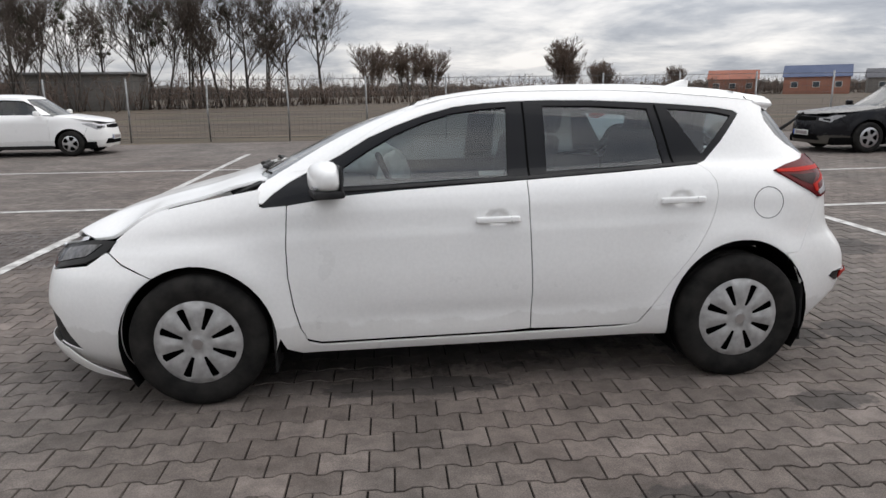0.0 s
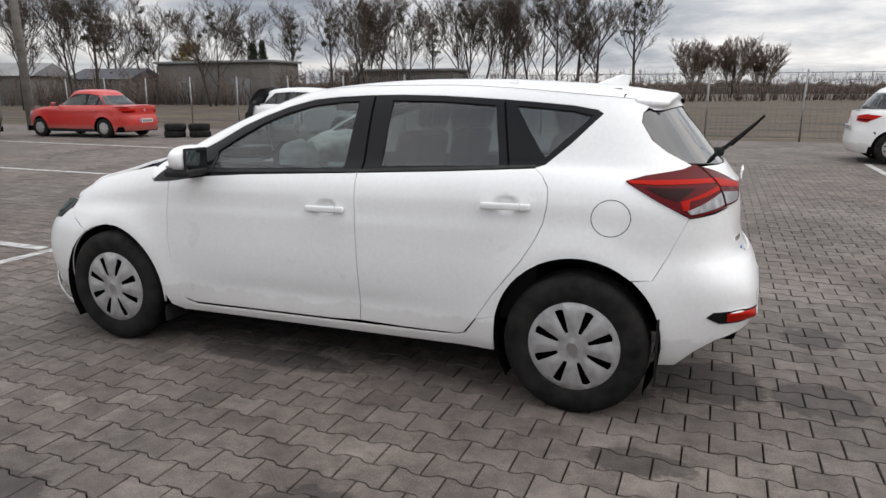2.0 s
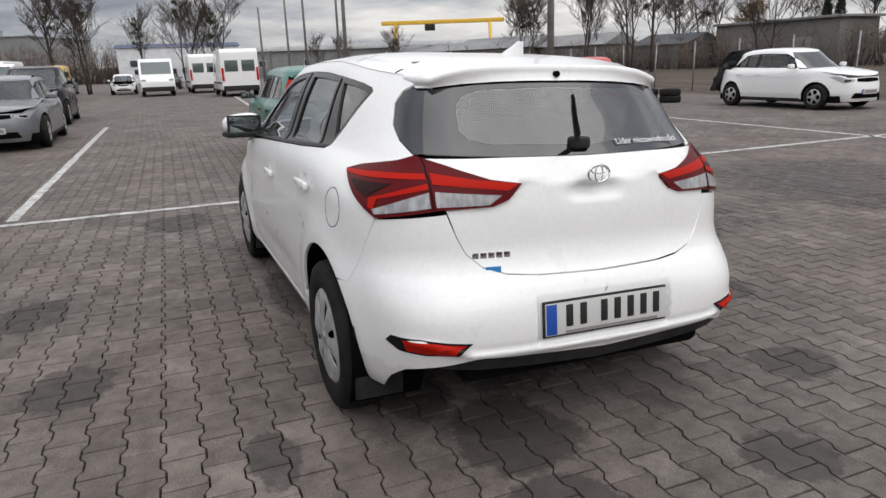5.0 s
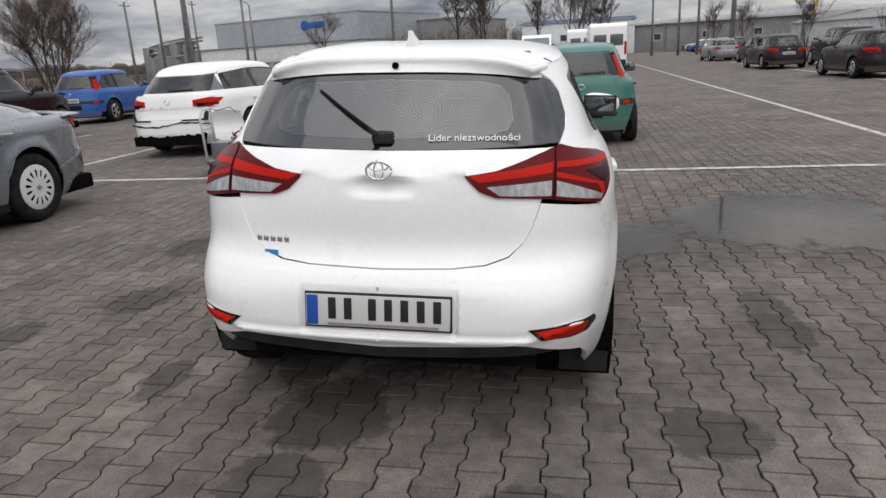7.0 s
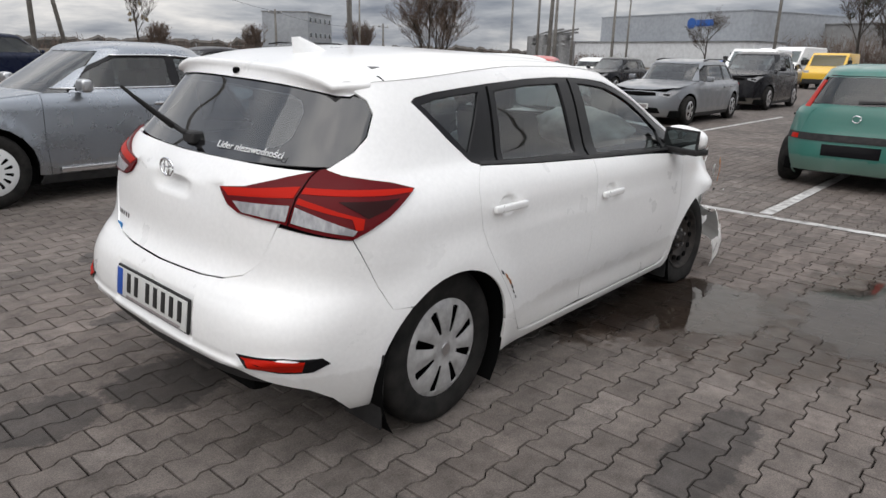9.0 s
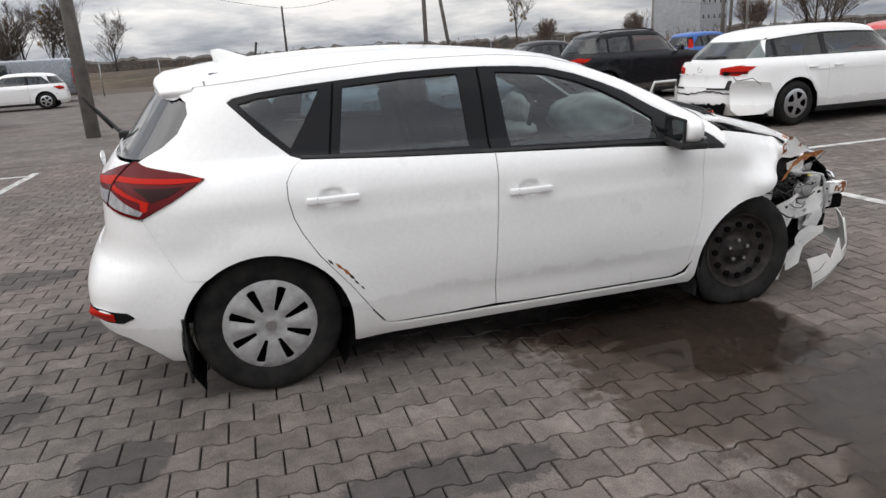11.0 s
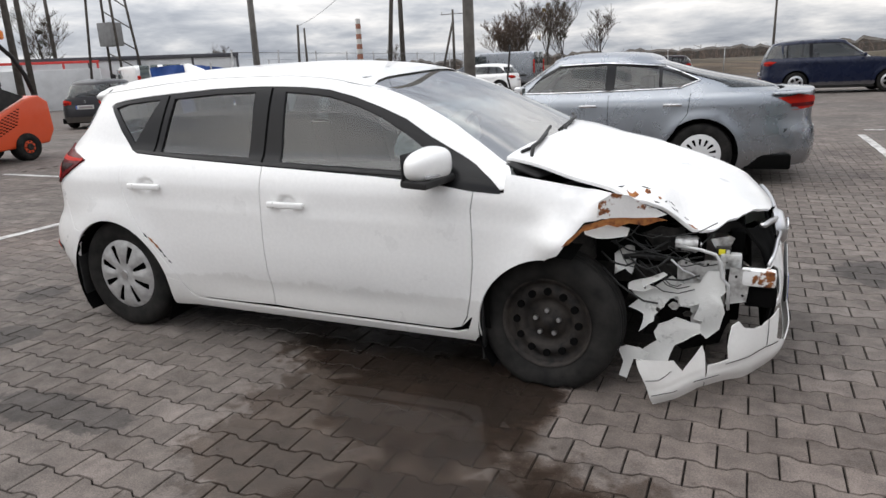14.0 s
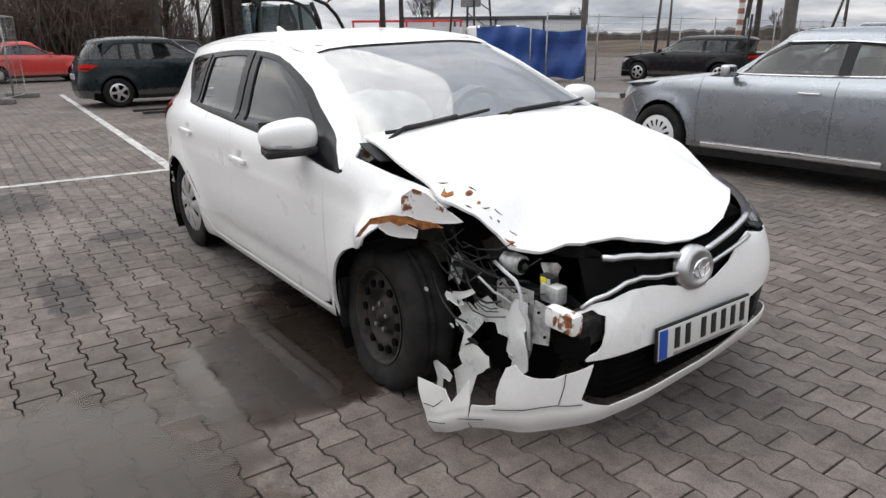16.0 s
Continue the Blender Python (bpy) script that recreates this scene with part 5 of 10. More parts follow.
TS = (1.0, 0.93, 0.85, 0.72, 0.55, 0.36, 0.18, 0.0)
TS = TS + tuple(-t for t in TS[-2::-1])
front_edge = [(roof_end(t, False) if abs(t) < 1 else -0.25, t) for t in TS]
rear_edge = [(roof_end(t, True, 0.015) if abs(t) < 1 else 1.485, t) for t in TS]
roof_loop = front_edge[::-1] + [(x, 1.0) for x in (0, 0.4, 0.8, 1.2)] + rear_edge + [(x, -1.0) for x in (1.2, 0.8, 0.4, 0)]
P_, F_, N_ = sheet(roof_f, [roof_loop], 0.045, 0.06, 0.010)
if N_[:, 2].mean() < 0:
    P_, F_, N_ = sheet(roof_f, [roof_loop], 0.045, 0.06, 0.010, flip=True)
roof = mesh_part("roof", P_, F_, "white", car, normals=N_, m=LEAN)
hd_v = []
for x, t in front_edge:
    p = roof_f(np.array([x]), np.array([t]))[0]
    zb = p[2] - 0.030
    u = TOP.uz("f", float(np.clip(p[1], -0.60, 0.60)), zb)
    b = TOP.off(0.003)(np.array([u]), np.array([zb]))[0]
    hd_v += [p + np.array((0, 0, 0.0006)), p * 0.75 + b * 0.25 + np.array((-0.004, 0, 0.002)), p * 0.35 + b * 0.65 + np.array((-0.003, 0, 0.001)), b]
mesh_part("roof_header", hd_v, [(4 * i + k, 4 * i + k + 1, 4 * i + k + 5, 4 * i + k + 4) for i in range(len(front_edge) - 1) for k in range(3)], "white", roof)
for sgn in (-1, 1):
    tube("roof_seam", [tuple(roof_f(np.array([x]), np.array([sgn * 0.80]))[0] + np.array((0, 0, 0.001))) for x in np.linspace(1.44, 1.445, 2)] + [tuple(roof_f(np.array([1.44]), np.array([sgn * t]))[0] + np.array((0, 0, 0.001))) for t in np.linspace(0.82, 0.99, 6)], 0.0025, "void", roof)
part("washer_jet", bm_cyl(0.012, 0.02, (1.664, 0, 1.326), "X", 12, bevel=0.002), "void", roof)
# shark-fin aerial
fin = bmesh.new()
for z, xa, xb, wy in ((0.0, -0.10, 0.075, 0.034), (0.018, -0.075, 0.076, 0.024), (0.05, -0.005, 0.078, 0.011), (0.068, 0.035, 0.078, 0.007)):
    for i in range(12):
        t = 2 * math.pi * i / 12
        fin.verts.new(((xa + xb) / 2 + (xb - xa) / 2 * math.cos(t), wy * math.sin(t), z))
fin.verts.ensure_lookup_table()
for j in range(3):
    for i in range(12):
        a, b = j * 12 + i, j * 12 + (i + 1) % 12
        fin.faces.new([fin.verts[k] for k in (a, b, b + 12, a + 12)])
fin.faces.new([fin.verts[36 + i] for i in range(12)])
part("aerial_fin", fin, "white", car, "white shark-fin aerial", m=LEAN @ Matrix.Translation((1.32, 0, float(roof_z(1.32)) - 0.006)) @ Matrix.Rotation(radians(6), 4, "Y"), angle=60)

# windscreen, wipers, rear window, tailgate
ws = [("f", y, z) for y, z in ((-0.735, 1.005), (-0.35, 1.03), (0.0, 1.04), (0.35, 1.03), (0.735, 1.005), (0.705, 1.08), (0.650, 1.20), (0.595, 1.29), (0.54, 1.345), (0.25, 1.385), (0.0, 1.395), (-0.25, 1.385), (-0.54, 1.345), (-0.595, 1.29), (-0.650, 1.20), (-0.705, 1.08))]
cp(TOP, "windscreen", [ws], "glass_front", "cracked windscreen reflecting the cloudy sky", d=-0.004, thick=0, gap=-0.01).visible_shadow = False
for sgn in (-1, 1):
    cp(TOP, "pillar_lining", [[("f", sgn * a, z) for a, z in ((0.70, 1.04), (0.63, 1.195), (0.575, 1.287), (0.52, 1.343), (0.55, 1.352), (0.61, 1.295), (0.664, 1.20), (0.728, 1.06))]], "dash", d=-0.026, gap=0, thick=0)
    cp(TOP, "screen_pillar", [[("f", sgn * a, z) for a, z in ((0.712, 1.05), (0.648, 1.195), (0.592, 1.287), (0.535, 1.343), (0.55, 1.352), (0.61, 1.295), (0.664, 1.20), (0.728, 1.06))]], "white", d=0.001, gap=0, thick=0.02)
cp(TOP, "scuttle", [[("f", a, z) for a, z in ((-0.72, 0.955), (0, 0.985), (0.72, 0.955), (0.72, 1.01), (0.35, 1.035), (0, 1.045), (-0.35, 1.035), (-0.72, 1.01))]], "plastic", "black scuttle panel", d=0.004, gap=0, thick=0.01)
for y0, y1 in ((0.62, 0.05), (0.02, -0.60)):
    pts = []
    for k in range(9):
        y = y0 + (y1 - y0) * k / 8
        z = 1.045 - 0.02 * abs(y) + 0.022 * k / 8
        u = TOP.uz("f", y, z)
        q = TOP.off(0.016)(np.array([u]), np.array([z]))[0]
        pts.append(tuple(q))
    wp = tube("wiper", pts, 0.008, "plastic", car, "black wiper", m=LEAN)
    tube("wiper_arm", [tuple(np.array(pts[0]) + np.array((-0.05, 0.03, -0.03)))] + [tuple(np.array(p) + np.array((-0.012, 0, 0.010))) for p in pts[1:6]], 0.009, "plastic", wp)
rg = [("r", -0.613, 1.058), ("r", -0.3, 1.047), ("r", 0, 1.044), ("r", 0.3, 1.047), ("r", 0.613, 1.058), ("r", 0.632, 1.10), ("r", 0.632, 1.15), ("r", 0.606, 1.225), ("r", 0.572, 1.268), ("r", 0.52, 1.286), ("r", 0.40, 1.300), ("r", 0, 1.306), ("r", -0.40, 1.300), ("r", -0.52, 1.286), ("r", -0.572, 1.268), ("r", -0.606, 1.225), ("r", -0.632, 1.15), ("r", -0.632, 1.10)]
rgi = [("r", -0.36, 1.092), ("r", 0, 1.082), ("r", 0.36, 1.092), ("r", 0.425, 1.108), ("r", 0.445, 1.140), ("r", 0.430, 1.215), ("r", 0.395, 1.250), ("r", 0.33, 1.266), ("r", 0, 1.276), ("r", -0.33, 1.266), ("r", -0.395, 1.250), ("r", -0.430, 1.215), ("r", -0.445, 1.140), ("r", -0.425, 1.108)]
cp(TOP, "rear_window_border", [rg, rgi], "frit", "black rear window border", d=-0.004, gap=0, thick=0.01)
cp(TOP, "rear_window", [rgi], "glass_rear", "dusty rear window", d=-0.0034, thick=0, gap=-0.004).visible_shadow = False
# spoiler: the roof's trailing edge turned down to the glass
edge = list(rear_edge)
sp_v = []
for x, t in edge:
    p = roof_f(np.array([x]), np.array([t]))[0]
    zb = 1.300 - 0.026 * min(1.0, abs(float(p[1])) / 0.5) ** 3
    u = TOP.uz("r", float(np.clip(p[1], -0.535, 0.535)), zb)
    b = TOP.off(0.004)(np.array([u]), np.array([zb]))[0]
    out = (p - np.array((0.9, 0, p[2]))) * np.array((1, 1, 0))
    out = out / np.linalg.norm(out)
    sp_v += [p + np.array((0, 0, 0.0006)), p + out * 0.006 + np.array((0, 0, -0.002)), p + out * 0.011 + np.array((0, 0, -0.009)), p + out * 0.010 + np.array((0, 0, -0.022)), p * 0.6 + b * 0.4 - np.array((0, 0, 0.012)), b]
sp_f = [(6 * i + k, 6 * i + k + 1, 6 * i + k + 7, 6 * i + k + 6) for i in range(len(edge) - 1) for k in range(5)]
mesh_part("spoiler", sp_v, sp_f, "white", roof, "white roof spoiler")


def gate_dent(p):
    q = np.array(p, float)
    y, z = q[..., 1], q[..., 2]
    # the hollow for the handle under the badge, and the crease across the gate
    k = np.exp(-((y / 0.105) ** 4)) * np.exp(-(((z - 0.928) / 0.026) ** 4))
    q[..., 0] -= 0.030 * k
    q[..., 0] += 0.010 * np.exp(-(((z - 0.958 - 0.04 * np.abs(y) ** 1.5) / 0.010) ** 2)) * (np.abs(y) < 0.3)
    q[..., 0] -= 0.012 * np.exp(-(((z - 0.74) / 0.09) ** 2)) * np.exp(-((y / 0.5) ** 6))
    return q


GATE = Shell(hatch_w, hatch_xf, hatch_xr, hatch_nf, hatch_nr, gate_dent, hatch_crown)
gate = [("r", 0, 0.645), ("r", 0.26, 0.650), ("r", 0.37, 0.660), ("r", 0.45, 0.685), ("r", 0.50, 0.73), ("r", 0.53, 0.79), ("r", 0.555, 0.87), ("r", 0.592, 0.95), ("r", 0.598, 1.042), ("r", 0.3, 1.043), ("r", 0, 1.040)]
gate = gate + [(k, -a, z) for k, a, z in gate[::-1] if a > 0]
tailgate = cp(GATE, "tailgate", [gate], "white", "white tailgate", gap=0.001, res=0.85)


bump = [("r", 0, 0.6435), ("r", -0.26, 0.6485), ("r", -0.371, 0.6586), ("r", -0.4512, 0.684), ("r", -0.5015, 0.7295), ("r", -0.532, 0.79), ("r", -0.557, 0.865), ("s", 1.741, 0.839), ("s", 1.663, 0.669), ("s", 1.617, 0.588)]
bump += [("s", x, z) for x, z in arc(1.305, 0.305, 0.358, 50, -16)] + [("s", 1.72, 0.20), ("s", 1.80, 0.275), ("s", 1.88, 0.325), ("r", -0.66, 0.345), ("r", -0.58, 0.366), ("r", -0.48, 0.392), ("r", -0.2, 0.372), ("r", 0, 0.362)]


def mir_loop(shell, half):
    a = shell.loop(half)
    b = [(-u, z) for u, z in a[::-1]]
    return a + b


P_, F_, N_ = sheet(REAR.off(), [mir_loop(REAR, bump)], 0.011, 0.020, 0.02, 0.08, flip=True)
rear_bumper = mesh_part("rear_bumper", P_, F_, "white", car, "white rear bumper", normals=N_, m=LEAN)
low = [("r", 0, 0.364), ("r", -0.2, 0.374), ("r", -0.48, 0.394), ("r", -0.58, 0.368), ("r", -0.62, 0.340), ("r", -0.48, 0.330), ("r", 0, 0.308)]
P_, F_, N_ = sheet(BODY.off(-0.012), [mir_loop(BODY, low)], 0.0125, 0.026, 0.02, 0.0, flip=True)
mesh_part("rear_valance", P_, F_, "plastic", car, "black rear valance", normals=N_, m=LEAN)
number_plate(car, LEAN @ Matrix.Translation((2.058, 0, 0.498)) @ Matrix.Rotation(radians(90), 4, "Z") @ Matrix.Rotation(radians(-6), 4, "X"), "white number plate in a black holder")


# the rear badge: an oval ring with two crossing ovals, as a plain shape
def badge(parent, m, r=0.045):
    items = [tube_data([(r * math.cos(t) * a, 0, r * math.sin(t) * b + dz) for t in np.linspace(0, 2 * math.pi, 33)], w, 6) for a, b, dz, w in ((1.0, 0.70, 0, 0.0042), (0.36, 0.66, 0, 0.0034), (0.74, 0.30, 0.3 * r, 0.0034))]
    return mesh_part("badge", *merge_data(items), "chrome", parent, "chrome oval badge", m=m)


badge(car, LEAN @ Matrix.Translation((1.965, 0, 0.982)) @ Matrix.Rotation(radians(90), 4, "Z"))
def on_gate(y, z, turn):
    p = GATE.off(0.002)(np.array([GATE.uz("r", y, z)]), np.array([z]))[0]
    return Matrix.Translation(p) @ Matrix.Rotation(radians(turn), 4, "Z") @ Matrix.Rotation(radians(-6), 4, "X")


for k in range(5):
    part("name_bar", bm_box(0.022, 0.003, 0.021, (0, 0, 0), 0.001), "chrome", tailgate, m=on_gate(-0.470 + k * 0.028, 0.722, 80) @ Matrix.Shear("XZ", 4, (0.25, 0)))
part("sticker", bm_box(0.055, 0.002, 0.026, (0, 0, 0), 0.0006), "sticker", tailgate, "small blue sticker", m=on_gate(-0.415, 0.672, 81))
tm = Matrix.Translation((1.826, 0.315, 1.080)) @ Matrix.Rotation(radians(98), 4, "Z") @ Matrix.Rotation(radians(90 - 38), 4, "X")
rt = text_part("window_lettering", "Lider niezawodności", 0.038, LEAN @ tm, "white_ink", car, squeeze=1.02)
# rear wiper, standing off the glass
piv = np.array((1.848, -0.010, 1.082))
wb = part("rear_wiper", bm_box(0.055, 0.075, 0.045, (0, 0, 0), 0.016, seg=3), "plastic", car, "black rear wiper turned away from the glass", m=LEAN @ Matrix.Translation(piv))
tube("wiper_arm", [(0, 0.0, 0.005), (0.03, -0.028, 0.02), (0.065, -0.060, 0.055), (0.11, -0.10, 0.10), (0.15, -0.135, 0.140)], 0.012, "plastic", wb, r2=0.006)
tube("wiper_blade", [(0.055, -0.042, 0.035), (0.10, -0.085, 0.082), (0.145, -0.125, 0.130), (0.182, -0.158, 0.172)], 0.010, "rubber", wb, r2=0.006)

# fuel flap, left headlamp and the front end
fl_c = [(1.438 + 0.078 * math.cos(t), 0.835 + 0.074 * math.sin(t)) for t in np.linspace(0, 2 * math.pi, 25)[:-1]]
fl_o = [(1.438 + 0.081 * math.cos(t), 0.835 + 0.077 * math.sin(t)) for t in np.linspace(0, 2 * math.pi, 25)[:-1]]
cp(BODY, "fuel_flap_gap", [S(*fl_o), S(*fl_c)], "void", d=0.0006, gap=0, thick=0.002)
hl = [("s", -1.645, 0.763), ("s", -1.70, 0.712), ("s", -1.80, 0.665), ("f", -0.60, 0.628), ("f", -0.50, 0.640), ("f", -0.40, 0.675), ("f", -0.40, 0.700), ("f", -0.52, 0.722), ("s", -1.83, 0.752), ("s", -1.75, 0.765)]
hlamp = cp(BODY, "headlamp", [hl], "gloss_black", "clear headlamp in a black housing", d=0.002, gap=0.001, thick=0.03)
for lp in ([("s", -1.72, 0.745), ("s", -1.80, 0.692), ("f", -0.60, 0.655), ("f", -0.52, 0.665), ("f", -0.52, 0.700), ("s", -1.80, 0.740)], [("f", -0.50, 0.662), ("f", -0.42, 0.682), ("f", -0.42, 0.695), ("f", -0.50, 0.700)]):
    BODY.panel("lens_clear", [lp], "lamp_head", hlamp, "", 0.006, 0.003, 0)

# front bumper: whole on the left, broken off right of the grille
fb = [("s", -1.70, 0.713), ("s", -1.79, 0.655), ("f", -0.58, 0.618), ("f", -0.48, 0.632), ("f", -0.36, 0.662), ("f", -0.28, 0.640), ("f", -0.20, 0.585), ("f", -0.10, 0.548), ("f", 0.0, 0.540), ("f", 0.10, 0.550), ("f", 0.20, 0.582), ("f", 0.30, 0.604), ("f", 0.42, 0.612), ("f", 0.52, 0.598), ("f", 0.60, 0.582), ("f", 0.585, 0.572), ("f", 0.55, 0.572), ("f", 0.53, 0.555), ("f", 0.505, 0.545), ("f", 0.495, 0.50), ("f", 0.50, 0.46), ("f", 0.515, 0.44), ("f", 0.56, 0.425), ("f", 0.555, 0.408), ("f", 0.46, 0.402),
      ("f", 0.30, 0.395), ("f", 0.12, 0.380), ("f", 0.0, 0.372), ("f", -0.3, 0.380), ("f", -0.5, 0.415), ("f", -0.62, 0.455), ("s", -1.965, 0.40), ("s", -1.925, 0.32), ("s", -1.868, 0.245), ("s", -1.95, 0.262), ("s", -2.0, 0.275), ("s", -2.005, 0.235), ("s", -1.885, 0.172), ("s", -1.72, 0.108), ("s", -1.64, 0.115)]
fb += [("s", x, z) for x, z in arc(-1.295, 0.300, 0.352, 203, 121)] + [("s", -1.56, 0.638), ("s", -1.62, 0.663), ("s", -1.685, 0.712)]
front_bumper = cp(BODY, "front_bumper", [fb], "white", "white front bumper, half of it broken away", gap=0.002, thick=0.006)
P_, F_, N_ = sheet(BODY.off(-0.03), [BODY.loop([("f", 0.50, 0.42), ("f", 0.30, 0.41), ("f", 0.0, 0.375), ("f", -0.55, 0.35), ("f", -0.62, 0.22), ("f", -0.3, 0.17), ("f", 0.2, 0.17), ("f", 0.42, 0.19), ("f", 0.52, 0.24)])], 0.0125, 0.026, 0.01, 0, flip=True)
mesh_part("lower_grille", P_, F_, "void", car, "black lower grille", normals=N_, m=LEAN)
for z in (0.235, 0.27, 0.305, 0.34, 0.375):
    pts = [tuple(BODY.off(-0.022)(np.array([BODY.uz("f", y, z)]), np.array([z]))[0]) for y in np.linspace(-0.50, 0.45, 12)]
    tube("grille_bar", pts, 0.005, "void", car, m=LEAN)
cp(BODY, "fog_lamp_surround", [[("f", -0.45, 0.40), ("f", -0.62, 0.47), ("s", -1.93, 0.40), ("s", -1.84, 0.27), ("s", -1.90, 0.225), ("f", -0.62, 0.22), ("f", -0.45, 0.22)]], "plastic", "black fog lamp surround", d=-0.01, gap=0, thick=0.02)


# splitter lip, dragged off its mounts on the right; s runs round the nose from left to right
lip_x = curve([(0, -1.64), (1, -1.79), (2, -1.93), (3, -2.055), (4, -2.108), (5, -2.128), (6, -2.125), (7, -2.092), (8, -2.015), (9, -1.880), (9.6, -1.805), (10, -1.75), (11, -1.615), (11.5, -1.54)])
lip_y = curve([(0, -0.765), (1, -0.735), (2, -0.665), (3, -0.53), (4, -0.26), (5, 0.03), (6, 0.27), (7, 0.51), (8, 0.665), (9, 0.795), (9.6, 0.840), (10, 0.855), (11, 0.872), (11.5, 0.895)])
lip_z = curve([(0, 0.105), (1, 0.135), (2, 0.18), (3, 0.22), (4, 0.228), (5, 0.222), (6, 0.208), (7, 0.190), (8, 0.175), (9, 0.158), (9.6, 0.142), (10, 0.115), (11, 0.042), (11.5, 0.022)])


def lip_f(s, v):
    """v: metres above the lip's lower edge."""
    s, v = np.asarray(s, float), np.asarray(v, float)
    tx, ty = lip_x(s + 0.05) - lip_x(s - 0.05), lip_y(s + 0.05) - lip_y(s - 0.05)
    n = np.hypot(tx, ty) + 1e-9
    k = 0.018 * np.sin(np.clip(v / 0.085, 0, 1) * math.pi * 0.75) - 0.16 * np.clip(v - 0.09, 0, 1) * (s > 6)
    p = np.stack([lip_x(s) - k * ty / n, lip_y(s) + k * tx / n, lip_z(s) + v], -1)
    q = p.reshape(-1, 3)
    w = sstep(q[:, 1], 0.35, 0.8)
    q = q + np.stack([nz(q, 8, 1.0), nz(q, 9, 2.0), nz(q, 8, 4.0)], 1) * (0.012 * w[:, None])
    return q.reshape(p.shape)


lip = [(0.0, 0.0), (10.9, 0.0), (11.2, 0.11), (11.42, 0.225), (11.1, 0.21), (10.75, 0.19), (10.42, 0.175), (10.15, 0.118), (9.9, 0.155), (9.70, 0.19), (9.64, 0.15), (9.60, 0.03), (9.55, 0.105), (9.2, 0.108), (8.93, 0.112), (8.97, 0.16), (8.93, 0.19), (8.8, 0.23), (8.6, 0.243), (8.48, 0.215), (8.2, 0.195), (7.95, 0.187), (7.75, 0.197), (7.45, 0.205), (7.15, 0.213), (7.3, 0.155), (7.42, 0.105), (7.25, 0.085), (6.9, 0.055), (5.0, 0.045), (4.0, 0.06), (3.0, 0.07), (2.0, 0.07), (1.3, 0.05), (0.6, 0.03)]
P_, F_, N_ = sheet(lip_f, [lip], 0.12, 0.016, 0.005, 0)
if N_[:, 0].mean() > 0:
    P_, F_, N_ = sheet(lip_f, [lip], 0.12, 0.016, 0.005, 0, flip=True)
splitter = mesh_part("splitter_lip", P_, F_, "white", front_bumper, "cracked white bumper lip hanging to the ground", normals=N_)
for k, pts in enumerate(([(9.60, 0.03), (9.55, 0.0)], [(11.2, 0.13), (10.9, 0.12), (10.5, 0.14)], [(11.0, 0.055), (10.7, 0.06), (10.3, 0.05)], [(9.9, 0.055), (9.6, 0.05), (9.2, 0.055)], [(9.0, 0.098), (8.4, 0.092), (7.9, 0.098), (7.4, 0.09)], [(7.85, 0.10), (7.75, 0.16), (7.72, 0.215)])):
    tube("crack", [tuple(lip_f(np.array([a]), np.array([b]))[0] + np.array((-0.002, 0.002, 0))) for a, b in [(p0[0] + (p1[0] - p0[0]) * t / 5, p0[1] + (p1[1] - p0[1]) * t / 5) for p0, p1 in zip(pts, pts[1:]) for t in range(6)]], 0.0013, "void", splitter, seg=5)

# grille bars and front badge
for bend, r in (([(0.46, 0.712), (0.30, 0.692), (0.06, 0.655)], 0.012), ([(0.585, 0.590), (0.50, 0.618), (0.40, 0.640), (0.28, 0.630), (0.08, 0.606)], 0.0085), ([(-0.06, 0.655), (-0.25, 0.682), (-0.42, 0.705)], 0.012), ([(-0.06, 0.605), (-0.36, 0.645)], 0.0085)):
    by, bz = [b[0] for b in bend], [b[1] for b in bend]
    if by[0] > by[-1]:
        by, bz = by[::-1], bz[::-1]
    line, pts = curve(list(zip(by, bz))), []
    for y in np.linspace(by[0], by[-1], 14):
        z = float(line(y))
        pts.append(tuple(BODY.off(0.004)(np.array([BODY.uz("f", y, z)]), np.array([z]))[0]))
    tube("grille_trim", pts, r, "satin", car, "satin silver grille bar", m=LEAN)
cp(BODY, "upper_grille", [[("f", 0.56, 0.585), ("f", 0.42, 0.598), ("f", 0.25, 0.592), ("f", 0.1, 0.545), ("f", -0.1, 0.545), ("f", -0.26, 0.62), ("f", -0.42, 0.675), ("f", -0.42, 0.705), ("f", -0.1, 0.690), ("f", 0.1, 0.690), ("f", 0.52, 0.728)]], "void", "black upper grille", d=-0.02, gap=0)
bowl = lathe_data([(0.001, -0.006), (0.055, -0.006), (0.066, 0.004), (0.085, -0.002), (0.098, -0.020), (0.10, -0.04)], 28)
bowl = ([(x, y, z * 0.82) for x, y, z in bowl[0]], bowl[1])
bg_m = LEAN @ Matrix.Translation((-2.104, 0.025, 0.620)) @ Matrix.Rotation(radians(90), 4, "Z") @ Matrix.Rotation(radians(12), 4, "X")
mesh_part("badge_dish", *bowl, "satin", car, "silver badge dish", m=bg_m)
badge(car, LEAN @ Matrix.Translation((-2.114, 0.025, 0.620)) @ Matrix.Rotation(radians(90), 4, "Z"), 0.05)
number_plate(car, LEAN @ Matrix.Translation((-2.132, 0.0, 0.390)) @ Matrix.Rotation(radians(-93), 4, "Z") @ Matrix.Rotation(radians(-3), 4, "X") @ Matrix.Rotation(radians(0.5), 4, "Y"), "dirty white number plate in a black holder")

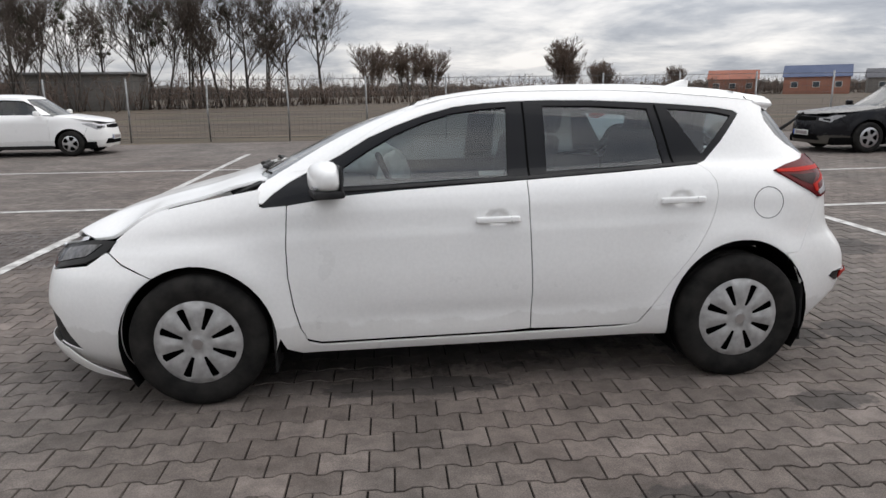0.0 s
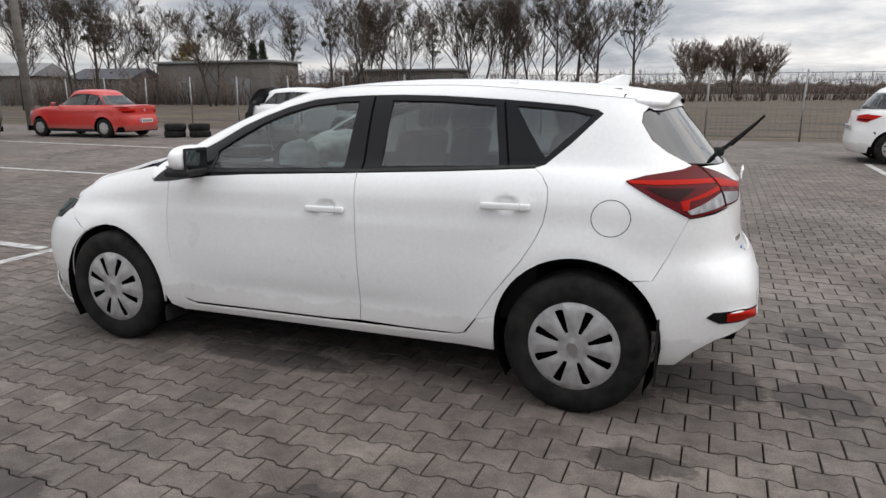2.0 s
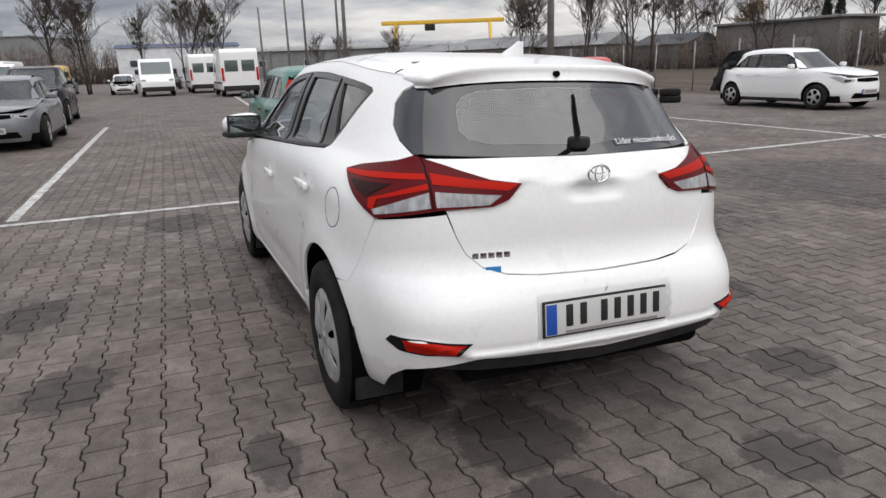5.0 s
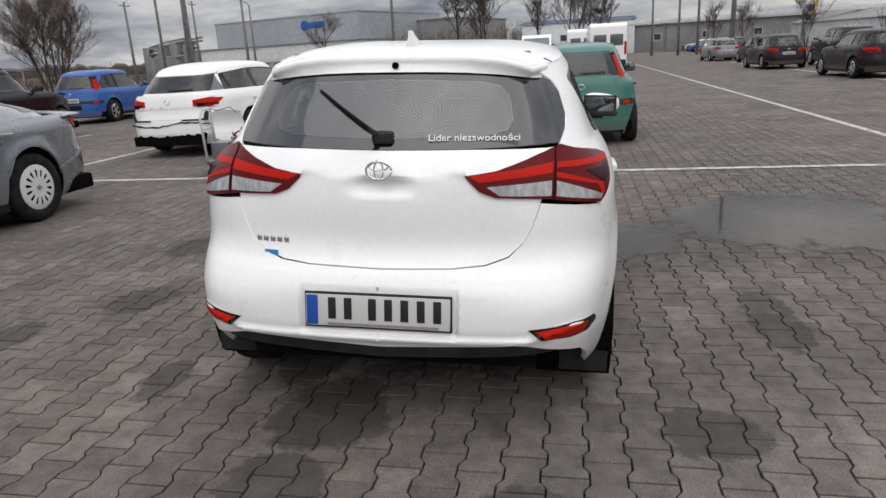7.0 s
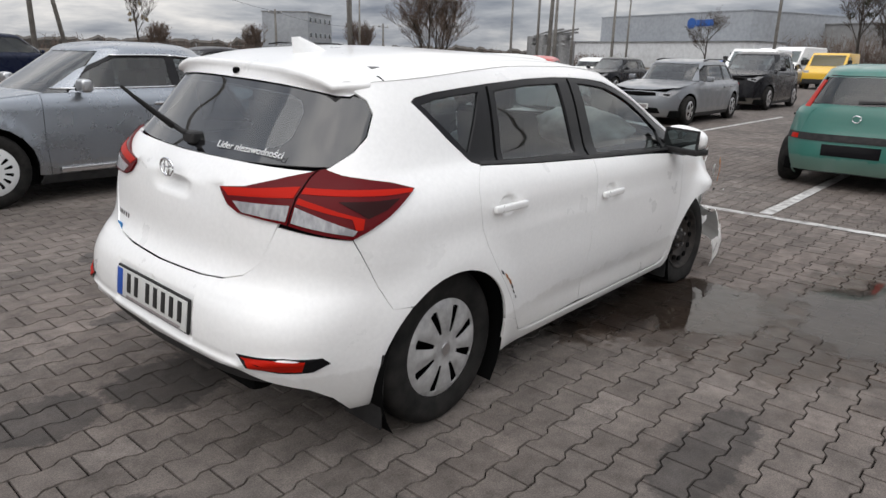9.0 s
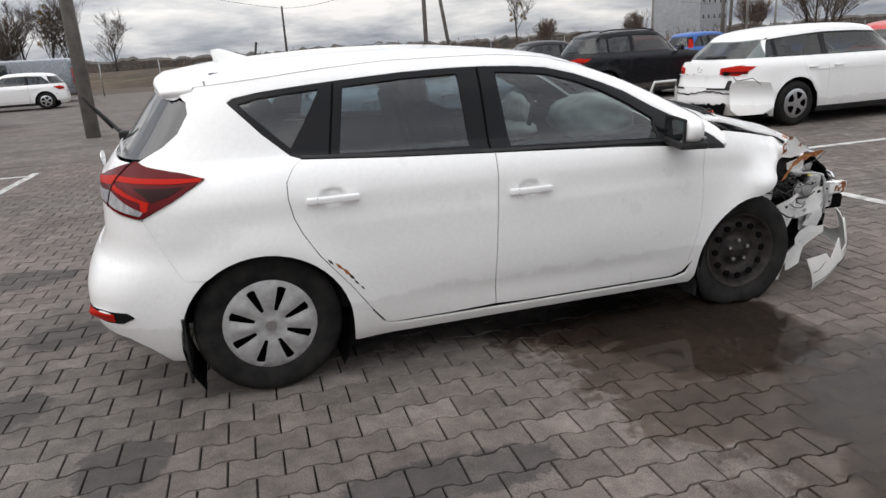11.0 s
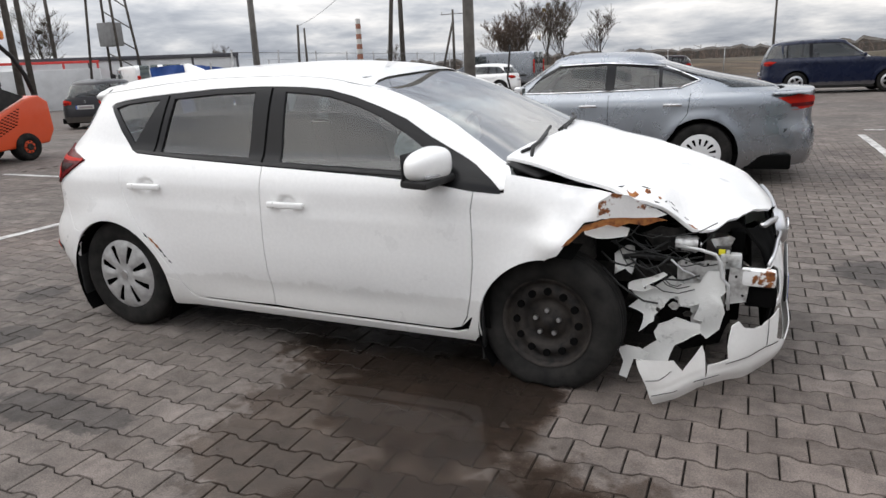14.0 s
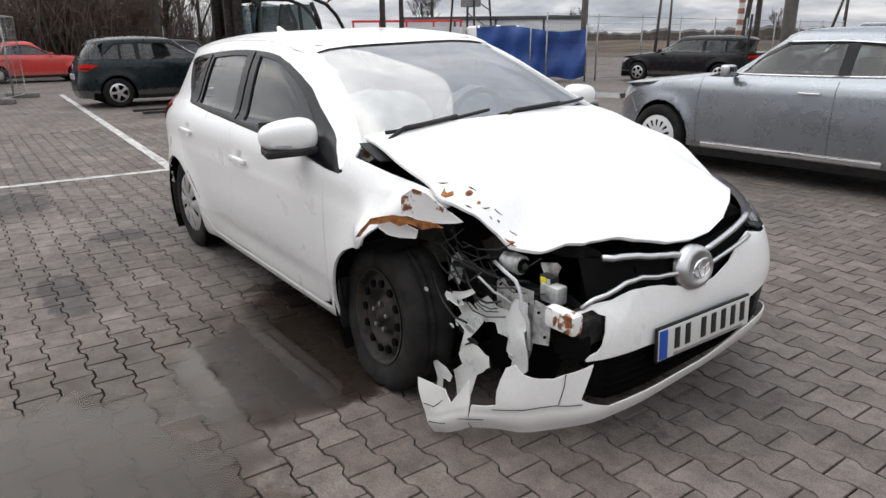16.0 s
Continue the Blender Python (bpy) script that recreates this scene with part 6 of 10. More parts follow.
# underbody, bulkheads and cabin floor close the shell; the void black carries its shade
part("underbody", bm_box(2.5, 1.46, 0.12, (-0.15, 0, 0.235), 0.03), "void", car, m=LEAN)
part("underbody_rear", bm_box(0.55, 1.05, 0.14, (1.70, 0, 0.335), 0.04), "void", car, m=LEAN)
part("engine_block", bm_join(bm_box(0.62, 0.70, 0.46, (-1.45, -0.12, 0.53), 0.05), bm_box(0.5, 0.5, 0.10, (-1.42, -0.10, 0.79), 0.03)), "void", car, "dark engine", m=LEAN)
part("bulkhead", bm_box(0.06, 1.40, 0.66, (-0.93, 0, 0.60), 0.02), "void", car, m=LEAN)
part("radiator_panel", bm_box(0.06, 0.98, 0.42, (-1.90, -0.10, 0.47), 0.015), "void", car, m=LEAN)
part("boot_floor", bm_box(1.0, 1.24, 0.05, (1.45, 0, 0.60), 0.015), "fabric", car, m=LEAN)
part("boot_wall", bm_box(0.04, 0.96, 0.32, (1.83, 0, 0.78), 0.01), "dash", car, m=LEAN)
for sgn in (-1, 1):
    part("door_lining", bm_box(1.95, 0.05, 0.68, (0.14, sgn * 0.715, 0.665), 0.02), "dash", car, m=LEAN)
    part("side_lining", bm_box(0.45, 0.05, 0.30, (1.32, sgn * 0.64, 0.85), 0.02), "dash", car, m=LEAN)
part("headlining", bm_box(1.60, 0.98, 0.02, (0.62, 0, 1.365), 0.008), "shed_roof", car, m=LEAN)

# dashboard, wheel, seats, airbags
dash = part("dashboard", bm_join(bm_box(0.42, 1.40, 0.22, (-0.66, 0, 0.86), 0.07, seg=3), bm_box(0.30, 0.30, 0.42, (-0.42, 0, 0.62), 0.05)), "dash", car, m=LEAN)
ring = [(0.0, 0.185 * math.cos(t), 0.185 * math.sin(t)) for t in np.linspace(0, 2 * math.pi, 33)]
sw = tube("steering_wheel", ring, 0.016, "dash", car, "black steering wheel", m=LEAN @ Matrix.Translation((-0.36, -0.36, 0.93)) @ Matrix.Rotation(radians(-24), 4, "Y"))


def bag(name, at, size, seed, label):
    bm = bmesh.new()
    bmesh.ops.create_icosphere(bm, subdivisions=4, radius=1.0)
    for v in bm.verts:
        c = v.co.copy()
        k = 1 + 0.16 * noise.noise(c * 1.9 + Vector((seed, 0, 0))) + 0.07 * noise.noise(c * 5 + Vector((0, seed, 0))) - 0.05 * abs(noise.noise(c * 9 + Vector((0, 0, seed))))
        v.co = Vector((c.x * size[0], c.y * size[1], c.z * size[2])) * k
    return part(name, bm, "airbag", car, label, m=LEAN @ Matrix.Translation(at), angle=80)


bag("airbag", (-0.36, -0.36, 0.985), (0.09, 0.17, 0.13), 3.0, "limp white driver airbag")
bag("airbag", (-0.48, 0.34, 1.03), (0.20, 0.30, 0.13), 8.0, "limp white passenger airbag")
bag("airbag", (-0.30, -0.30, 0.90), (0.16, 0.2, 0.06), 5.0, "limp white knee airbag")


def seat(x, y, wide=0.48, front=True):
    base = LEAN @ Matrix.Translation((x, y, 0.30))
    st = part("seat_cushion", bm_box(0.50, wide, 0.20, (0, 0, 0.22), 0.07, seg=3), "fabric", car, "black cloth seat", m=base)
    bk = bm_box(0.13, wide, 0.62, (0, 0, 0.31), 0.055, seg=3)
    for v in bk.verts:
        v.co.x += 0.22 * v.co.z - 0.02 * math.cos(v.co.y / wide * 3)
        v.co.y *= 1 - 0.22 * max(0, v.co.z - 0.3)
    part("backrest", bk, "fabric", st, m=Matrix.Translation((0.24, 0, 0.26)))
    for hy in ((0,) if front else (-wide * 0.31, 0, wide * 0.31)):
        hr = bm_box(0.09, 0.25 if front else 0.22, 0.17, (0, 0, 0), 0.045, seg=3)
        part("headrest", hr, "fabric", st, m=Matrix.Translation((0.42, hy, 0.97 if front else 0.93)) @ Matrix.Rotation(radians(10), 4, "Y"))
    return st


seat(0.05, -0.36), seat(0.08, 0.36), seat(0.82, 0, 1.22, False)
part("rear_view_mirror", bm_box(0.03, 0.22, 0.06, (0, 0, 0), 0.014), "dash", car, m=LEAN @ Matrix.Translation((-0.24, 0, 1.31)))
part("paper_sheet", bm_box(0.12, 0.002, 0.045, (0.10, -0.742, 1.002)), "paper", car, "printed sheet behind the window", m=LEAN @ Matrix.Translation((0, 0.03, 0)))

# wheels stand on the ground; the front right one is flat on bare steel
wheel(car, (-1.30, -0.745, 0.314), -1)
wheel(car, (1.305, -0.752, 0.314), -1)
wheel(car, (1.30, 0.735, 0.314), 1)
wheel(car, (-1.165, 0.725, 0.282), 1, "steel", flat=0.036, tilt=Matrix.Rotation(radians(-4), 4, "Z") @ Matrix.Rotation(radians(3), 4, "X"))

# wreckage in the open corner: brackets, torn skin and the crushed inner structure
for nm, lp, pl, mt, lb, amp in (
        ("lamp_bracket", [(-1.67, 0.588), (-1.708, 0.61), (-1.731, 0.584), (-1.79, 0.61), (-1.862, 0.61), (-1.859, 0.50), (-1.853, 0.387), (-1.824, 0.314), (-1.773, 0.304), (-1.737, 0.319), (-1.731, 0.389), (-1.684, 0.388)], yplane(0.60), "bracket", "pale headlamp bracket, bent", 0.006),
        ("torn_liner", [(-1.588, 0.49), (-1.66, 0.533), (-1.70, 0.497), (-1.776, 0.509), (-1.80, 0.564), (-1.863, 0.567), (-1.872, 0.494), (-1.852, 0.47), (-1.872, 0.386), (-1.855, 0.306), (-1.788, 0.265), (-1.766, 0.299), (-1.784, 0.352), (-1.744, 0.361), (-1.758, 0.421), (-1.69, 0.392), (-1.678, 0.426), (-1.628, 0.421)], yplane(0.625), "torn", "torn white plastic liner", 0.020),
        ("torn_liner", [(-1.50, 0.447), (-1.53, 0.46), (-1.57, 0.494), (-1.637, 0.473), (-1.648, 0.44), (-1.63, 0.403), (-1.60, 0.36), (-1.595, 0.33), (-1.525, 0.291), (-1.54, 0.355), (-1.484, 0.37), (-1.532, 0.413)], yplane(0.662), "torn", "crumpled white plastic", 0.030),
        ("torn_liner", [(-1.61, 0.353), (-1.684, 0.398), (-1.74, 0.372), (-1.775, 0.378), (-1.783, 0.337), (-1.72, 0.28), (-1.685, 0.254), (-1.656, 0.156), (-1.571, 0.134), (-1.556, 0.213), (-1.618, 0.271), (-1.595, 0.308)], yplane(0.722), "torn", "torn white plastic flap", 0.020),
        ("bracket_hole", [(-1.771, 0.377), (-1.825, 0.383), (-1.818, 0.361), (-1.776, 0.355)], yplane(0.612), "void", "", 0.0),
        ("crash_can_plate", [(-1.875, 0.585), (-1.956, 0.578), (-1.944, 0.444), (-1.866, 0.424)], yplane(0.61), "bracket", "pale plate of the crash box", 0.004),
        ("torn_wing_liner", [(-1.403, 0.614), (-1.454, 0.654), (-1.483, 0.647), (-1.501, 0.60), (-1.492, 0.537), (-1.455, 0.555), (-1.414, 0.515)], yplane(0.62), "bracket", "torn pale rag of liner", 0.022),
        ("upper_bracket", [(-1.794, 0.672), (-1.868, 0.687), (-1.887, 0.677), (-1.871, 0.64), (-1.811, 0.633)], yplane(0.50), "bracket", "bent bracket", 0.006),
        ("shredded_liner", [(-1.493, 0.501), (-1.566, 0.536), (-1.626, 0.569), (-1.646, 0.553), (-1.58, 0.505), (-1.601, 0.491), (-1.56, 0.471), (-1.496, 0.472)], yplane(0.68), "torn", "shredded pale plastic", 0.018),
        ("liner_strip", [(-1.45, 0.235), (-1.49, 0.255), (-1.545, 0.245), (-1.585, 0.215), (-1.565, 0.18), (-1.52, 0.19), (-1.505, 0.09), (-1.465, 0.10), (-1.475, 0.17)], yplane(0.745), "torn", "torn white plastic strip", 0.012),
        ("dark_liner", [(-1.62, 0.40), (-1.70, 0.44), (-1.84, 0.42), (-1.90, 0.33), (-1.86, 0.20), (-1.70, 0.17), (-1.60, 0.24)], yplane(0.555, 0.3), "void", "black liner behind the torn skin", 0.010),
        ("broken_plastic", [(-1.84, 0.44), (-1.90, 0.47), (-1.98, 0.43), (-1.98, 0.53), (-1.90, 0.58), (-1.84, 0.54)], yplane(0.46), "grime", "broken black plastic", 0.02),
        ("broken_plastic", [(-1.50, 0.68), (-1.60, 0.73), (-1.68, 0.72), (-1.70, 0.66), (-1.58, 0.62)], yplane(0.54), "grime", "broken black plastic", 0.03),
        ("slam_panel", [(-1.62, 0.70), (-1.75, 0.725), (-1.90, 0.70), (-1.95, 0.66), (-1.85, 0.655), (-1.72, 0.665)], yplane(0.40, 0.3), "grime", "", 0.015)):
    scrap(nm, lp, pl, mt, lb, amp, len(nm) * 1.3 + abs(lp[0][0]) * 7, 0.012)
for (x, z) in ((-1.705, 0.592), (-1.79, 0.592), (-1.845, 0.56), (-1.815, 0.335), (-1.90, 0.55), (-1.93, 0.47), (-1.76, 0.45)):
    part("bolt_hole", bm_cyl(0.005, 0.006, (x, 0.612 if x > -1.87 else 0.617, z), "Y", 10), "void", car, m=LEAN)
lamp_socket = part("lamp_socket", bm_cyl(0.036, 0.09, (-1.70, 0.545, 0.655), "X", 20, bevel=0.005), "bracket", car, "exposed lamp socket", m=LEAN)
part("socket_mouth", bm_cyl(0.026, 0.012, (-1.748, 0.545, 0.655), "X", 18), "void", lamp_socket)
part("socket_pin", bm_cyl(0.011, 0.03, (-1.745, 0.545, 0.655), "X", 12), "satin", lamp_socket)
relay = part("relay_box", bm_box(0.085, 0.05, 0.065, (-1.877, 0.525, 0.588), 0.010), "bracket", car, "grey plastic box", m=LEAN)
label_box = part("fuse_holder", bm_box(0.06, 0.04, 0.035, (-1.845, 0.515, 0.625), 0.006), "grime", car, m=LEAN)
part("yellow_label", bm_box(0.026, 0.004, 0.024, (-1.84, 0.537, 0.626), 0.001), "hivis", label_box)
part("white_label", bm_box(0.014, 0.004, 0.022, (-1.864, 0.537, 0.626), 0.001), "plate", label_box)
# end of the crash beam: a folded box section, rusty at its cut
beam = part("crash_beam", bm_box(0.09, 0.62, 0.10, (-2.005, 0.27, 0.505), 0.012), "grime", car, "black crash beam behind the bumper", m=LEAN)
part("beam_end", bm_box(0.13, 0.05, 0.07, (-1.985, 0.588, 0.545), 0.012), "rusty", beam, "rusty end of the crash beam")
part("beam_block", bm_box(0.12, 0.06, 0.085, (-2.0, 0.56, 0.455), 0.014), "void", beam)
part("side_member", bm_box(0.50, 0.07, 0.11, (-1.52, 0.48, 0.50), 0.015), "grime", car, "dirty side member", m=LEAN)
part("washer_tank", bm_box(0.20, 0.10, 0.20, (-1.66, 0.50, 0.40), 0.04, seg=3), "void", car, m=LEAN)
part("inner_wing", bm_box(0.50, 0.03, 0.26, (-1.36, 0.50, 0.66), 0.01), "void", car, "dirty inner wing", m=LEAN)
part("strut_tower", bm_cyl(0.10, 0.34, (-1.22, 0.53, 0.72), "Z", 20, 0.085, bevel=0.01), "grime", car, m=LEAN)
tube("coolant_pipe", [(-1.66, 0.60, 0.66), (-1.757, 0.64, 0.662), (-1.818, 0.645, 0.646), (-1.841, 0.645, 0.61), (-1.845, 0.645, 0.552), (-1.873, 0.64, 0.517), (-1.879, 0.635, 0.41)], 0.007, "cable_grey", car, "thin pale pipe", m=LEAN)
tube("washer_hose", [(-1.45, 0.62, 0.60), (-1.52, 0.62, 0.615), (-1.58, 0.60, 0.60), (-1.63, 0.58, 0.60)], 0.013, "cable", car, "black corrugated hose", m=LEAN)
rng = random.Random(5)
for k in range(22):
    a = Vector((-1.36 - rng.random() * 0.30, 0.58 + rng.random() * 0.10, 0.56 + rng.random() * 0.20))
    b = a + Vector((-0.08 - rng.random() * 0.20, rng.uniform(-0.14, 0.04), rng.uniform(-0.14, 0.08)))
    mid = (a + b) / 2 + Vector((0, rng.uniform(0, 0.03), -rng.random() * 0.06))
    q1, q2 = a.lerp(mid, 0.6) + Vector((0, 0, -0.01)), mid.lerp(b, 0.5) + Vector((0, 0.01, -0.01))
    tube("loose_wire", [a, q1, mid, q2, b], rng.choice((0.0022, 0.003, 0.0042)), rng.choice(("cable", "cable", "cable", "cable", "cable_grey")), car, m=LEAN)
for k in range(16):
    c = (-1.54 - rng.random() * 0.20, 0.58 + rng.random() * 0.06, 0.42 + rng.random() * 0.24)
    q = 0.008 + rng.random() * 0.014
    lp = [(c[0] + q * (0.6 + 0.7 * rng.random()) * math.cos(t), c[2] + q * (0.6 + 0.9 * rng.random()) * math.sin(t)) for t in np.linspace(0, 6.28, 7)[:-1]]
    scrap("debris", lp, yplane(c[1], rng.uniform(-0.6, 0.6), rng.uniform(-0.5, 0.5)), rng.choice(("torn", "grime", "grime", "bracket", "rust")), "", 0.012, k * 0.9, 0.015)
# hinge corner left bare below the mirror on the right
scrap("bare_hinge_corner", [(-0.80, 0.93), (-0.84, 0.96), (-0.90, 1.02), (-0.96, 1.0), (-0.99, 0.95), (-0.93, 0.905), (-0.86, 0.90)], yplane(0.800, 0.15, -0.25), "rusty", "chipped corner by the hinge", 0.006, 7.7)


# ---- other cars ----
def make_car(label, m, paint_mat, L=4.3, W=0.88, H=1.46, wb=2.6, fo=0.88, hood=0.72, belt=0.92, cowl=None, roof0=None, roof1=None, tail="hatch", xg0=None, wheel_r=0.315, style="plain", lamp=None,
             sill="plastic", bumper=None, glass="glass_dark", nf=3.4, nr=4.5, drop=0.05, plate=True, group="parked cars", plastic_trim=False, category="car", res=2.4, grille=True, handles=True, rails=False, headlamp=None, doors=4, missing=(), chrome=False, xb=None):
    """A parked car: nose towards -x, standing on z = 0, its origin midway between the axles."""
    top = thing("car", label, category, m, group)
    xf, xr = -wb / 2 - fo, L - wb / 2 - fo
    af, ar = -wb / 2, wb / 2
    cowl = cowl if cowl is not None else af + 0.42
    roof0 = roof0 if roof0 is not None else cowl + 0.78
    roof1 = roof1 if roof1 is not None else xr - 0.35
    xg0 = xg0 if xg0 is not None else (xr - 0.10 if tail != "sedan" else xr - 0.52)
    ht, zt = H, H - 0.095
    wref = curve([(0.12, W - 0.09), (0.22, W - 0.035), (0.4, W - 0.008), (0.6, W), (belt - 0.14, W - 0.008), (belt - 0.05, W - 0.03), (belt, W - 0.07), (belt + 0.05, W - 0.105), ((belt + zt) / 2, W - 0.175), (zt, W - 0.265), (zt + 0.1, W - 0.36)])
    hz = curve([(xf - 0.1, hood - 0.12), (xf + 0.02, hood), (xf + 0.25, hood + 0.10 * (belt - hood) / 0.2), ((xf + cowl) / 2, hood + (belt - hood) * 0.78), (cowl + 0.1, belt + 0.045)])

    def w(x, z):
        x, z = np.asarray(x, float), np.asarray(z, float)
        shift = (np.minimum(hz(x), belt) - belt) * sstep(z, 0.5, 0.85) * (x < cowl) * (z < belt + 0.06)
        v = wref(z - shift)
        for cx in (af, ar):
            d = np.sqrt((x - cx) ** 2 + (z - wheel_r) ** 2)
            v = v + 0.02 * np.exp(-(((d - wheel_r - 0.05) / 0.08) ** 2)) * (z < 0.8)
        return v

    const = lambda v: (lambda z: np.asarray(z, float) * 0 + v)
    lx_f = curve([(0.1, xf + 0.10), (0.22, xf + 0.02), (0.4, xf), (0.55, xf + 0.01), (hood, xf + 0.06), (belt + 0.1, xf + 0.20)])
    lx_r = curve([(0.1, xr - 0.12), (0.25, xr - 0.04), (0.4, xr), (0.55, xr - 0.01), (0.7, xr - 0.045), (belt, xr - 0.09 if tail not in ("sedan", "lift") else xr - 0.03), (belt + 0.1, xr - 0.14)])
    tx_f = curve([(belt - 0.1, cowl - 0.14), (belt, cowl), (zt, roof0), (zt + 0.12, roof0 + 0.25)])
    tx_r = curve([(belt - 0.1, xg0 + 0.05), (belt, xg0), (belt + 0.10, xg0 - 0.14 * (xg0 - roof1)), (zt, roof1), (zt + 0.12, roof1 - 0.2)])
    pk = (roof0 * 0.6 + roof1 * 0.4)

    def bend(p):
        q = np.array(p, float)
        k = sstep(q[..., 2], belt, zt)
        d = np.where(q[..., 0] > pk, drop * ((q[..., 0] - pk) / max(0.4, roof1 - pk)) ** 2, drop * 0.5 * ((q[..., 0] - pk) / max(0.4, pk - roof0)) ** 2)
        q[..., 2] -= np.clip(d, 0, 0.2) * k
        return q

    low = Shell(w, lx_f, lx_r, const(nf), const(nr))
    cab = Shell(w, tx_f, tx_r, const(2.8), const(3.6), bend)
    body = paint_mat
    bmat = bumper or body
    az = wheel_r + 0.0
    ra = wheel_r + 0.055

    def arch(cx, a0, a1):
        return arc(cx, az, ra, a0, a1, 9)

    if xb is None:
        xb = 0.5 * (roof0 + xg0) - 0.12 if doors == 4 else 0.3
    boot = tail in ("sedan", "lift")
    xd0, xd2 = af + ra + 0.10, min(ar - ra * 0.45, xg0 - 0.3)
    zb = 0.26
    bz = belt + 0.005

    def P(shell, name, loops, mat, lab="", d=0.0, thick=0.012, gap=0.0025, mirror=False, parent=None, r=res):
        ob = shell.panel(name, loops, mat, parent or top, lab, d, thick, gap, mirror, r)
        return ob

    def flank(mirror):
        ft = [(x, float(hz(x)) - 0.035) for x in np.linspace(cowl - 0.02, xf + 0.42, 5)]
        P(low, "front_wing", [S((xd0, zb), (xd0 - 0.02, 0.6), (xd0, bz), *ft, (xf + 0.40, hood - 0.05), (af - ra * 0.86, az + ra * 0.5), *arch(af, 150, -10), (xd0 - 0.03, zb))], body, mirror=mirror)
        P(low, "front_door", [S((xd0, zb), (xb, zb), (xb, bz), (xd0, bz), (xd0 - 0.02, 0.6))], body, mirror=mirror)
        rear_edge = [(ar - ra * 0.93, az + ra * 0.36), (ar - ra * 0.62, az + ra * 0.80), (xd2 + 0.03, 0.78), (xd2 + 0.05, bz)]
        P(low, "rear_door" if doors == 4 else "side_panel", [S((xb, zb), (ar - ra - 0.02, zb), *rear_edge, (xb, bz))], body, mirror=mirror)
        P(low, "quarter_panel", [S(*rear_edge[::-1], *arch(ar, 127, 20), (xr - 0.34, 0.55), (xr - 0.34, 0.70), (xr - 0.36, bz))], body, mirror=mirror)
        P(low, "sill", [S((af + ra - 0.01, 0.175), (ar - ra + 0.01, 0.175), (ar - ra - 0.01, zb), (af + ra + 0.03, zb))], sill, d=0.004, mirror=mirror)
        sg = 1 if mirror else -1
        if plastic_trim:
            P(low, "side_moulding", [S((xd0 + 0.03, 0.52), (ar - ra - 0.06, 0.52), (ar - ra - 0.06, 0.575), (xd0 + 0.03, 0.575))], "plastic", d=0.012, mirror=mirror)
        else:
            P(low, "crease", [S((xd0 + 0.03, belt - 0.19), (xd2 - 0.05, belt - 0.17), (xd2 - 0.05, belt - 0.155), (xd0 + 0.03, belt - 0.172))], body, d=0.006, mirror=mirror)
        # cabin side with its openings
        wt, wb_ = float(w(0, zt)), float(w(0, belt + 0.02))
        outer = [("f", -0.88 * wb_, belt + 0.0), ("f", -0.84 * wt, zt), ("r", -0.82 * wt, zt), ("r", -0.86 * wb_, belt)] + S(*[(x, belt) for x in np.linspace(xg0 - 0.3, cowl + 0.3, 7)])
        zlo, zhi = belt + 0.03, zt - 0.035
        x0, x1 = cowl + 0.20, roof0 + 0.16
        r1 = roof1 - (0.42 if tail != "sedan" else 0.02) + (0.20 if tail in ("wagon", "suv") else 0)
        r0 = xg0 - (0.34 if tail != "sedan" else 0.20) + (0.10 if tail in ("wagon", "suv") else 0)
        dlo = [(x0, zlo), (xb, zlo + 0.01), (r0, zlo + 0.02), (r1, zhi - 0.02), (xb, zhi), (x1, zhi - 0.005), ((x0 + x1) / 2 - 0.02, (zlo + zhi) / 2 + 0.02)]
        if tail == "lift":
            dlo = [(x0, zlo), (xb, zlo + 0.01), (ar - 0.24, zlo + 0.03), (ar - 0.04, zlo + 0.12), (ar - 0.24, zhi - 0.10), (ar - 0.42, zhi - 0.035), (xb, zhi), (x1, zhi - 0.005), ((x0 + x1) / 2 - 0.02, (zlo + zhi) / 2 + 0.02)]
        P(cab, "roof_side", [outer, S(*dlo)], body, gap=0, mirror=mirror)
        f1 = [(x0 + 0.14, zlo + 0.015), (xb - 0.05, zlo + 0.02), (xb - 0.05, zhi - 0.02), (x1 + 0.03, zhi - 0.025), ((x0 + x1) / 2 + 0.03, (zlo + zhi) / 2 + 0.01)]
        xc = (r0 + r1) / 2 - 0.30 if tail != "sedan" else r0 - 0.32
        f2 = [(xb + 0.05, zlo + 0.02), (xc, zlo + 0.025), (xc - 0.02, zhi - 0.025), (xb + 0.05, zhi - 0.02)]
        f3 = [(xc + 0.05, zlo + 0.03), (r0 - 0.03, zlo + 0.035), (r1 - 0.03, zhi - 0.035), (xc + 0.03, zhi - 0.028)]
        if tail == "lift":
            xc = ar - 0.46
            f2 = [(xb + 0.05, zlo + 0.02), (xc, zlo + 0.03), (xc - 0.02, zhi - 0.05), (xb + 0.05, zhi - 0.02)]
            f3 = [(xc + 0.03, zlo + 0.04), (ar - 0.26, zlo + 0.045), (ar - 0.08, zlo + 0.12), (ar - 0.27, zhi - 0.11), (xc + 0.02, zhi - 0.06)]
        gl = [f1, f2, f3]
        P(cab, "window_frame", [S(*dlo)] + [S(*q) for q in gl], "gloss_black", d=-0.005, gap=0, mirror=mirror)
        for q in gl:
            P(cab, "side_window", [S(*q)], glass, d=-0.012, thick=0, gap=-0.004, mirror=mirror).visible_shadow = False
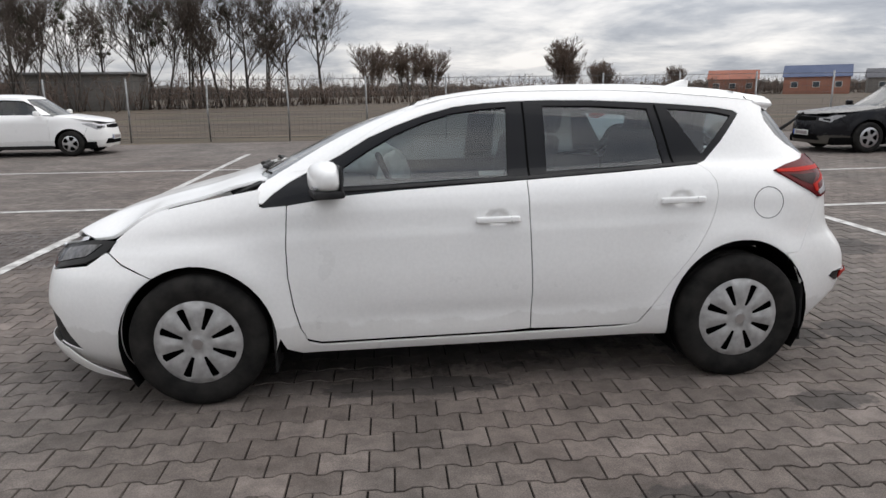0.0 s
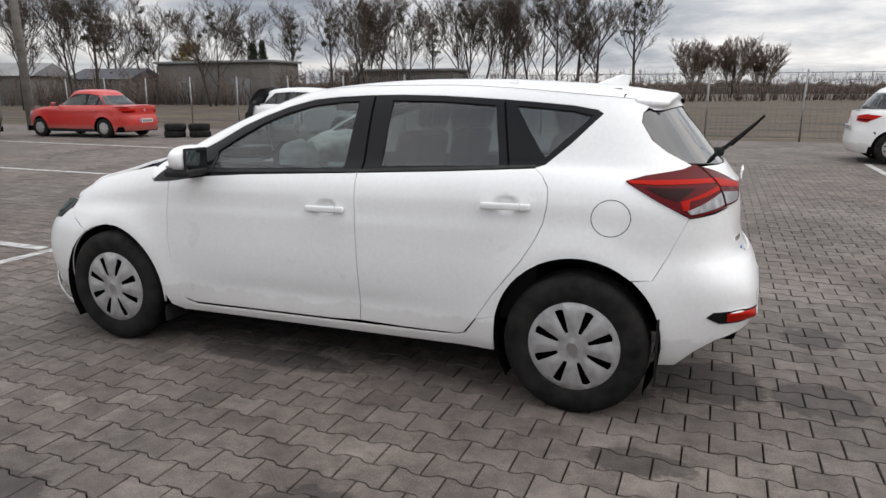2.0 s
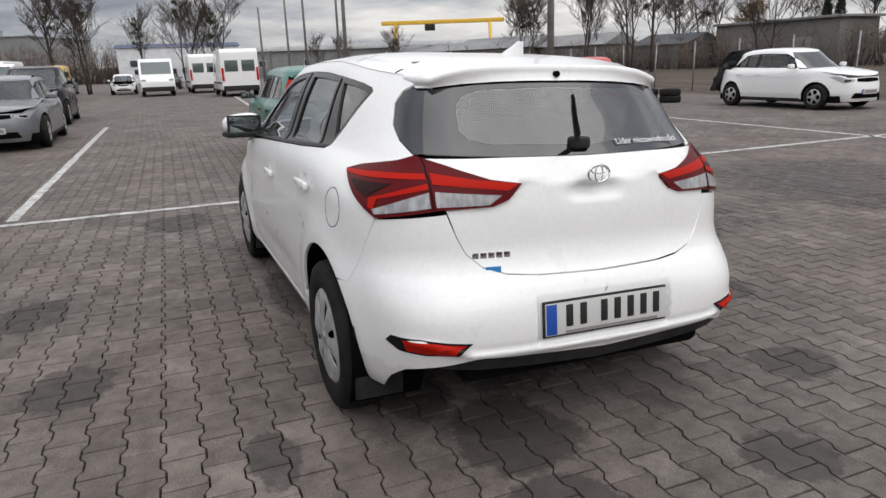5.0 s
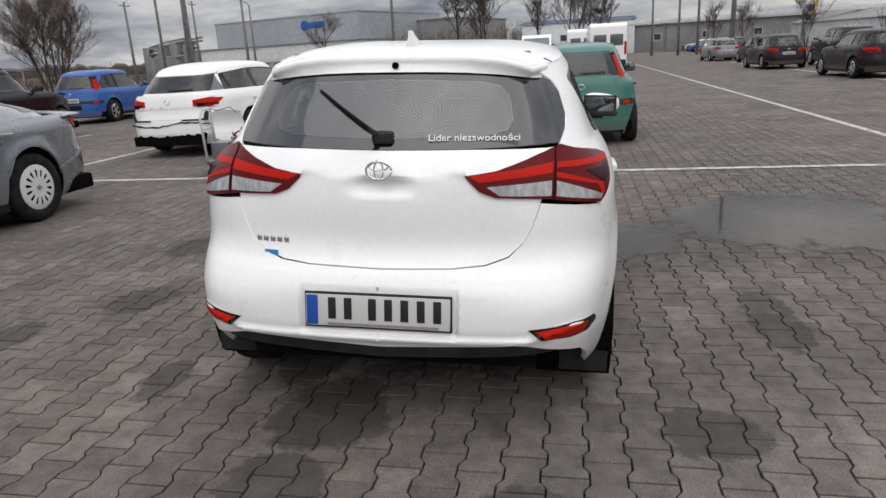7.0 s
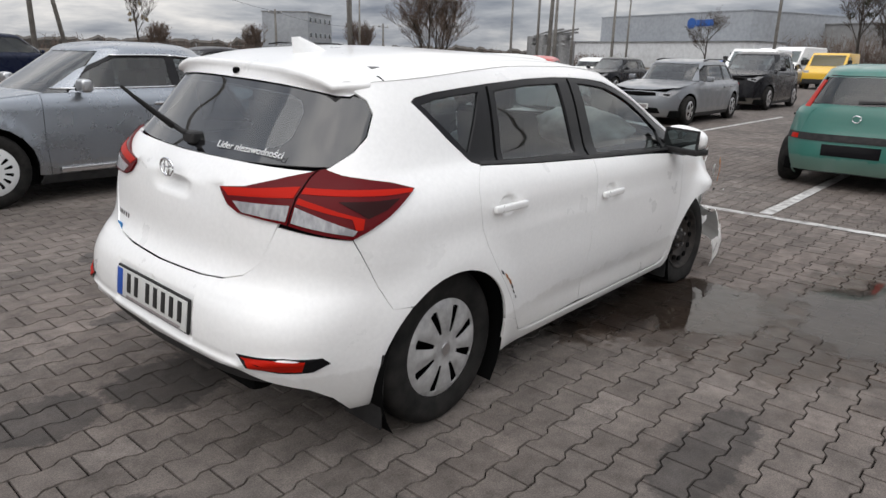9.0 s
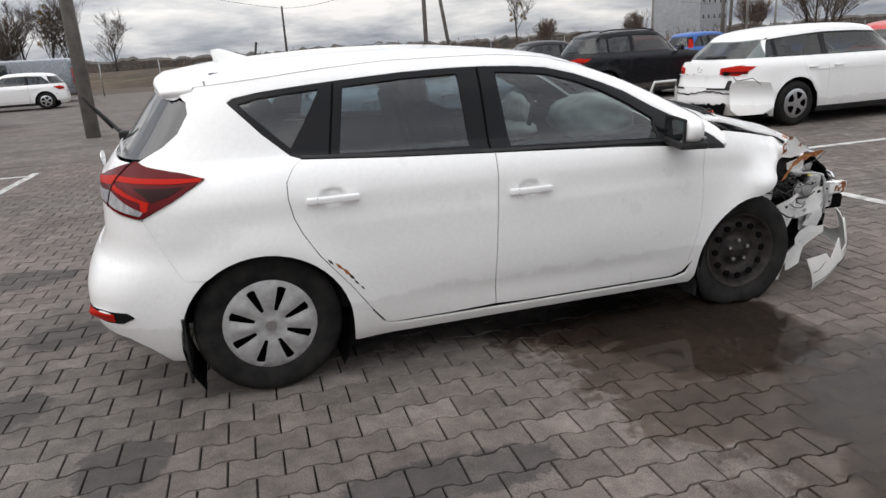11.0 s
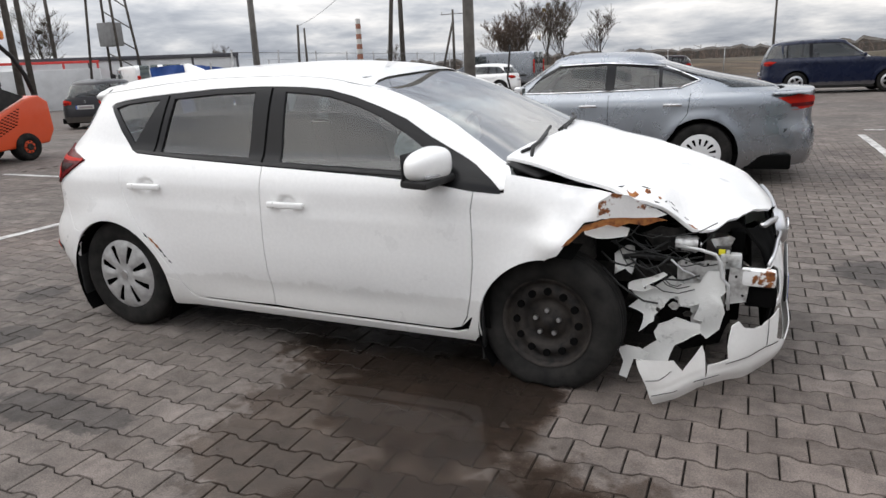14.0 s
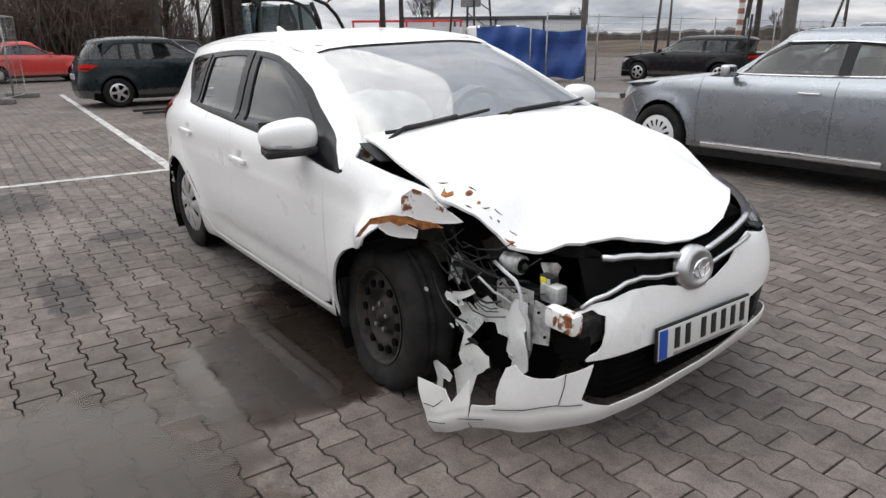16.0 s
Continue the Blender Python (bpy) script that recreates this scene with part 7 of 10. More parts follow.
        if chrome:
            tr = dlo[:-1]
            tube("window_trim", [tuple(cab.off(0.004, mirror)(np.array([cab.uz("s", a, b)]), np.array([b]))[0]) for p0, p1 in zip(tr, tr[1:]) for a, b in [(p0[0] + (p1[0] - p0[0]) * k / 8, p0[1] + (p1[1] - p0[1]) * k / 8) for k in range(9)]], 0.009, "chrome", top, "chrome window trim", seg=6)
        # tail and head lamps
        lm = lamp or "hatch"
        if lm == "tall":
            wA = float(w(0, belt + 0.30))
            wB = float(w(0, belt + 0.12))
            q = [("r", -0.72 * wA, belt + 0.33), ("r", -0.80 * wA, belt + 0.33), ("r", -0.84 * wB, belt + 0.12), ("r", -0.85 * wb_, belt - 0.02), ("r", -0.74 * wb_, belt - 0.02), ("r", -0.74 * wB, belt + 0.12)]
            P(cab, "tail_lamp", [q], "lamp_bright", "red upright tail lamp", d=0.008, gap=0, mirror=mirror)
        elif "tail_lamp" not in missing:
            za, zb_ = (belt - 0.20, belt - 0.05)
            q = [("r", -0.45 * W, zb_ - 0.03), ("r", -0.45 * W, za + 0.03), ("r", -0.80 * W, za), ("s", xr - 0.20, za + 0.01), ("s", xr - 0.42, zb_ - 0.02), ("s", xr - 0.22, zb_), ("r", -0.75 * W, zb_ + 0.01)]
            t = P(low, "tail_lamp", [q], "lamp_bright", "red tail lamp", d=0.010, gap=0, mirror=mirror)
            P(low, "lens_clear", [[("r", -0.50 * W, za + 0.075), ("r", -0.50 * W, za + 0.04), ("r", -0.80 * W, za + 0.03), ("r", -0.80 * W, za + 0.07)]], "lamp_red", d=0.013, gap=0, thick=0.002, mirror=mirror, parent=t)
        if lm == "tall":
            P(cab, "glass_surround", [[("r", 0.0, belt + 0.02), ("r", -0.75 * wb_, belt + 0.02), ("r", -0.74 * wt, zt - 0.02), ("r", 0.0, zt - 0.015)]], "gloss_black", "black tailgate glass surround", d=0.0, gap=0, mirror=mirror)
            P(low, "bumper_band", [[("r", 0.0, 0.56), ("r", -0.7 * W, 0.56), ("s", xr - 0.34, 0.56), ("s", xr - 0.34, 0.64), ("r", -0.7 * W, 0.64), ("r", 0.0, 0.64)]], "plastic", "black bumper band", d=0.016, gap=0, mirror=mirror)
            P(low, "plate_recess", [[("r", 0.0, 0.40), ("r", -0.30, 0.40), ("r", -0.30, 0.53), ("r", 0.0, 0.53)]], "gloss_black", d=0.012, gap=0, mirror=mirror)
            P(low, "bumper_lamp", [[("r", -0.70 * W, 0.62), ("r", -0.70 * W, 0.57), ("s", xr - 0.22, 0.57), ("s", xr - 0.22, 0.62)]], "lamp_bright", d=0.020, gap=0, mirror=mirror)
        zh = hood - 0.02
        q = [("f", -0.48 * W, zh - 0.06), ("f", -0.70 * W, zh - 0.11), ("s", xf + 0.30, zh - 0.06), ("s", xf + 0.52, zh + 0.05), ("s", xf + 0.34, zh + 0.05), ("f", -0.62 * W, zh - 0.005), ("f", -0.48 * W, zh - 0.015)]
        if "head_lamp" not in missing:
            t = P(low, "head_lamp", [q], headlamp or "lamp_clear", "clear headlamp", d=0.008, gap=0, mirror=mirror)
            P(low, "lamp_reflector", [[("f", -0.56 * W, zh - 0.055), ("f", -0.68 * W, zh - 0.08), ("f", -0.68 * W, zh - 0.03), ("f", -0.56 * W, zh - 0.025)]], "gloss_black", d=0.011, gap=0, thick=0.002, mirror=mirror, parent=t)
        mb = bm_box(0.10, 0.17, 0.12, (0, 0, 0), 0.04, seg=3)
        mi = part("door_mirror", mb, "plastic" if plastic_trim else ("satin" if chrome else body), top, m=Matrix.Translation((x0 + 0.16, sg * (W + 0.055), belt + 0.07)))
        part("mirror_glass", bm_box(0.004, 0.13, 0.085, (0.051, 0, 0), 0.001), "mirror", mi)
        part("mirror_arm", bm_box(0.05, 0.12, 0.03, (0, -sg * 0.10, -0.04), 0.01), "plastic", mi)
        if handles:
            for hx in (xb - 0.18, xd2 - 0.10):
                yy = float(np.abs(low.xy(np.array([low.uz("s", hx, belt - 0.12)]), np.array([belt - 0.12]))[1][0]))
                part("door_handle", bm_box(0.17, 0.03, 0.028, (hx, sg * (yy + 0.010), belt - 0.12), 0.01), body if not plastic_trim else "plastic", top)
        if rails:
            tube("roof_rail", [(x, sg * (wt * 0.90), zt + 0.085 - (0.04 if i in (0, 5) else 0)) for i, x in enumerate(np.linspace(roof0 + 0.3, roof1 - 0.2, 6))], 0.016, "satin" if rails is True else rails, top)
        for cx in (af, ar):
            a = arch(cx, 200, -20)
            n = len(a)
            rim_y = [min(W - 0.02, float(np.abs(low.xy(np.array([low.uz("s", x, max(z, 0.2))]), np.array([max(z, 0.2)]))[1][0])) - 0.012) for x, z in a]
            v = [(x, sg * y, z) for y, (x, z) in zip(rim_y, a)] + [(x, sg * (W - 0.34), z) for x, z in a]
            mesh_part("wheel_arch_liner", v, [(i, i + 1, n + i + 1, n + i) for i in range(n - 1)], "void", top)
            wheel(top, (cx, sg * (W - 0.115), wheel_r), sg, style, wheel_r, 0.205, wheel_r - 0.118, detail=0.6)

    both_sides(flank)
    # nose and tail
    noz = [("f", 0, 0.20), ("f", -0.6 * W, 0.19)] + S((xf + 0.36, 0.18), *arch(af, 205, 150), (xf + 0.40, hood - 0.06), (xf + 0.42, float(hz(xf + 0.42)) - 0.04)) + [("f", -0.6 * W, hood - 0.005), ("f", 0, hood + 0.01)]
    a = low.loop(noz)
    Pp, Ff, Nn = sheet(low.off(), [a + [(2 * math.pi - u, z) for u, z in a[::-1]]], 0.0125 * res, 0.026 * res, 0.012, 0, flip=True)
    fbm = mesh_part("front_bumper", Pp, Ff, bmat, top, normals=Nn)
    tz = [("r", 0, 0.22), ("r", -0.6 * W, 0.21)] + S((xr - 0.36, 0.20), *arch(ar, -25, 20), (xr - 0.34, 0.55))
    tb_split = 0.60
    bl = low.loop(tz + [("s", xr - 0.30, tb_split), ("r", -0.6 * W, tb_split), ("r", 0, tb_split)])
    Pp, Ff, Nn = sheet(low.off(0.008), [bl + [(-u, z) for u, z in bl[::-1]]], 0.0125 * res, 0.026 * res, 0.012, 0.0, flip=True)
    mesh_part("rear_bumper", Pp, Ff, bmat, top, normals=Nn)
    gl_ = low.loop([("r", 0, tb_split + 0.006), ("r", -0.6 * W, tb_split + 0.006), ("s", xr - 0.335, tb_split + 0.006), ("s", xr - 0.335, 0.70), ("s", xr - 0.355, bz), ("r", -0.6 * W, bz), ("r", 0, bz)])
    Pp, Ff, Nn = sheet(low.off(), [gl_ + [(-u, z) for u, z in gl_[::-1]]], 0.0125 * res, 0.026 * res, 0.012, 0.0, flip=True)
    tg = mesh_part("tailgate", Pp, Ff, body, top, normals=Nn)
    both_sides(lambda mirror: P(low, "corner_skin", [S((xr - 0.40, 0.60), (xr - 0.13, 0.60), (xr - 0.13, bz - 0.005), (xr - 0.40, bz - 0.005))], body, d=0.003, gap=0, mirror=mirror))
    if grille:
        P(low, "grille", [[("f", -0.42 * W, hood - 0.09), ("f", 0, hood - 0.11), ("f", 0.42 * W, hood - 0.09), ("f", 0.40 * W, hood - 0.02), ("f", 0, hood - 0.01), ("f", -0.40 * W, hood - 0.02)]], "void", d=0.006, gap=0)
        P(low, "air_intake", [[("f", -0.55 * W, 0.27), ("f", 0.55 * W, 0.27), ("f", 0.48 * W, 0.39), ("f", -0.48 * W, 0.39)]], "void", d=0.006, gap=0)
    P(low, "rear_valance", [[("r", -0.75 * W, 0.205), ("r", 0.75 * W, 0.205), ("r", 0.65 * W, 0.30), ("r", -0.65 * W, 0.30)]], body if tail == "lift" else "plastic", d=0.006, gap=0)
    # bonnet
    def bon(x, y):
        x, y = np.asarray(x, float), np.asarray(y, float)
        return np.stack([x, y, hz(x) + 0.012 - 0.045 * (np.abs(y) / (W - 0.1)) ** 2.4], -1)
    hw = W - 0.115
    hb = [(cowl + 0.05, -hw), (cowl - 0.08, -hw * 0.5), (cowl - 0.10, 0), (cowl - 0.08, hw * 0.5), (cowl + 0.05, hw), (xf + 0.62, hw), (xf + 0.36, hw * 0.93), (xf + 0.20, hw * 0.72), (xf + 0.09, hw * 0.4), (xf + 0.06, 0), (xf + 0.09, -hw * 0.4), (xf + 0.20, -hw * 0.72), (xf + 0.36, -hw * 0.93), (xf + 0.62, -hw)]
    if "bonnet" not in missing:
        Pp, Ff, Nn = sheet(bon, [hb], 0.09, 0.09, 0.012, 0, flip=True)
        if Nn[:, 2].mean() < 0:
            Pp, Ff, Nn = sheet(bon, [hb], 0.09, 0.09, 0.012, 0)
        mesh_part("bonnet", Pp, Ff, body, top, normals=Nn)
    if boot:
        dk = [(xg0 - 0.12, -hw), (xg0 + 0.02, -hw * 0.5), (xg0 + 0.04, 0), (xg0 + 0.02, hw * 0.5), (xg0 - 0.12, hw), (xr - 0.30, hw), (xr - 0.12, hw * 0.9), (xr - 0.05, hw * 0.5), (xr - 0.03, 0), (xr - 0.05, -hw * 0.5), (xr - 0.12, -hw * 0.9), (xr - 0.30, -hw)]
        def deck(x, y):
            x, y = np.asarray(x, float), np.asarray(y, float)
            return np.stack([x, y, belt + (0.055 if tail == "sedan" else 0.030) - 0.045 * (np.abs(y) / hw) ** 2.4 - 0.02 * sstep(x, xr - 0.25, xr)], -1)
        Pp, Ff, Nn = sheet(deck, [dk], 0.09, 0.09, 0.02, 0)
        if Nn[:, 2].mean() < 0:
            Pp, Ff, Nn = sheet(deck, [dk], 0.09, 0.09, 0.02, 0, flip=True)
        mesh_part("boot_lid", Pp, Ff, body, top, normals=Nn)
    # roof as a shallow cap on the outline at the rail
    us = np.linspace(0, 2 * math.pi, 49)[:-1]
    ks = (1.0, 0.985, 0.95, 0.88, 0.75, 0.5, 0.25, 0.0)
    ox, oy = cab.xy(us, np.full(48, zt))
    xc_ = (roof0 + roof1) / 2
    v = []
    for k in ks:
        q = np.stack([xc_ + (ox - xc_) * k, oy * k, np.full(48, zt + (ht - zt) * (1 - k**4) ** 0.6)], -1)
        v += list(bend(q))
    fcs = [(j * 48 + i, j * 48 + (i + 1) % 48, (j + 1) * 48 + (i + 1) % 48, (j + 1) * 48 + i) for j in range(len(ks) - 1) for i in range(48)]
    mesh_part("roof", v, [f[::-1] for f in fcs], body, top)
    wt, wb_ = float(w(0, zt)), float(w(0, belt + 0.02))
    P(cab, "windscreen", [[("f", -0.86 * wb_, belt + 0.0), ("f", 0, belt + 0.02), ("f", 0.86 * wb_, belt + 0.0), ("f", 0.82 * wt, zt - 0.005), ("f", 0, zt + 0.012), ("f", -0.82 * wt, zt - 0.005)]], "glass_mid", d=-0.003, thick=0, gap=-0.01).visible_shadow = False
    zr0 = belt + 0.05
    gk = 0.70 if lamp == "tall" else 0.84
    P(cab, "rear_window", [[("r", -gk * wb_, zr0), ("r", 0, zr0 - 0.01), ("r", gk * wb_, zr0), ("r", gk * 0.95 * wt, zt - 0.04), ("r", 0, zt - 0.03), ("r", -gk * 0.95 * wt, zt - 0.04)]], glass, d=0.006, thick=0, gap=0).visible_shadow = False
    P(cab, "rear_header", [[("r", -0.82 * wt, zt - 0.045), ("r", 0, zt - 0.035), ("r", 0.82 * wt, zt - 0.045), ("r", 0.84 * wt, zt + 0.004), ("r", -0.84 * wt, zt + 0.004)], ], body, d=0.0, gap=0)
    P(cab, "window_base", [[("r", -0.88 * wb_, belt - 0.01), ("r", 0.88 * wb_, belt - 0.01), ("r", 0.86 * wb_, zr0), ("r", -0.86 * wb_, zr0)]], body, d=0.0, gap=0)
    if not boot:
        P(cab, "rear_wiper", [[("r", -0.02, zr0 + 0.015), ("r", 0.45 * wb_, zr0 + 0.03), ("r", 0.45 * wb_, zr0 + 0.045), ("r", -0.02, zr0 + 0.05)]], "plastic", d=0.02, gap=0)
    # dark interior: near-black boxes carry the shade of cabin, engine bay and underside
    seat_gap = 0.36 if tail == "lift" else 0.62
    part("floor_pan", bm_box(L - 0.5, 2 * W - 0.18, 0.16, ((xf + xr) / 2, 0, 0.25), 0.03), "void", top)
    part("cabin_lining", bm_box(xg0 - cowl - 0.55, 2 * W - 0.34, belt - 0.34, ((xg0 + cowl) / 2 - 0.175, 0, (belt + 0.26) / 2), 0.05), "void", top)
    part("engine_bay", bm_box(cowl - xf - 0.35, 2 * W - 0.75, hood - 0.35, ((cowl + xf) / 2 + 0.1, 0, 0.30 + (hood - 0.35) / 2), 0.03), "void", top)
    for sx, sy in ((xb - 0.25, -0.36), (xb - 0.25, 0.36), (xb + seat_gap, -0.36), (xb + seat_gap, 0.36)):
        if sx < xg0 - 0.35:
            part("seat", bm_join(bm_box(0.12, 0.44, 0.42, (sx, sy, belt - 0.02), 0.05), bm_box(0.08, 0.24, 0.16, (sx + 0.05, sy, belt + 0.27), 0.035)), "fabric", top)
    if plate:
        pm = {"front": Matrix.Translation((xf - 0.012, 0, 0.42)) @ Matrix.Rotation(radians(-90), 4, "Z"), "rear": Matrix.Translation((xr + 0.004, 0, 0.50 if boot else 0.66)) @ Matrix.Rotation(radians(90), 4, "Z")}
        for k in ("front", "rear"):
            if k + "_plate" in missing:
                continue
            pl = part("number_plate", bm_box(0.52, 0.014, 0.115, (0, 0, 0), 0.003), "plate", top, m=pm[k])
            part("character_bar", bm_box(0.40, 0.003, 0.07, (0.03, -0.0075, 0)), "grey_ink", pl)
            part("blue_strip", bm_box(0.04, 0.003, 0.108, (-0.236, -0.0075, 0)), "eu_blue", pl)
    mesh_part("brand_badge", *merge_data([tube_data([(0.045 * math.cos(t), 0, 0.038 * math.sin(t)) for t in np.linspace(0, 6.283, 17)], 0.006, 5)]), "chrome", top, m=Matrix.Translation((xr - 0.035, 0, belt - 0.10)) @ Matrix.Rotation(radians(90), 4, "Z"))
    return top


def heading(x, y, deg):
    """Nose along -x when deg is 0; deg turns it anticlockwise seen from above."""
    return Matrix.Translation((x, y, 0)) @ Matrix.Rotation(radians(deg), 4, "Z")


# nearest first
superb = make_car("silver liftback saloon with pale multi-spoke wheel covers and a crushed nose", heading(-0.12, -5.27, 180.5), "silver", 4.92, 0.93, 1.47, 2.84, 0.92, 0.78, 0.99, roof0=-0.35, cowl=-0.95, roof1=0.95, tail="lift", xg0=2.22, wheel_r=0.335, style="multi", drop=0.022, lamp="wide", missing=("rear_plate",), sill="plastic", chrome=True, handles=False, xb=0.42)
for sg in (-1, 1):  # bright sill strips and chrome handles of the saloon
    part("sill_strip", bm_box(1.75, 0.02, 0.05, (0.02, sg * 0.925, 0.30), 0.006), "chrome", superb, "bright sill strip")
    for hx in (0.20, 1.12):
        part("door_handle", bm_box(0.20, 0.03, 0.03, (hx, sg * 0.932, 0.875), 0.010), "chrome", superb, "chrome door handle")
tube("lifted_wiper", [(-1.05, 0.25, 0.97), (-1.10, 0.22, 1.20), (-1.02, 0.10, 1.62)], 0.014, "plastic", superb, "black wiper lifted off the screen")
teal = make_car("faded teal small hatchback with black side mouldings", heading(-7.42, 0.97, 0), "teal", 3.82, 0.82, 1.44, 2.49, 0.78, 0.74, 0.93, roof0=-0.30, cowl=-0.92, roof1=1.46, xg0=1.70, wheel_r=0.285, style="plain", lamp="tall", plastic_trim=True, drop=0.03, nr=4.2, missing=("rear_plate",))
wagon = make_car("white estate car with its tail torn off on one side", heading(-8.12, -5.42, 0.5), "white", 4.78, 0.91, 1.47, 2.77, 0.93, 0.76, 0.97, roof0=-0.45, cowl=-1.05, roof1=2.0, tail="wagon", xg0=2.33, wheel_r=0.33, style="five", drop=0.08, lamp="wide", missing=("rear_plate",))
bmw = make_car("grey metallic estate car with silver wheels", heading(-13.75, -4.30, 180), "greymet", 4.84, 0.92, 1.47, 2.89, 0.83, 0.74, 0.94, roof0=-0.40, cowl=-0.95, roof1=2.0, tail="wagon", xg0=2.35, wheel_r=0.325, style="five", drop=0.05, rails="gloss_black")
asx = make_car("black compact off-roader with bright wheels", heading(-8.30, -11.25, 3), "black_paint", 4.3, 0.885, 1.61, 2.67, 0.86, 0.86, 1.06, roof0=-0.45, cowl=-1.0, roof1=1.55, tail="suv", xg0=1.85, wheel_r=0.335, style="five", drop=0.06, lamp="wide", rails="gloss_black")
fusion = make_car("dark grey saloon with its bonnet forced up", heading(-8.0, -16.4, 178), "darkgrey", 4.85, 0.92, 1.48, 2.85, 0.95, 0.80, 0.96, roof0=-0.45, cowl=-1.05, roof1=1.2, tail="sedan", xg0=1.95, wheel_r=0.335, style="five", drop=0.09)
i20 = make_car("small white hatchback with its tail smashed and wrapped in black foil", heading(-8.98, 14.05, 180), "white", 4.03, 0.86, 1.47, 2.57, 0.78, 0.74, 0.95, roof0=-0.40, cowl=-1.0, roof1=1.45, xg0=1.75, wheel_r=0.30, style="five", drop=0.05, missing=("rear_plate", "tail_lamp"))
swift = make_car("small white hatchback on black steel wheels", heading(6.35, 12.0, 180), "white", 3.84, 0.845, 1.50, 2.43, 0.76, 0.80, 0.97, roof0=-0.35, cowl=-0.95, roof1=1.40, xg0=1.66, wheel_r=0.30, style="plain", drop=0.05)
for o in swift.children:
    if o.name.startswith(("front_bumper", "grille", "head_lamp")):  # nose torn open
        o.data.materials[0] = M["grime"]
subaru = make_car("black estate car with a scooped bonnet", heading(11.55, 10.6, 0), "black_paint", 4.78, 0.89, 1.5, 2.75, 1.0, 0.78, 0.96, tail="wagon", wheel_r=0.33, style="five")
redcar = make_car("red three-box saloon beside a stack of tyres", heading(-16.3, 12.6, 2), "red", 4.24, 0.83, 1.43, 2.52, 0.83, 0.74, 0.92, tail="sedan", xg0=1.45, roof1=1.0, wheel_r=0.285, style="plain")
civic = make_car("dark plum hatchback with a full-width tail lamp", heading(-20.2, 10.4, 0), "plum", 4.25, 0.88, 1.46, 2.62, 0.88, 0.78, 0.96, wheel_r=0.32, style="five", lamp="wide")
focus = make_car("dark plum hatchback in a row", heading(-29.5, 10.3, 0), "plum", 4.3, 0.9, 1.47, 2.65, wheel_r=0.315, style="five")
suv2 = make_car("black off-roader with roof rails", heading(-29.6, 13.2, 0), "black_paint", 4.5, 0.92, 1.66, 2.68, 0.9, 0.9, 1.1, tail="suv", wheel_r=0.345, style="five", rails=True)
volvo = make_car("large black off-roader with a chrome-edged grille", heading(-20.9, -4.6, 180), "black_paint", 4.8, 0.95, 1.76, 2.86, 0.9, 0.98, 1.16, tail="suv", wheel_r=0.36, style="five", rails=True)
corolla = make_car("dark green hatchback with silver wheels", heading(13.7, -2.45, 90), "darkgreen", 4.22, 0.88, 1.5, 2.6, 0.88, 0.78, 0.97, wheel_r=0.315, style="five", lamp="wide")
passat = make_car("old black saloon beside a fence", heading(10.0, -17.8, 190), "black_paint", 4.68, 0.875, 1.46, 2.70, wheel_r=0.315, tail="sedan", style="five")
aclass = make_car("white hatchback with a crushed front end", heading(9.5, -27.6, 183), "white", 4.3, 0.89, 1.43, 2.7, wheel_r=0.325, style="five", missing=("bonnet",))
suv3 = make_car("dark blue off-roader with its bonnet gone", heading(-5.0, -23.2, 5), "navy", 4.6, 0.93, 1.75, 2.7, hood=0.95, belt=1.12, tail="suv", wheel_r=0.35, style="five", missing=("bonnet",))
redwreck = make_car("red hatchback stripped at the back", heading(-13.6, -8.4, 25), "red", 4.2, 0.88, 1.46, 2.6, wheel_r=0.31, style="plain", missing=("rear_plate",))
bluecar = make_car("bright blue hatchback among wrecks", heading(-14.9, -12.9, 5), "blue", 4.2, 0.88, 1.48, 2.6, wheel_r=0.315, style="five", lamp="tall")
greyst = make_car("dark grey estate car by a fence", heading(17.5, -13.5, 120), "darkgrey", 4.6, 0.9, 1.48, 2.7, wheel_r=0.32, tail="wagon", style="five")
whiteh = make_car("white hatchback beside the tarpaulin", heading(18.6, -17.5, 120), "white", 4.0, 0.86, 1.48, 2.55, wheel_r=0.3, style="five")
# far rows share the meshes of the cars above
for src, x, y, a in ((focus, -38, 12.0, 0), (bmw, -46, 11.5, 0), (subaru, -52, 13.5, 5), (swift, -64, 15.0, 180), (bluecar, -88, 19.0, 90), (bluecar, -84, 19.5, 92), (i20, -97, 20.0, 90), (focus, -93, 19.7, 88), (civic, -101, 20.5, 90), (redcar, -80, 18.8, 90),
                     (wagon, -30.5, -15.5, 15), (focus, -36, -13.5, 170), (subaru, -25.5, -12.0, 180), (bluecar, -34, -10.0, 170), (swift, -42, -9.0, 180), (volvo, -47, -11.5, 175), (civic, -58, -7.5, 180), (aclass, -52, -3.0, 180), (focus, -62, 0.5, 175), (i20, -70, 3.0, 178),
                     (redcar, -13.5, -19.5, 170), (bluecar, -16.5, -18.8, 10), (focus, 3.0, -48, 180), (civic, 22.0, -5.5, 95), (redcar, 26.0, -1.0, 95), (bluecar, 30, 0.5, 95)):
    copy_thing(src, heading(x, y, a))

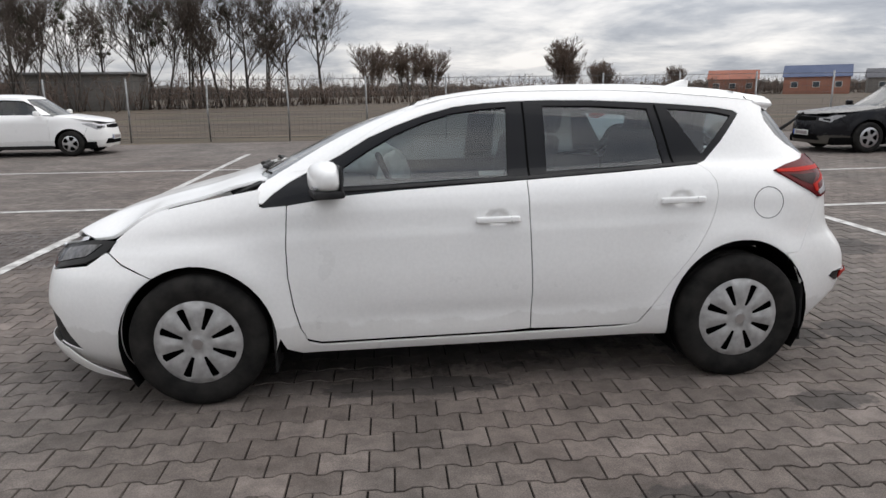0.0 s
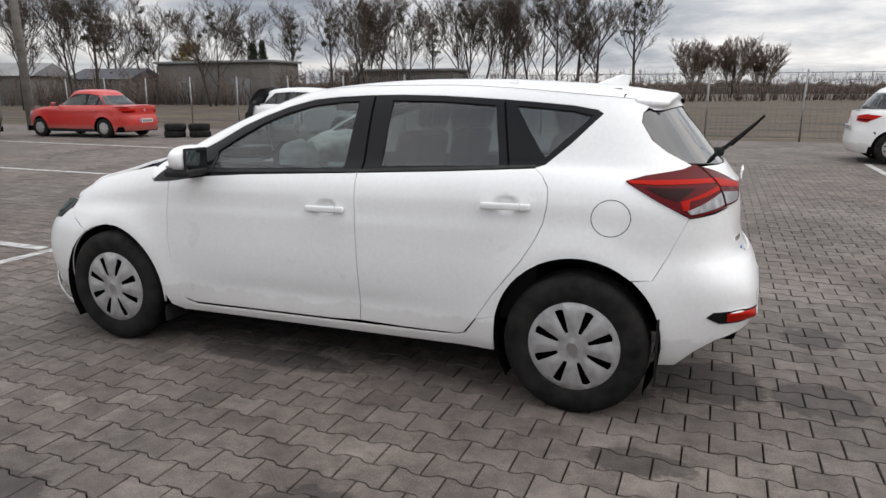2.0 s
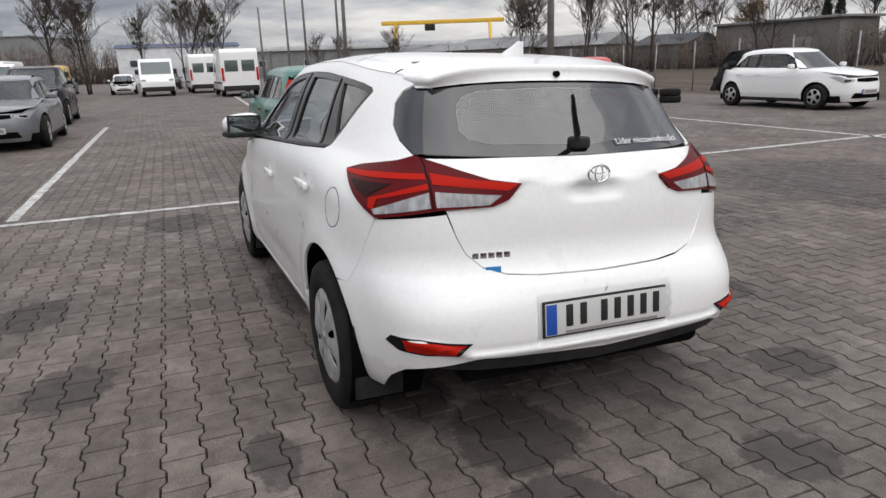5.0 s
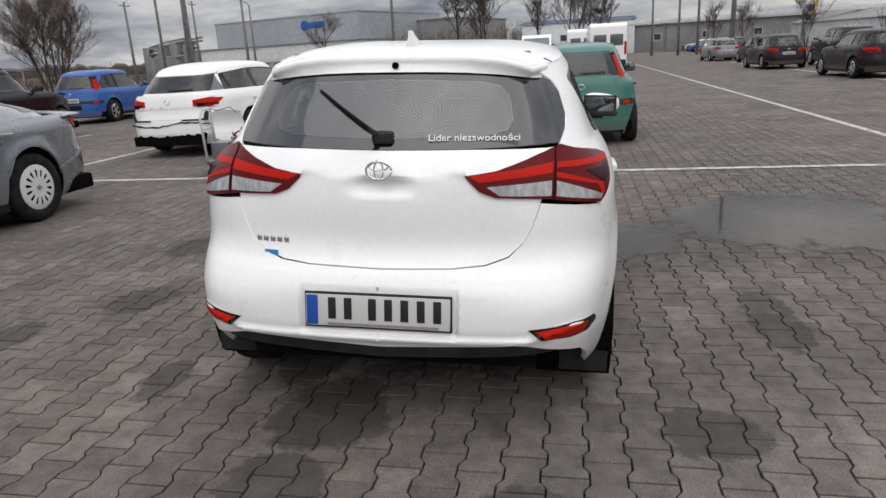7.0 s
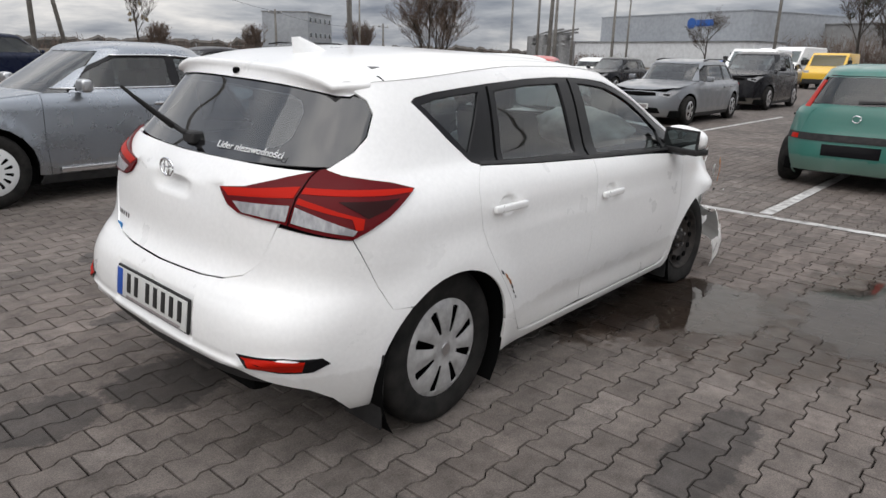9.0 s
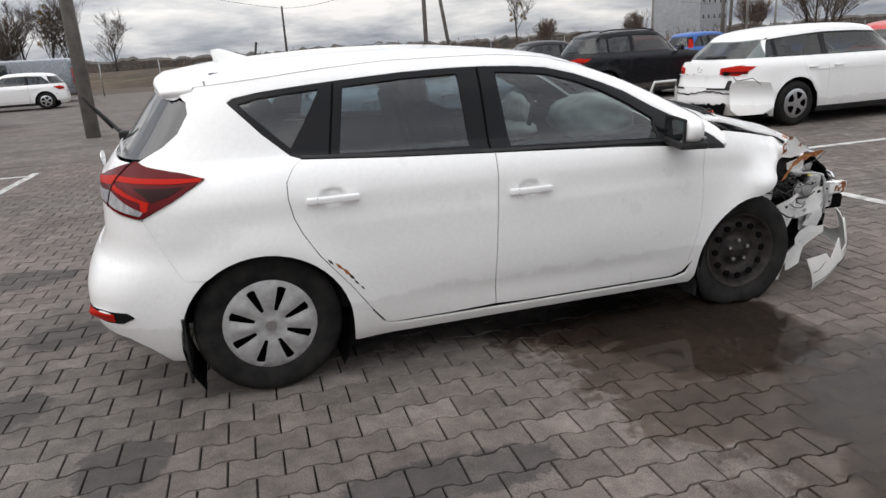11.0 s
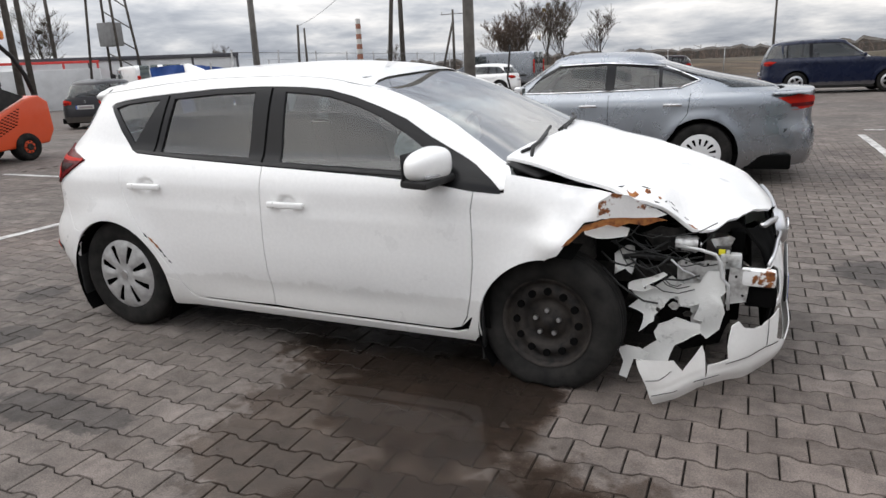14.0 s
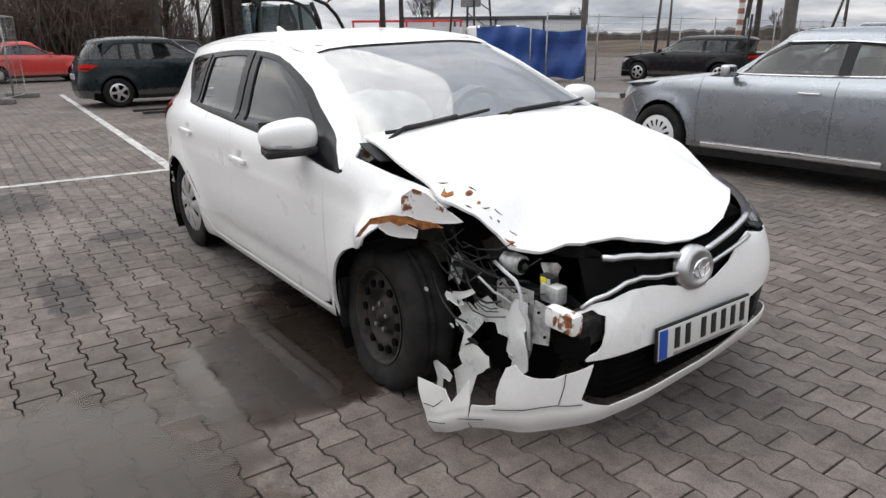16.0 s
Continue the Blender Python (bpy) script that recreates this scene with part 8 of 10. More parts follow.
# ---- puddles, markings ----
def puddle(label, cx, cy, rx, ry, seed, z=0.0016):
    n = 72
    v = [(cx, cy, z)]
    for ring in (0.5, 1.0):
        for i in range(n):
            t = 2 * math.pi * i / n
            k = 1 + 0.2 * noise.noise(Vector((math.cos(t) * 1.6 + seed, math.sin(t) * 1.6, seed))) + 0.14 * noise.noise(Vector((math.cos(t) * 5, math.sin(t) * 5 + seed, 1.0)))
            v.append((cx + rx * ring * k * math.cos(t), cy + ry * ring * k * math.sin(t), z))
    f = [(0, 1 + i, 1 + (i + 1) % n) for i in range(n)] + [(1 + i, 1 + n + i, 1 + n + (i + 1) % n, 1 + (i + 1) % n) for i in range(n)]
    ob = mesh_part("puddle", v, f, WATER)
    depth = ob.data.attributes.new("depth", "FLOAT", "POINT")
    for i in range(len(v)):
        depth.data[i].value = 1.0 if i == 0 else (0.55 if i <= n else 0.0)
    return tagged(ob, label, "puddle", kind="structure")


def water_mat():
    m = bpy.data.materials.new("shallow_water")
    m.use_nodes = True
    nt = m.node_tree
    nt.nodes.clear()
    N, K = nt.nodes.new, nt.links.new
    out, tr, gl, fr, mx = N("ShaderNodeOutputMaterial"), N("ShaderNodeBsdfTransparent"), N("ShaderNodeBsdfGlossy"), N("ShaderNodeFresnel"), N("ShaderNodeMixShader")
    tr.inputs[0].default_value = (0.62, 0.53, 0.46, 1)
    gl.inputs[1].default_value = 0.05
    fr.inputs[0].default_value = 1.32
    geo, ns, bp = N("ShaderNodeNewGeometry"), N("ShaderNodeTexNoise"), N("ShaderNodeBump")
    ns.inputs["Scale"].default_value, ns.inputs["Detail"].default_value = 9.0, 3.0
    bp.inputs["Strength"].default_value, bp.inputs["Distance"].default_value = 0.03, 0.004
    K(geo.outputs["Position"], ns.inputs["Vector"]), K(ns.outputs["Fac"], bp.inputs["Height"]), K(bp.outputs[0], gl.inputs["Normal"]), K(bp.outputs[0], fr.inputs["Normal"])
    mud, md = N("ShaderNodeMixShader"), N("ShaderNodeBsdfDiffuse")
    md.inputs[0].default_value, mud.inputs[0].default_value = (0.075, 0.06, 0.05, 1), 0.25
    K(tr.outputs[0], mud.inputs[1]), K(md.outputs[0], mud.inputs[2])
    K(fr.outputs[0], mx.inputs[0]), K(mud.outputs[0], mx.inputs[1]), K(gl.outputs[0], mx.inputs[2]), # thin at the ragged edge, where the stones show through
    at, n2, ad, rp, film = N("ShaderNodeAttribute"), N("ShaderNodeTexNoise"), N("ShaderNodeMath"), N("ShaderNodeValToRGB"), N("ShaderNodeMixShader")
    at.attribute_name = "depth"
    n2.inputs["Scale"].default_value, n2.inputs["Detail"].default_value = 3.5, 7.0
    K(geo.outputs["Position"], n2.inputs["Vector"])
    ad.operation = "ADD"
    K(at.outputs["Fac"], ad.inputs[0]), K(n2.outputs["Fac"], ad.inputs[1])
    rp.color_ramp.elements[0].position, rp.color_ramp.elements[1].position = 0.60, 0.76
    clear = N("ShaderNodeBsdfTransparent")
    K(ad.outputs[0], rp.inputs[0]), K(rp.outputs[0], film.inputs[0]), K(clear.outputs[0], film.inputs[1]), K(mx.outputs[0], film.inputs[2])
    K(film.outputs[0], out.inputs[0])
    return m


WATER = water_mat()
puddle("shallow puddle mirroring the grey sky on the paving", -1.30, 2.42, 1.10, 1.05, 3.0)
puddle("thin film of water running under the wrecked corner", -0.72, 1.12, 0.62, 0.50, 4.0, 0.0014)
puddle("long shallow puddle across the paving", 8.4, -11.6, 2.6, 0.75, 5.0)
puddle("shallow puddle by the parked saloon", 11.6, -11.2, 1.6, 0.5, 6.0)
puddle("shallow puddle on the open paving", 0.6, 6.1, 1.1, 0.30, 9.0)


def stripe(x0, y0, x1, y1, w=0.115):
    a, b = Vector((x0, y0, 0)), Vector((x1, y1, 0))
    d = (b - a).normalized()
    s = Vector((-d.y, d.x, 0))
    n = max(2, int((b - a).length / 0.12))
    n = min(n, 260)
    v, f = [], []
    for i in range(n + 1):
        p = a.lerp(b, i / n)
        for k in (-1, 1):
            r = w / 2 * (1 + 0.22 * noise.noise(p * 3.1 + Vector((k * 5, 0, 0))))
            q = p + s * (k * r)
            v.append((q.x, q.y, 0.0042))
    f = [(2 * i, 2 * i + 2, 2 * i + 3, 2 * i + 1) for i in range(n)]
    ob = mesh_part("bay_line", v, f, "marking", smooth=False)
    return tagged(ob, "worn white parking bay line painted on paving", "road marking", "parking bay lines", "structure")


for ln in ((-3.85, -9.5, -3.62, 1.0), (-3.62, 1.0, -3.45, 12.7), (4.15, -7.5, 4.45, 0.0), (4.45, 0.0, 4.75, 11.2), (-60.0, 6.3, -3.7, 5.0), (-40.0, 10.9, -1.5, 9.3), (4.6, 3.75, 10.0, 3.9), (4.6, 7.05, 10.0, 7.2),
           (4.5, 0.1, 18.0, -0.7), (4.3, -3.55, 9.0, -3.7), (4.2, -7.2, 9.0, -7.7), (-3.75, 0.66, -16.0, 0.95), (-3.9, -2.85, -17.0, -2.6), (-4.0, -6.75, -9.5, -6.5), (-4.0, -10.3, -10.0, -10.1), (-16.5, 1.8, -36.0, 3.0)):
    stripe(*ln)

# ---- paving: interlocking stones, one by one near the car ----
BX0, BX1, BY0, BY1 = -12.0, 9.0, -8.5, 10.5
prof = ((-0.0970, 0.0785), (-0.0640, 0.0785), (-0.0360, 0.0580), (0.0360, 0.0580), (0.0640, 0.0785), (0.0970, 0.0785))
ring_hi = [(x, y) for x, y in prof] + [(x, -y) for x, y in prof[::-1]]
PITCH_X, PITCH_Y = 0.2, 0.1425


def stone_ring(k, dz):
    return [(x * (1 - 0.045 * k), y * (1 - 0.055 * k), dz) for x, y in ring_hi]


STONE_V = stone_ring(0.62, 0.0) + stone_ring(0.2, -0.0022) + stone_ring(0.0, -0.013)
STONE_F = [tuple(range(12))[::-1]] + [(r * 12 + i, r * 12 + (i + 1) % 12, (r + 1) * 12 + (i + 1) % 12, (r + 1) * 12 + i) for r in range(2) for i in range(12)]
GRID_TURN = Matrix.Rotation(radians(-1.2), 4, "Z")
near_boxes = ((-0.6, 2.0, -2.15, -1.05), (2.45, 3.45, -0.95, 0.95), (-1.3, 1.5, 1.2, 2.15))


def paving_stones():
    srng = random.Random(11)
    bv, bf, single = [], [], []
    base = np.array(STONE_V)
    for j in range(int(BY0 / PITCH_Y) - 2, int(BY1 / PITCH_Y) + 3):
        for i in range(int(BX0 / PITCH_X) - 2, int(BX1 / PITCH_X) + 3):
            c = GRID_TURN @ Vector((i * PITCH_X + (PITCH_X / 2 if j % 2 else 0), j * PITCH_Y, 0))
            if not (BX0 < c.x < BX1 and BY0 < c.y < BY1):
                continue
            a = radians(-1.2 + srng.uniform(-0.6, 0.6))
            h, tx, ty = srng.uniform(-0.0022, 0.0004), srng.uniform(-0.010, 0.010), srng.uniform(-0.010, 0.010)
            if any(x0 < c.x < x1 and y0 < c.y < y1 for x0, x1, y0, y1 in near_boxes) and len(single) < 300:
                single.append((c, a, h, tx, ty))
                continue
            ca, sa = math.cos(a), math.sin(a)
            v = np.empty_like(base)
            v[:, 0], v[:, 1] = c.x + base[:, 0] * ca - base[:, 1] * sa, c.y + base[:, 0] * sa + base[:, 1] * ca
            v[:, 2] = base[:, 2] + h + base[:, 0] * tx + base[:, 1] * ty
            o = len(bv) * 36
            bv.append(v)
            bf += [tuple(q + o for q in f) for f in STONE_F]
    return np.concatenate(bv), bf, single


pav = tagged(new("pavement"), "grey interlocking concrete pavers, stained and partly wet", "pavement", kind="structure")
bv, bf, single = paving_stones()
me = bpy.data.meshes.new("paving_stones")
me.from_pydata(bv.tolist(), [], bf)
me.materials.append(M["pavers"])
me.shade_smooth()
me.set_sharp_from_angle(angle=radians(30))
stones = new("paving_stones", me)
stones.parent = pav
stones["kind"] = "stuff"
sm = bpy.data.meshes.new("paving_stone")
sm.from_pydata(STONE_V, [], STONE_F)
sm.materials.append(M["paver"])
sm.shade_smooth()
sm.set_sharp_from_angle(angle=radians(30))
for c, a, h, tx, ty in single:
    ob = new("paving_stone", sm)
    ob.parent = pav
    ob.matrix_basis = Matrix.Translation((c.x, c.y, h)) @ Matrix.Rotation(a, 4, "Z") @ Matrix.Rotation(ty, 4, "X") @ Matrix.Rotation(-tx, 4, "Y")
mesh_part("joint_bed", [(BX0, BY0, -0.0115), (BX1, BY0, -0.0115), (BX1, BY1, -0.0115), (BX0, BY1, -0.0115)], [(0, 1, 2, 3)], "joint", pav, smooth=False)
X0, X1, Y0, Y1 = -125.0, 40.0, -40.0, 16.9
strips = [box_data(X0, BX0, Y0, Y1, -0.04, -0.003), box_data(BX1, X1, Y0, Y1, -0.04, -0.003), box_data(BX0, BX1, Y0, BY0, -0.04, -0.003), box_data(BX0, BX1, BY1, Y1, -0.04, -0.003)]
mesh_part("outer_paving", *merge_data(strips), "far_paving", pav, smooth=False)
g = mesh_part("ground", [(-1500, -1500, -0.045), (1500, -1500, -0.045), (1500, 1500, -0.045), (-1500, 1500, -0.045)], [(0, 1, 2, 3)], "field", smooth=False)
tagged(g, "dry brown grassland reaching the horizon", "ground", kind="structure")

# ---- trees ----
def branch_data(seed, height, spread=1.0, lean=0.0, stems=1, density=1.0, twig=0.012, start=0.25, droop=0.0):
    """A bare tree: trunk and limbs, and its fine twigs, as two lists of tubes."""
    r = random.Random(seed)
    limbs, twigs = [], []

    def grow(p, d, length, rad, level):
        pts = [p.copy()]
        n = 4 if level < 2 else 3
        dd = d.copy()
        for i in range(n):
            dd = (dd + Vector((r.uniform(-1, 1), r.uniform(-1, 1), r.uniform(-0.3, 0.6) - droop * level * 0.2)) * (0.10 + 0.06 * level)).normalized()
            pts.append(pts[-1] + dd * (length / n))
        end = max(rad * (0.45 if level else 0.3), twig * 0.5)
        (limbs if level < 2 else twigs).append(tube_data(pts, rad, 6 if level == 0 else 4 if level == 1 else 3, end))
        if level >= 4:
            return
        kids = {0: 8, 1: 5, 2: 5, 3: 6}[level]
        kids = max(2, int(kids * density * r.uniform(0.8, 1.25)))
        for k in range(kids):
            t = (start if level == 0 else 0.25) + (1 - (start if level == 0 else 0.25)) * (k + r.random()) / kids
            i = min(n - 1, int(t * n))
            q = pts[i].lerp(pts[i + 1], t * n - i)
            az = r.uniform(0, 2 * math.pi)
            side = Vector((math.cos(az), math.sin(az), 0))
            up = (pts[min(i + 1, n)] - pts[i]).normalized()
            nd = (up * r.uniform(0.55, 1.0) + side * spread * r.uniform(0.45, 0.95) + Vector((0, 0, 0.25))).normalized()
            ln = length * (0.58 if level == 0 else 0.64) * r.uniform(0.65, 1.1) * (1.1 - 0.5 * t if level == 0 else 1.0)
            rr = rad * (1 - 0.6 * t) * r.uniform(0.40, 0.55)
            grow(q, nd, ln, max(rr, twig * (0.55 if level == 3 else 1.0)), level + 1)

    for s in range(stems):
        az = 2 * math.pi * s / stems + r.random()
        base = Vector((0.35 * math.cos(az), 0.35 * math.sin(az), -0.05)) if stems > 1 else Vector((0, 0, -0.05))
        d = Vector((math.cos(az) * 0.22 * (stems > 1) + lean, math.sin(az) * 0.22 * (stems > 1), 1)).normalized()
        grow(base, d, height * 0.72 * r.uniform(0.85, 1.0), height * (0.017 if stems == 1 else 0.011), 0)
    return merge_data(limbs), merge_data(twigs)


def clump(seed, r0, n, size):
    rr = random.Random(seed)
    v, f = [], []
    for _ in range(n):
        d = Vector((rr.gauss(0, 1), rr.gauss(0, 1), rr.gauss(0, 1))).normalized() * (r0 * rr.random() ** 0.4)
        a, b = Vector((rr.gauss(0, 1), rr.gauss(0, 1), rr.gauss(0, 1))).normalized() * size, Vector((rr.gauss(0, 1), rr.gauss(0, 1), rr.gauss(0, 1))).normalized() * size * 0.5
        o = len(v)
        v += [d - a, d + b, d + a, d - b]
        f.append((o, o + 1, o + 2, o + 3))
    return v, f


def make_tree(label, m, seed, height, twig_mat="twig", mistle=0, leaves=None, **kw):
    t = thing("tree", label, "tree", m, "bare trees")
    a, b = branch_data(seed, height, **kw)
    mesh_part("trunk", *a, "bark", t)
    mesh_part("crown", *b, twig_mat, t, "bare twigs")
    rr = random.Random(seed + 99)
    for k in range(mistle):
        az, z = rr.uniform(0, 6.28), height * rr.uniform(0.45, 0.92)
        rad = height * 0.15 * (1.1 - z / height) * rr.uniform(0.4, 1.5)
        mesh_part("mistletoe", *clump(seed + k, height * rr.uniform(0.018, 0.036), 90, 0.09 * height / 10), leaves or "mistletoe", t, "dark round mistletoe clump", smooth=False, m=Matrix.Translation((rad * math.cos(az), rad * math.sin(az), z)))
    return t


def place(src, x, y, s=1.0, turn=0.0):
    ob = copy_thing(src, Matrix.Translation((x, y, -0.04)) @ Matrix.Rotation(turn, 4, "Z"))
    ob.scale = (s, s, s)
    return ob


trng = random.Random(21)
tall_a = make_tree("tall bare poplar dotted with mistletoe behind the fence", Matrix.Translation((-21.5, 68.2, 0)), 1, 12.5, mistle=9, twig=0.027, stems=2, spread=0.9)
tall_b = make_tree("tall bare tree with mistletoe behind the fence", Matrix.Translation((-7.4, 95.9, 0)), 2, 16.5, mistle=11, twig=0.033, spread=0.95, start=0.3)
tall_c = make_tree("tall slender bare tree behind the fence", Matrix.Translation((-16.7, 74.5, 0)), 3, 14.0, mistle=7, twig=0.027, spread=0.85, stems=2)
wide_d = make_tree("broad bare tree with fine twigs", Matrix.Translation((-14.1, 75.0, 0)), 4, 13.0, twig=0.028, spread=0.95, start=0.2)
bush_e = make_tree("reddish bare thicket behind the fence", Matrix.Translation((-0.1, 116.2, 0)), 5, 9.5, "twig_red", twig=0.028, stems=6, spread=0.8, start=0.1)
low_f = make_tree("low tangle of bare brushwood", Matrix.Translation((-33.0, 60.0, 0)), 6, 4.2, "twig_red", twig=0.020, stems=7, spread=1.2, start=0.05, density=0.8)
for src, x, y, s in ((tall_a, -30.1, 59.6, 0.95), (tall_b, -29.8, 75.9, 0.65), (tall_c, -24.0, 71.0, 0.95), (wide_d, -10.5, 80.0, 1.0), (tall_c, -19.0, 70.0, 0.9), (tall_a, -12.5, 79.0, 1.05), (wide_d, -18.5, 73.0, 0.85), (bush_e, 6.0, 121.0, 1.05), (bush_e, 11.0, 125.7, 0.95), (bush_e, 32.6, 111.5, 1.05), (low_f, 38.9, 109.5, 1.5), (bush_e, 45, 150, 0.8), (bush_e, 58, 170, 0.9), (bush_e, 70, 150, 0.7),
                     (tall_c, -47.3, 39.0, 0.78), (tall_b, -46.1, 40.5, 0.62), (tall_a, -53.7, 54.1, 0.85), (tall_c, -39.5, 46.7, 0.68), (tall_a, -52.7, 68.1, 0.9), (tall_b, -39.1, 59.3, 0.62), (wide_d, -28.5, 53.9, 0.68), (tall_c, -26.8, 60.3, 0.78), (tall_a, -65.3, 38.6, 0.80), (tall_c, -45.2, 32.8, 0.66), (tall_a, -74.1, 43.9, 0.92), (wide_d, -60, 56, 0.8), (tall_b, -67, 62, 0.7), (tall_c, -35, 68, 0.9), (tall_b, -44, 76, 0.8),
                     (wide_d, -100.1, -35.0, 0.75), (tall_b, -55.3, -7.5, 0.55), (tall_c, -55.8, -5.6, 0.62), (tall_b, -75.8, -1.7, 0.5), (tall_c, -60.8, 2.0, 0.62), (tall_a, -60.6, 4.3, 0.68), (wide_d, -83.8, 18.9, 0.5), (wide_d, -110, 30, 0.6), (wide_d, -95, 25, 0.5), (tall_a, -86, 30, 0.5),
                     (wide_d, 17.4, -64.4, 0.66), (tall_a, 14.0, -65, 0.60), (wide_d, 10.4, -65.7, 0.55), (bush_e, 19.5, -66.0, 0.7), (low_f, -22.6, -50.0, 0.5), (wide_d, 38.8, -77.3, 0.4), (wide_d, 33.6, -38.3, 0.32), (tall_b, 37.6, -26.8, 0.36), (bush_e, -50, -75, 0.5), (bush_e, -42, -85, 0.5), (bush_e, -62, -68, 0.6),
                     (wide_d, 40.9, -4.2, 0.75), (wide_d, 44.6, -10.1, 0.7), (tall_b, 36.5, 0.8, 0.62), (tall_c, 39.0, 4.5, 0.8), (tall_a, 34.0, 6.0, 0.7), (bush_e, 42.0, -0.5, 0.8), (bush_e, 40.5, 3.0, 0.8), (tall_b, 48, -13, 0.6), (bush_e, 47, -7.5, 0.7), (low_f, 36, -7, 1.0), (low_f, 34, -3, 1.1), (tall_b, 29.5, -6.2, 0.66), (tall_a, 31.0, -3.0, 0.8), (tall_c, 30.5, -9.0, 0.75), (wide_d, 33.0, -8.0, 0.8), (tall_c, 29.0, 0.5, 0.7), (wide_d, 32.0, 2.5, 0.75)):
    place(src, x, y, s, trng.uniform(0, 6.28))
lone = make_tree("lone crooked tree hung with yellowish mistletoe", Matrix.Translation((-21.0, -46.8, 0)), 12, 5.9, mistle=6, leaves="ochre", twig=0.012, spread=0.8, start=0.35)
willow = make_tree("wide bare willow with fine drooping twigs", Matrix.Translation((-30.9, -27.5, 0)), 14, 6.6, "twig_red", twig=0.010, stems=5, spread=0.95, start=0.15, density=1.15)
mist_o = make_tree("bare tree carrying large ochre mistletoe", Matrix.Translation((14.4, -60.5, 0)), 16, 7.6, mistle=9, leaves="ochre", twig=0.018, spread=1.0)
ochre = make_tree("small tree still holding ochre leaves", Matrix.Translation((-54.0, 60.5, 0)), 18, 7.0, twig=0.016)
for k in range(26):
    a = trng.uniform(0, 6.28)
    mesh_part("foliage", *clump(300 + k, 0.75, 130, 0.13), "ochre", ochre, smooth=False, m=Matrix.Translation((1.5 * math.cos(a) * trng.random(), 1.5 * math.sin(a) * trng.random(), 2.4 + trng.random() * 4.2)))
fir = thing("tree", "small dark conifer among bare trees", "tree", Matrix.Translation((-47.4, 65.7, 0)), "bare trees")
tube("trunk", [(0, 0, -0.1), (0, 0, 7.0)], 0.13, "bark", fir, r2=0.02)
for k in range(44):
    z = 1.2 + 5.8 * (k / 44)
    rad = 1.35 * (1 - (z - 1.2) / 6.2)
    a = k * 2.4
    mesh_part("foliage", *clump(500 + k, 0.22 + 0.32 * rad, 80, 0.12), "conifer", fir, smooth=False, m=Matrix.Translation((rad * 0.6 * math.cos(a), rad * 0.6 * math.sin(a), z)))
copy_thing(fir, Matrix.Translation((-46.0, 62.0, -0.5)))


def thicket(name, label, pts, n, h, width, mat, seed, twig=0.02):
    """Uncountable brushwood along a line."""
    rr = random.Random(seed)
    items = []
    for _ in range(n):
        t = rr.random() * (len(pts) - 1)
        i = min(len(pts) - 2, int(t))
        a, b = Vector(pts[i]), Vector(pts[i + 1])
        p = a.lerp(b, t - i) + Vector((rr.gauss(0, width), rr.gauss(0, width), 0))
        hh = h * rr.uniform(0.45, 1.1)
        d = Vector((rr.gauss(0, 0.28), rr.gauss(0, 0.28), 1)).normalized()
        mid = p + d * hh * 0.5 + Vector((rr.gauss(0, 0.12), rr.gauss(0, 0.12), 0)) * hh * 0.4
        top = p + d * hh
        items.append(tube_data([p - Vector((0, 0, 0.1)), mid, top], twig, 3, twig * 0.3))
        for _k in range(4):
            q = p.lerp(top, rr.uniform(0.25, 0.9))
            e = q + Vector((rr.gauss(0, 0.4), rr.gauss(0, 0.4), rr.uniform(0.1, 0.6))) * hh * 0.33
            items.append(tube_data([q, e], twig * 0.6, 3, twig * 0.2))
    ob = mesh_part(name, *merge_data(items), mat)
    return tagged(ob, label, "undergrowth", kind="stuff")


thicket("brushwood", "brown leafless undergrowth along the field's edge", [(-80, 42, 0), (-50, 50, 0), (-30, 62, 0), (-5, 82, 0), (30, 108, 0), (80, 130, 0), (130, 140, 0)], 2300, 3.6, 3.0, "twig_red", 3, 0.055)
thicket("brushwood", "brown leafless hedge behind the parked vehicles", [(-126, -30, 0), (-128, -14, 0), (-120, 0, 0)], 500, 6.5, 2.0, "twig_red", 4, 0.06)
thicket("brushwood", "bare scrub on the far side of the road", [(31, 8, 0), (33, -2, 0), (36, -10, 0)], 1100, 5.6, 1.8, "twig_red", 5, 0.030)
thicket("brushwood", "low bare scrub below the embankment", [(-120, -60, 0), (-70, -60, 0), (-30, -62, 0), (10, -78, 0), (60, -95, 0), (110, -100, 0)], 1300, 2.4, 3.0, "twig_red", 6, 0.05)


def far_ridge(label, pts, h, seed, mat="far_wood", thick=8.0):
    """A distant belt of woodland with an uneven top."""
    n = 700
    v, f = [], []
    for i in range(n + 1):
        t = i / n * (len(pts) - 1)
        k = min(len(pts) - 2, int(t))
        p = Vector(pts[k]).lerp(Vector(pts[k + 1]), t - k)
        hh = h * (0.55 + 0.14 * noise.noise(p * 0.02 + Vector((seed, 0, 0))) + 0.16 * noise.noise(p * 0.15) + 0.2 * noise.noise(p * 0.6))
        nrm = Vector((p.x, p.y, 0)).normalized() * thick
        v += [(p.x, p.y, -0.3), (p.x, p.y, hh * 0.8), (p.x + nrm.x * 0.5, p.y + nrm.y * 0.5, hh), (p.x + nrm.x, p.y + nrm.y, -0.3)]
    for i in range(n):
        for k in range(3):
            f.append((4 * i + k, 4 * i + k + 1, 4 * i + k + 5, 4 * i + k + 4))
    return tagged(mesh_part("far_woods", v, f, mat, smooth=False), label, "woodland", kind="stuff")


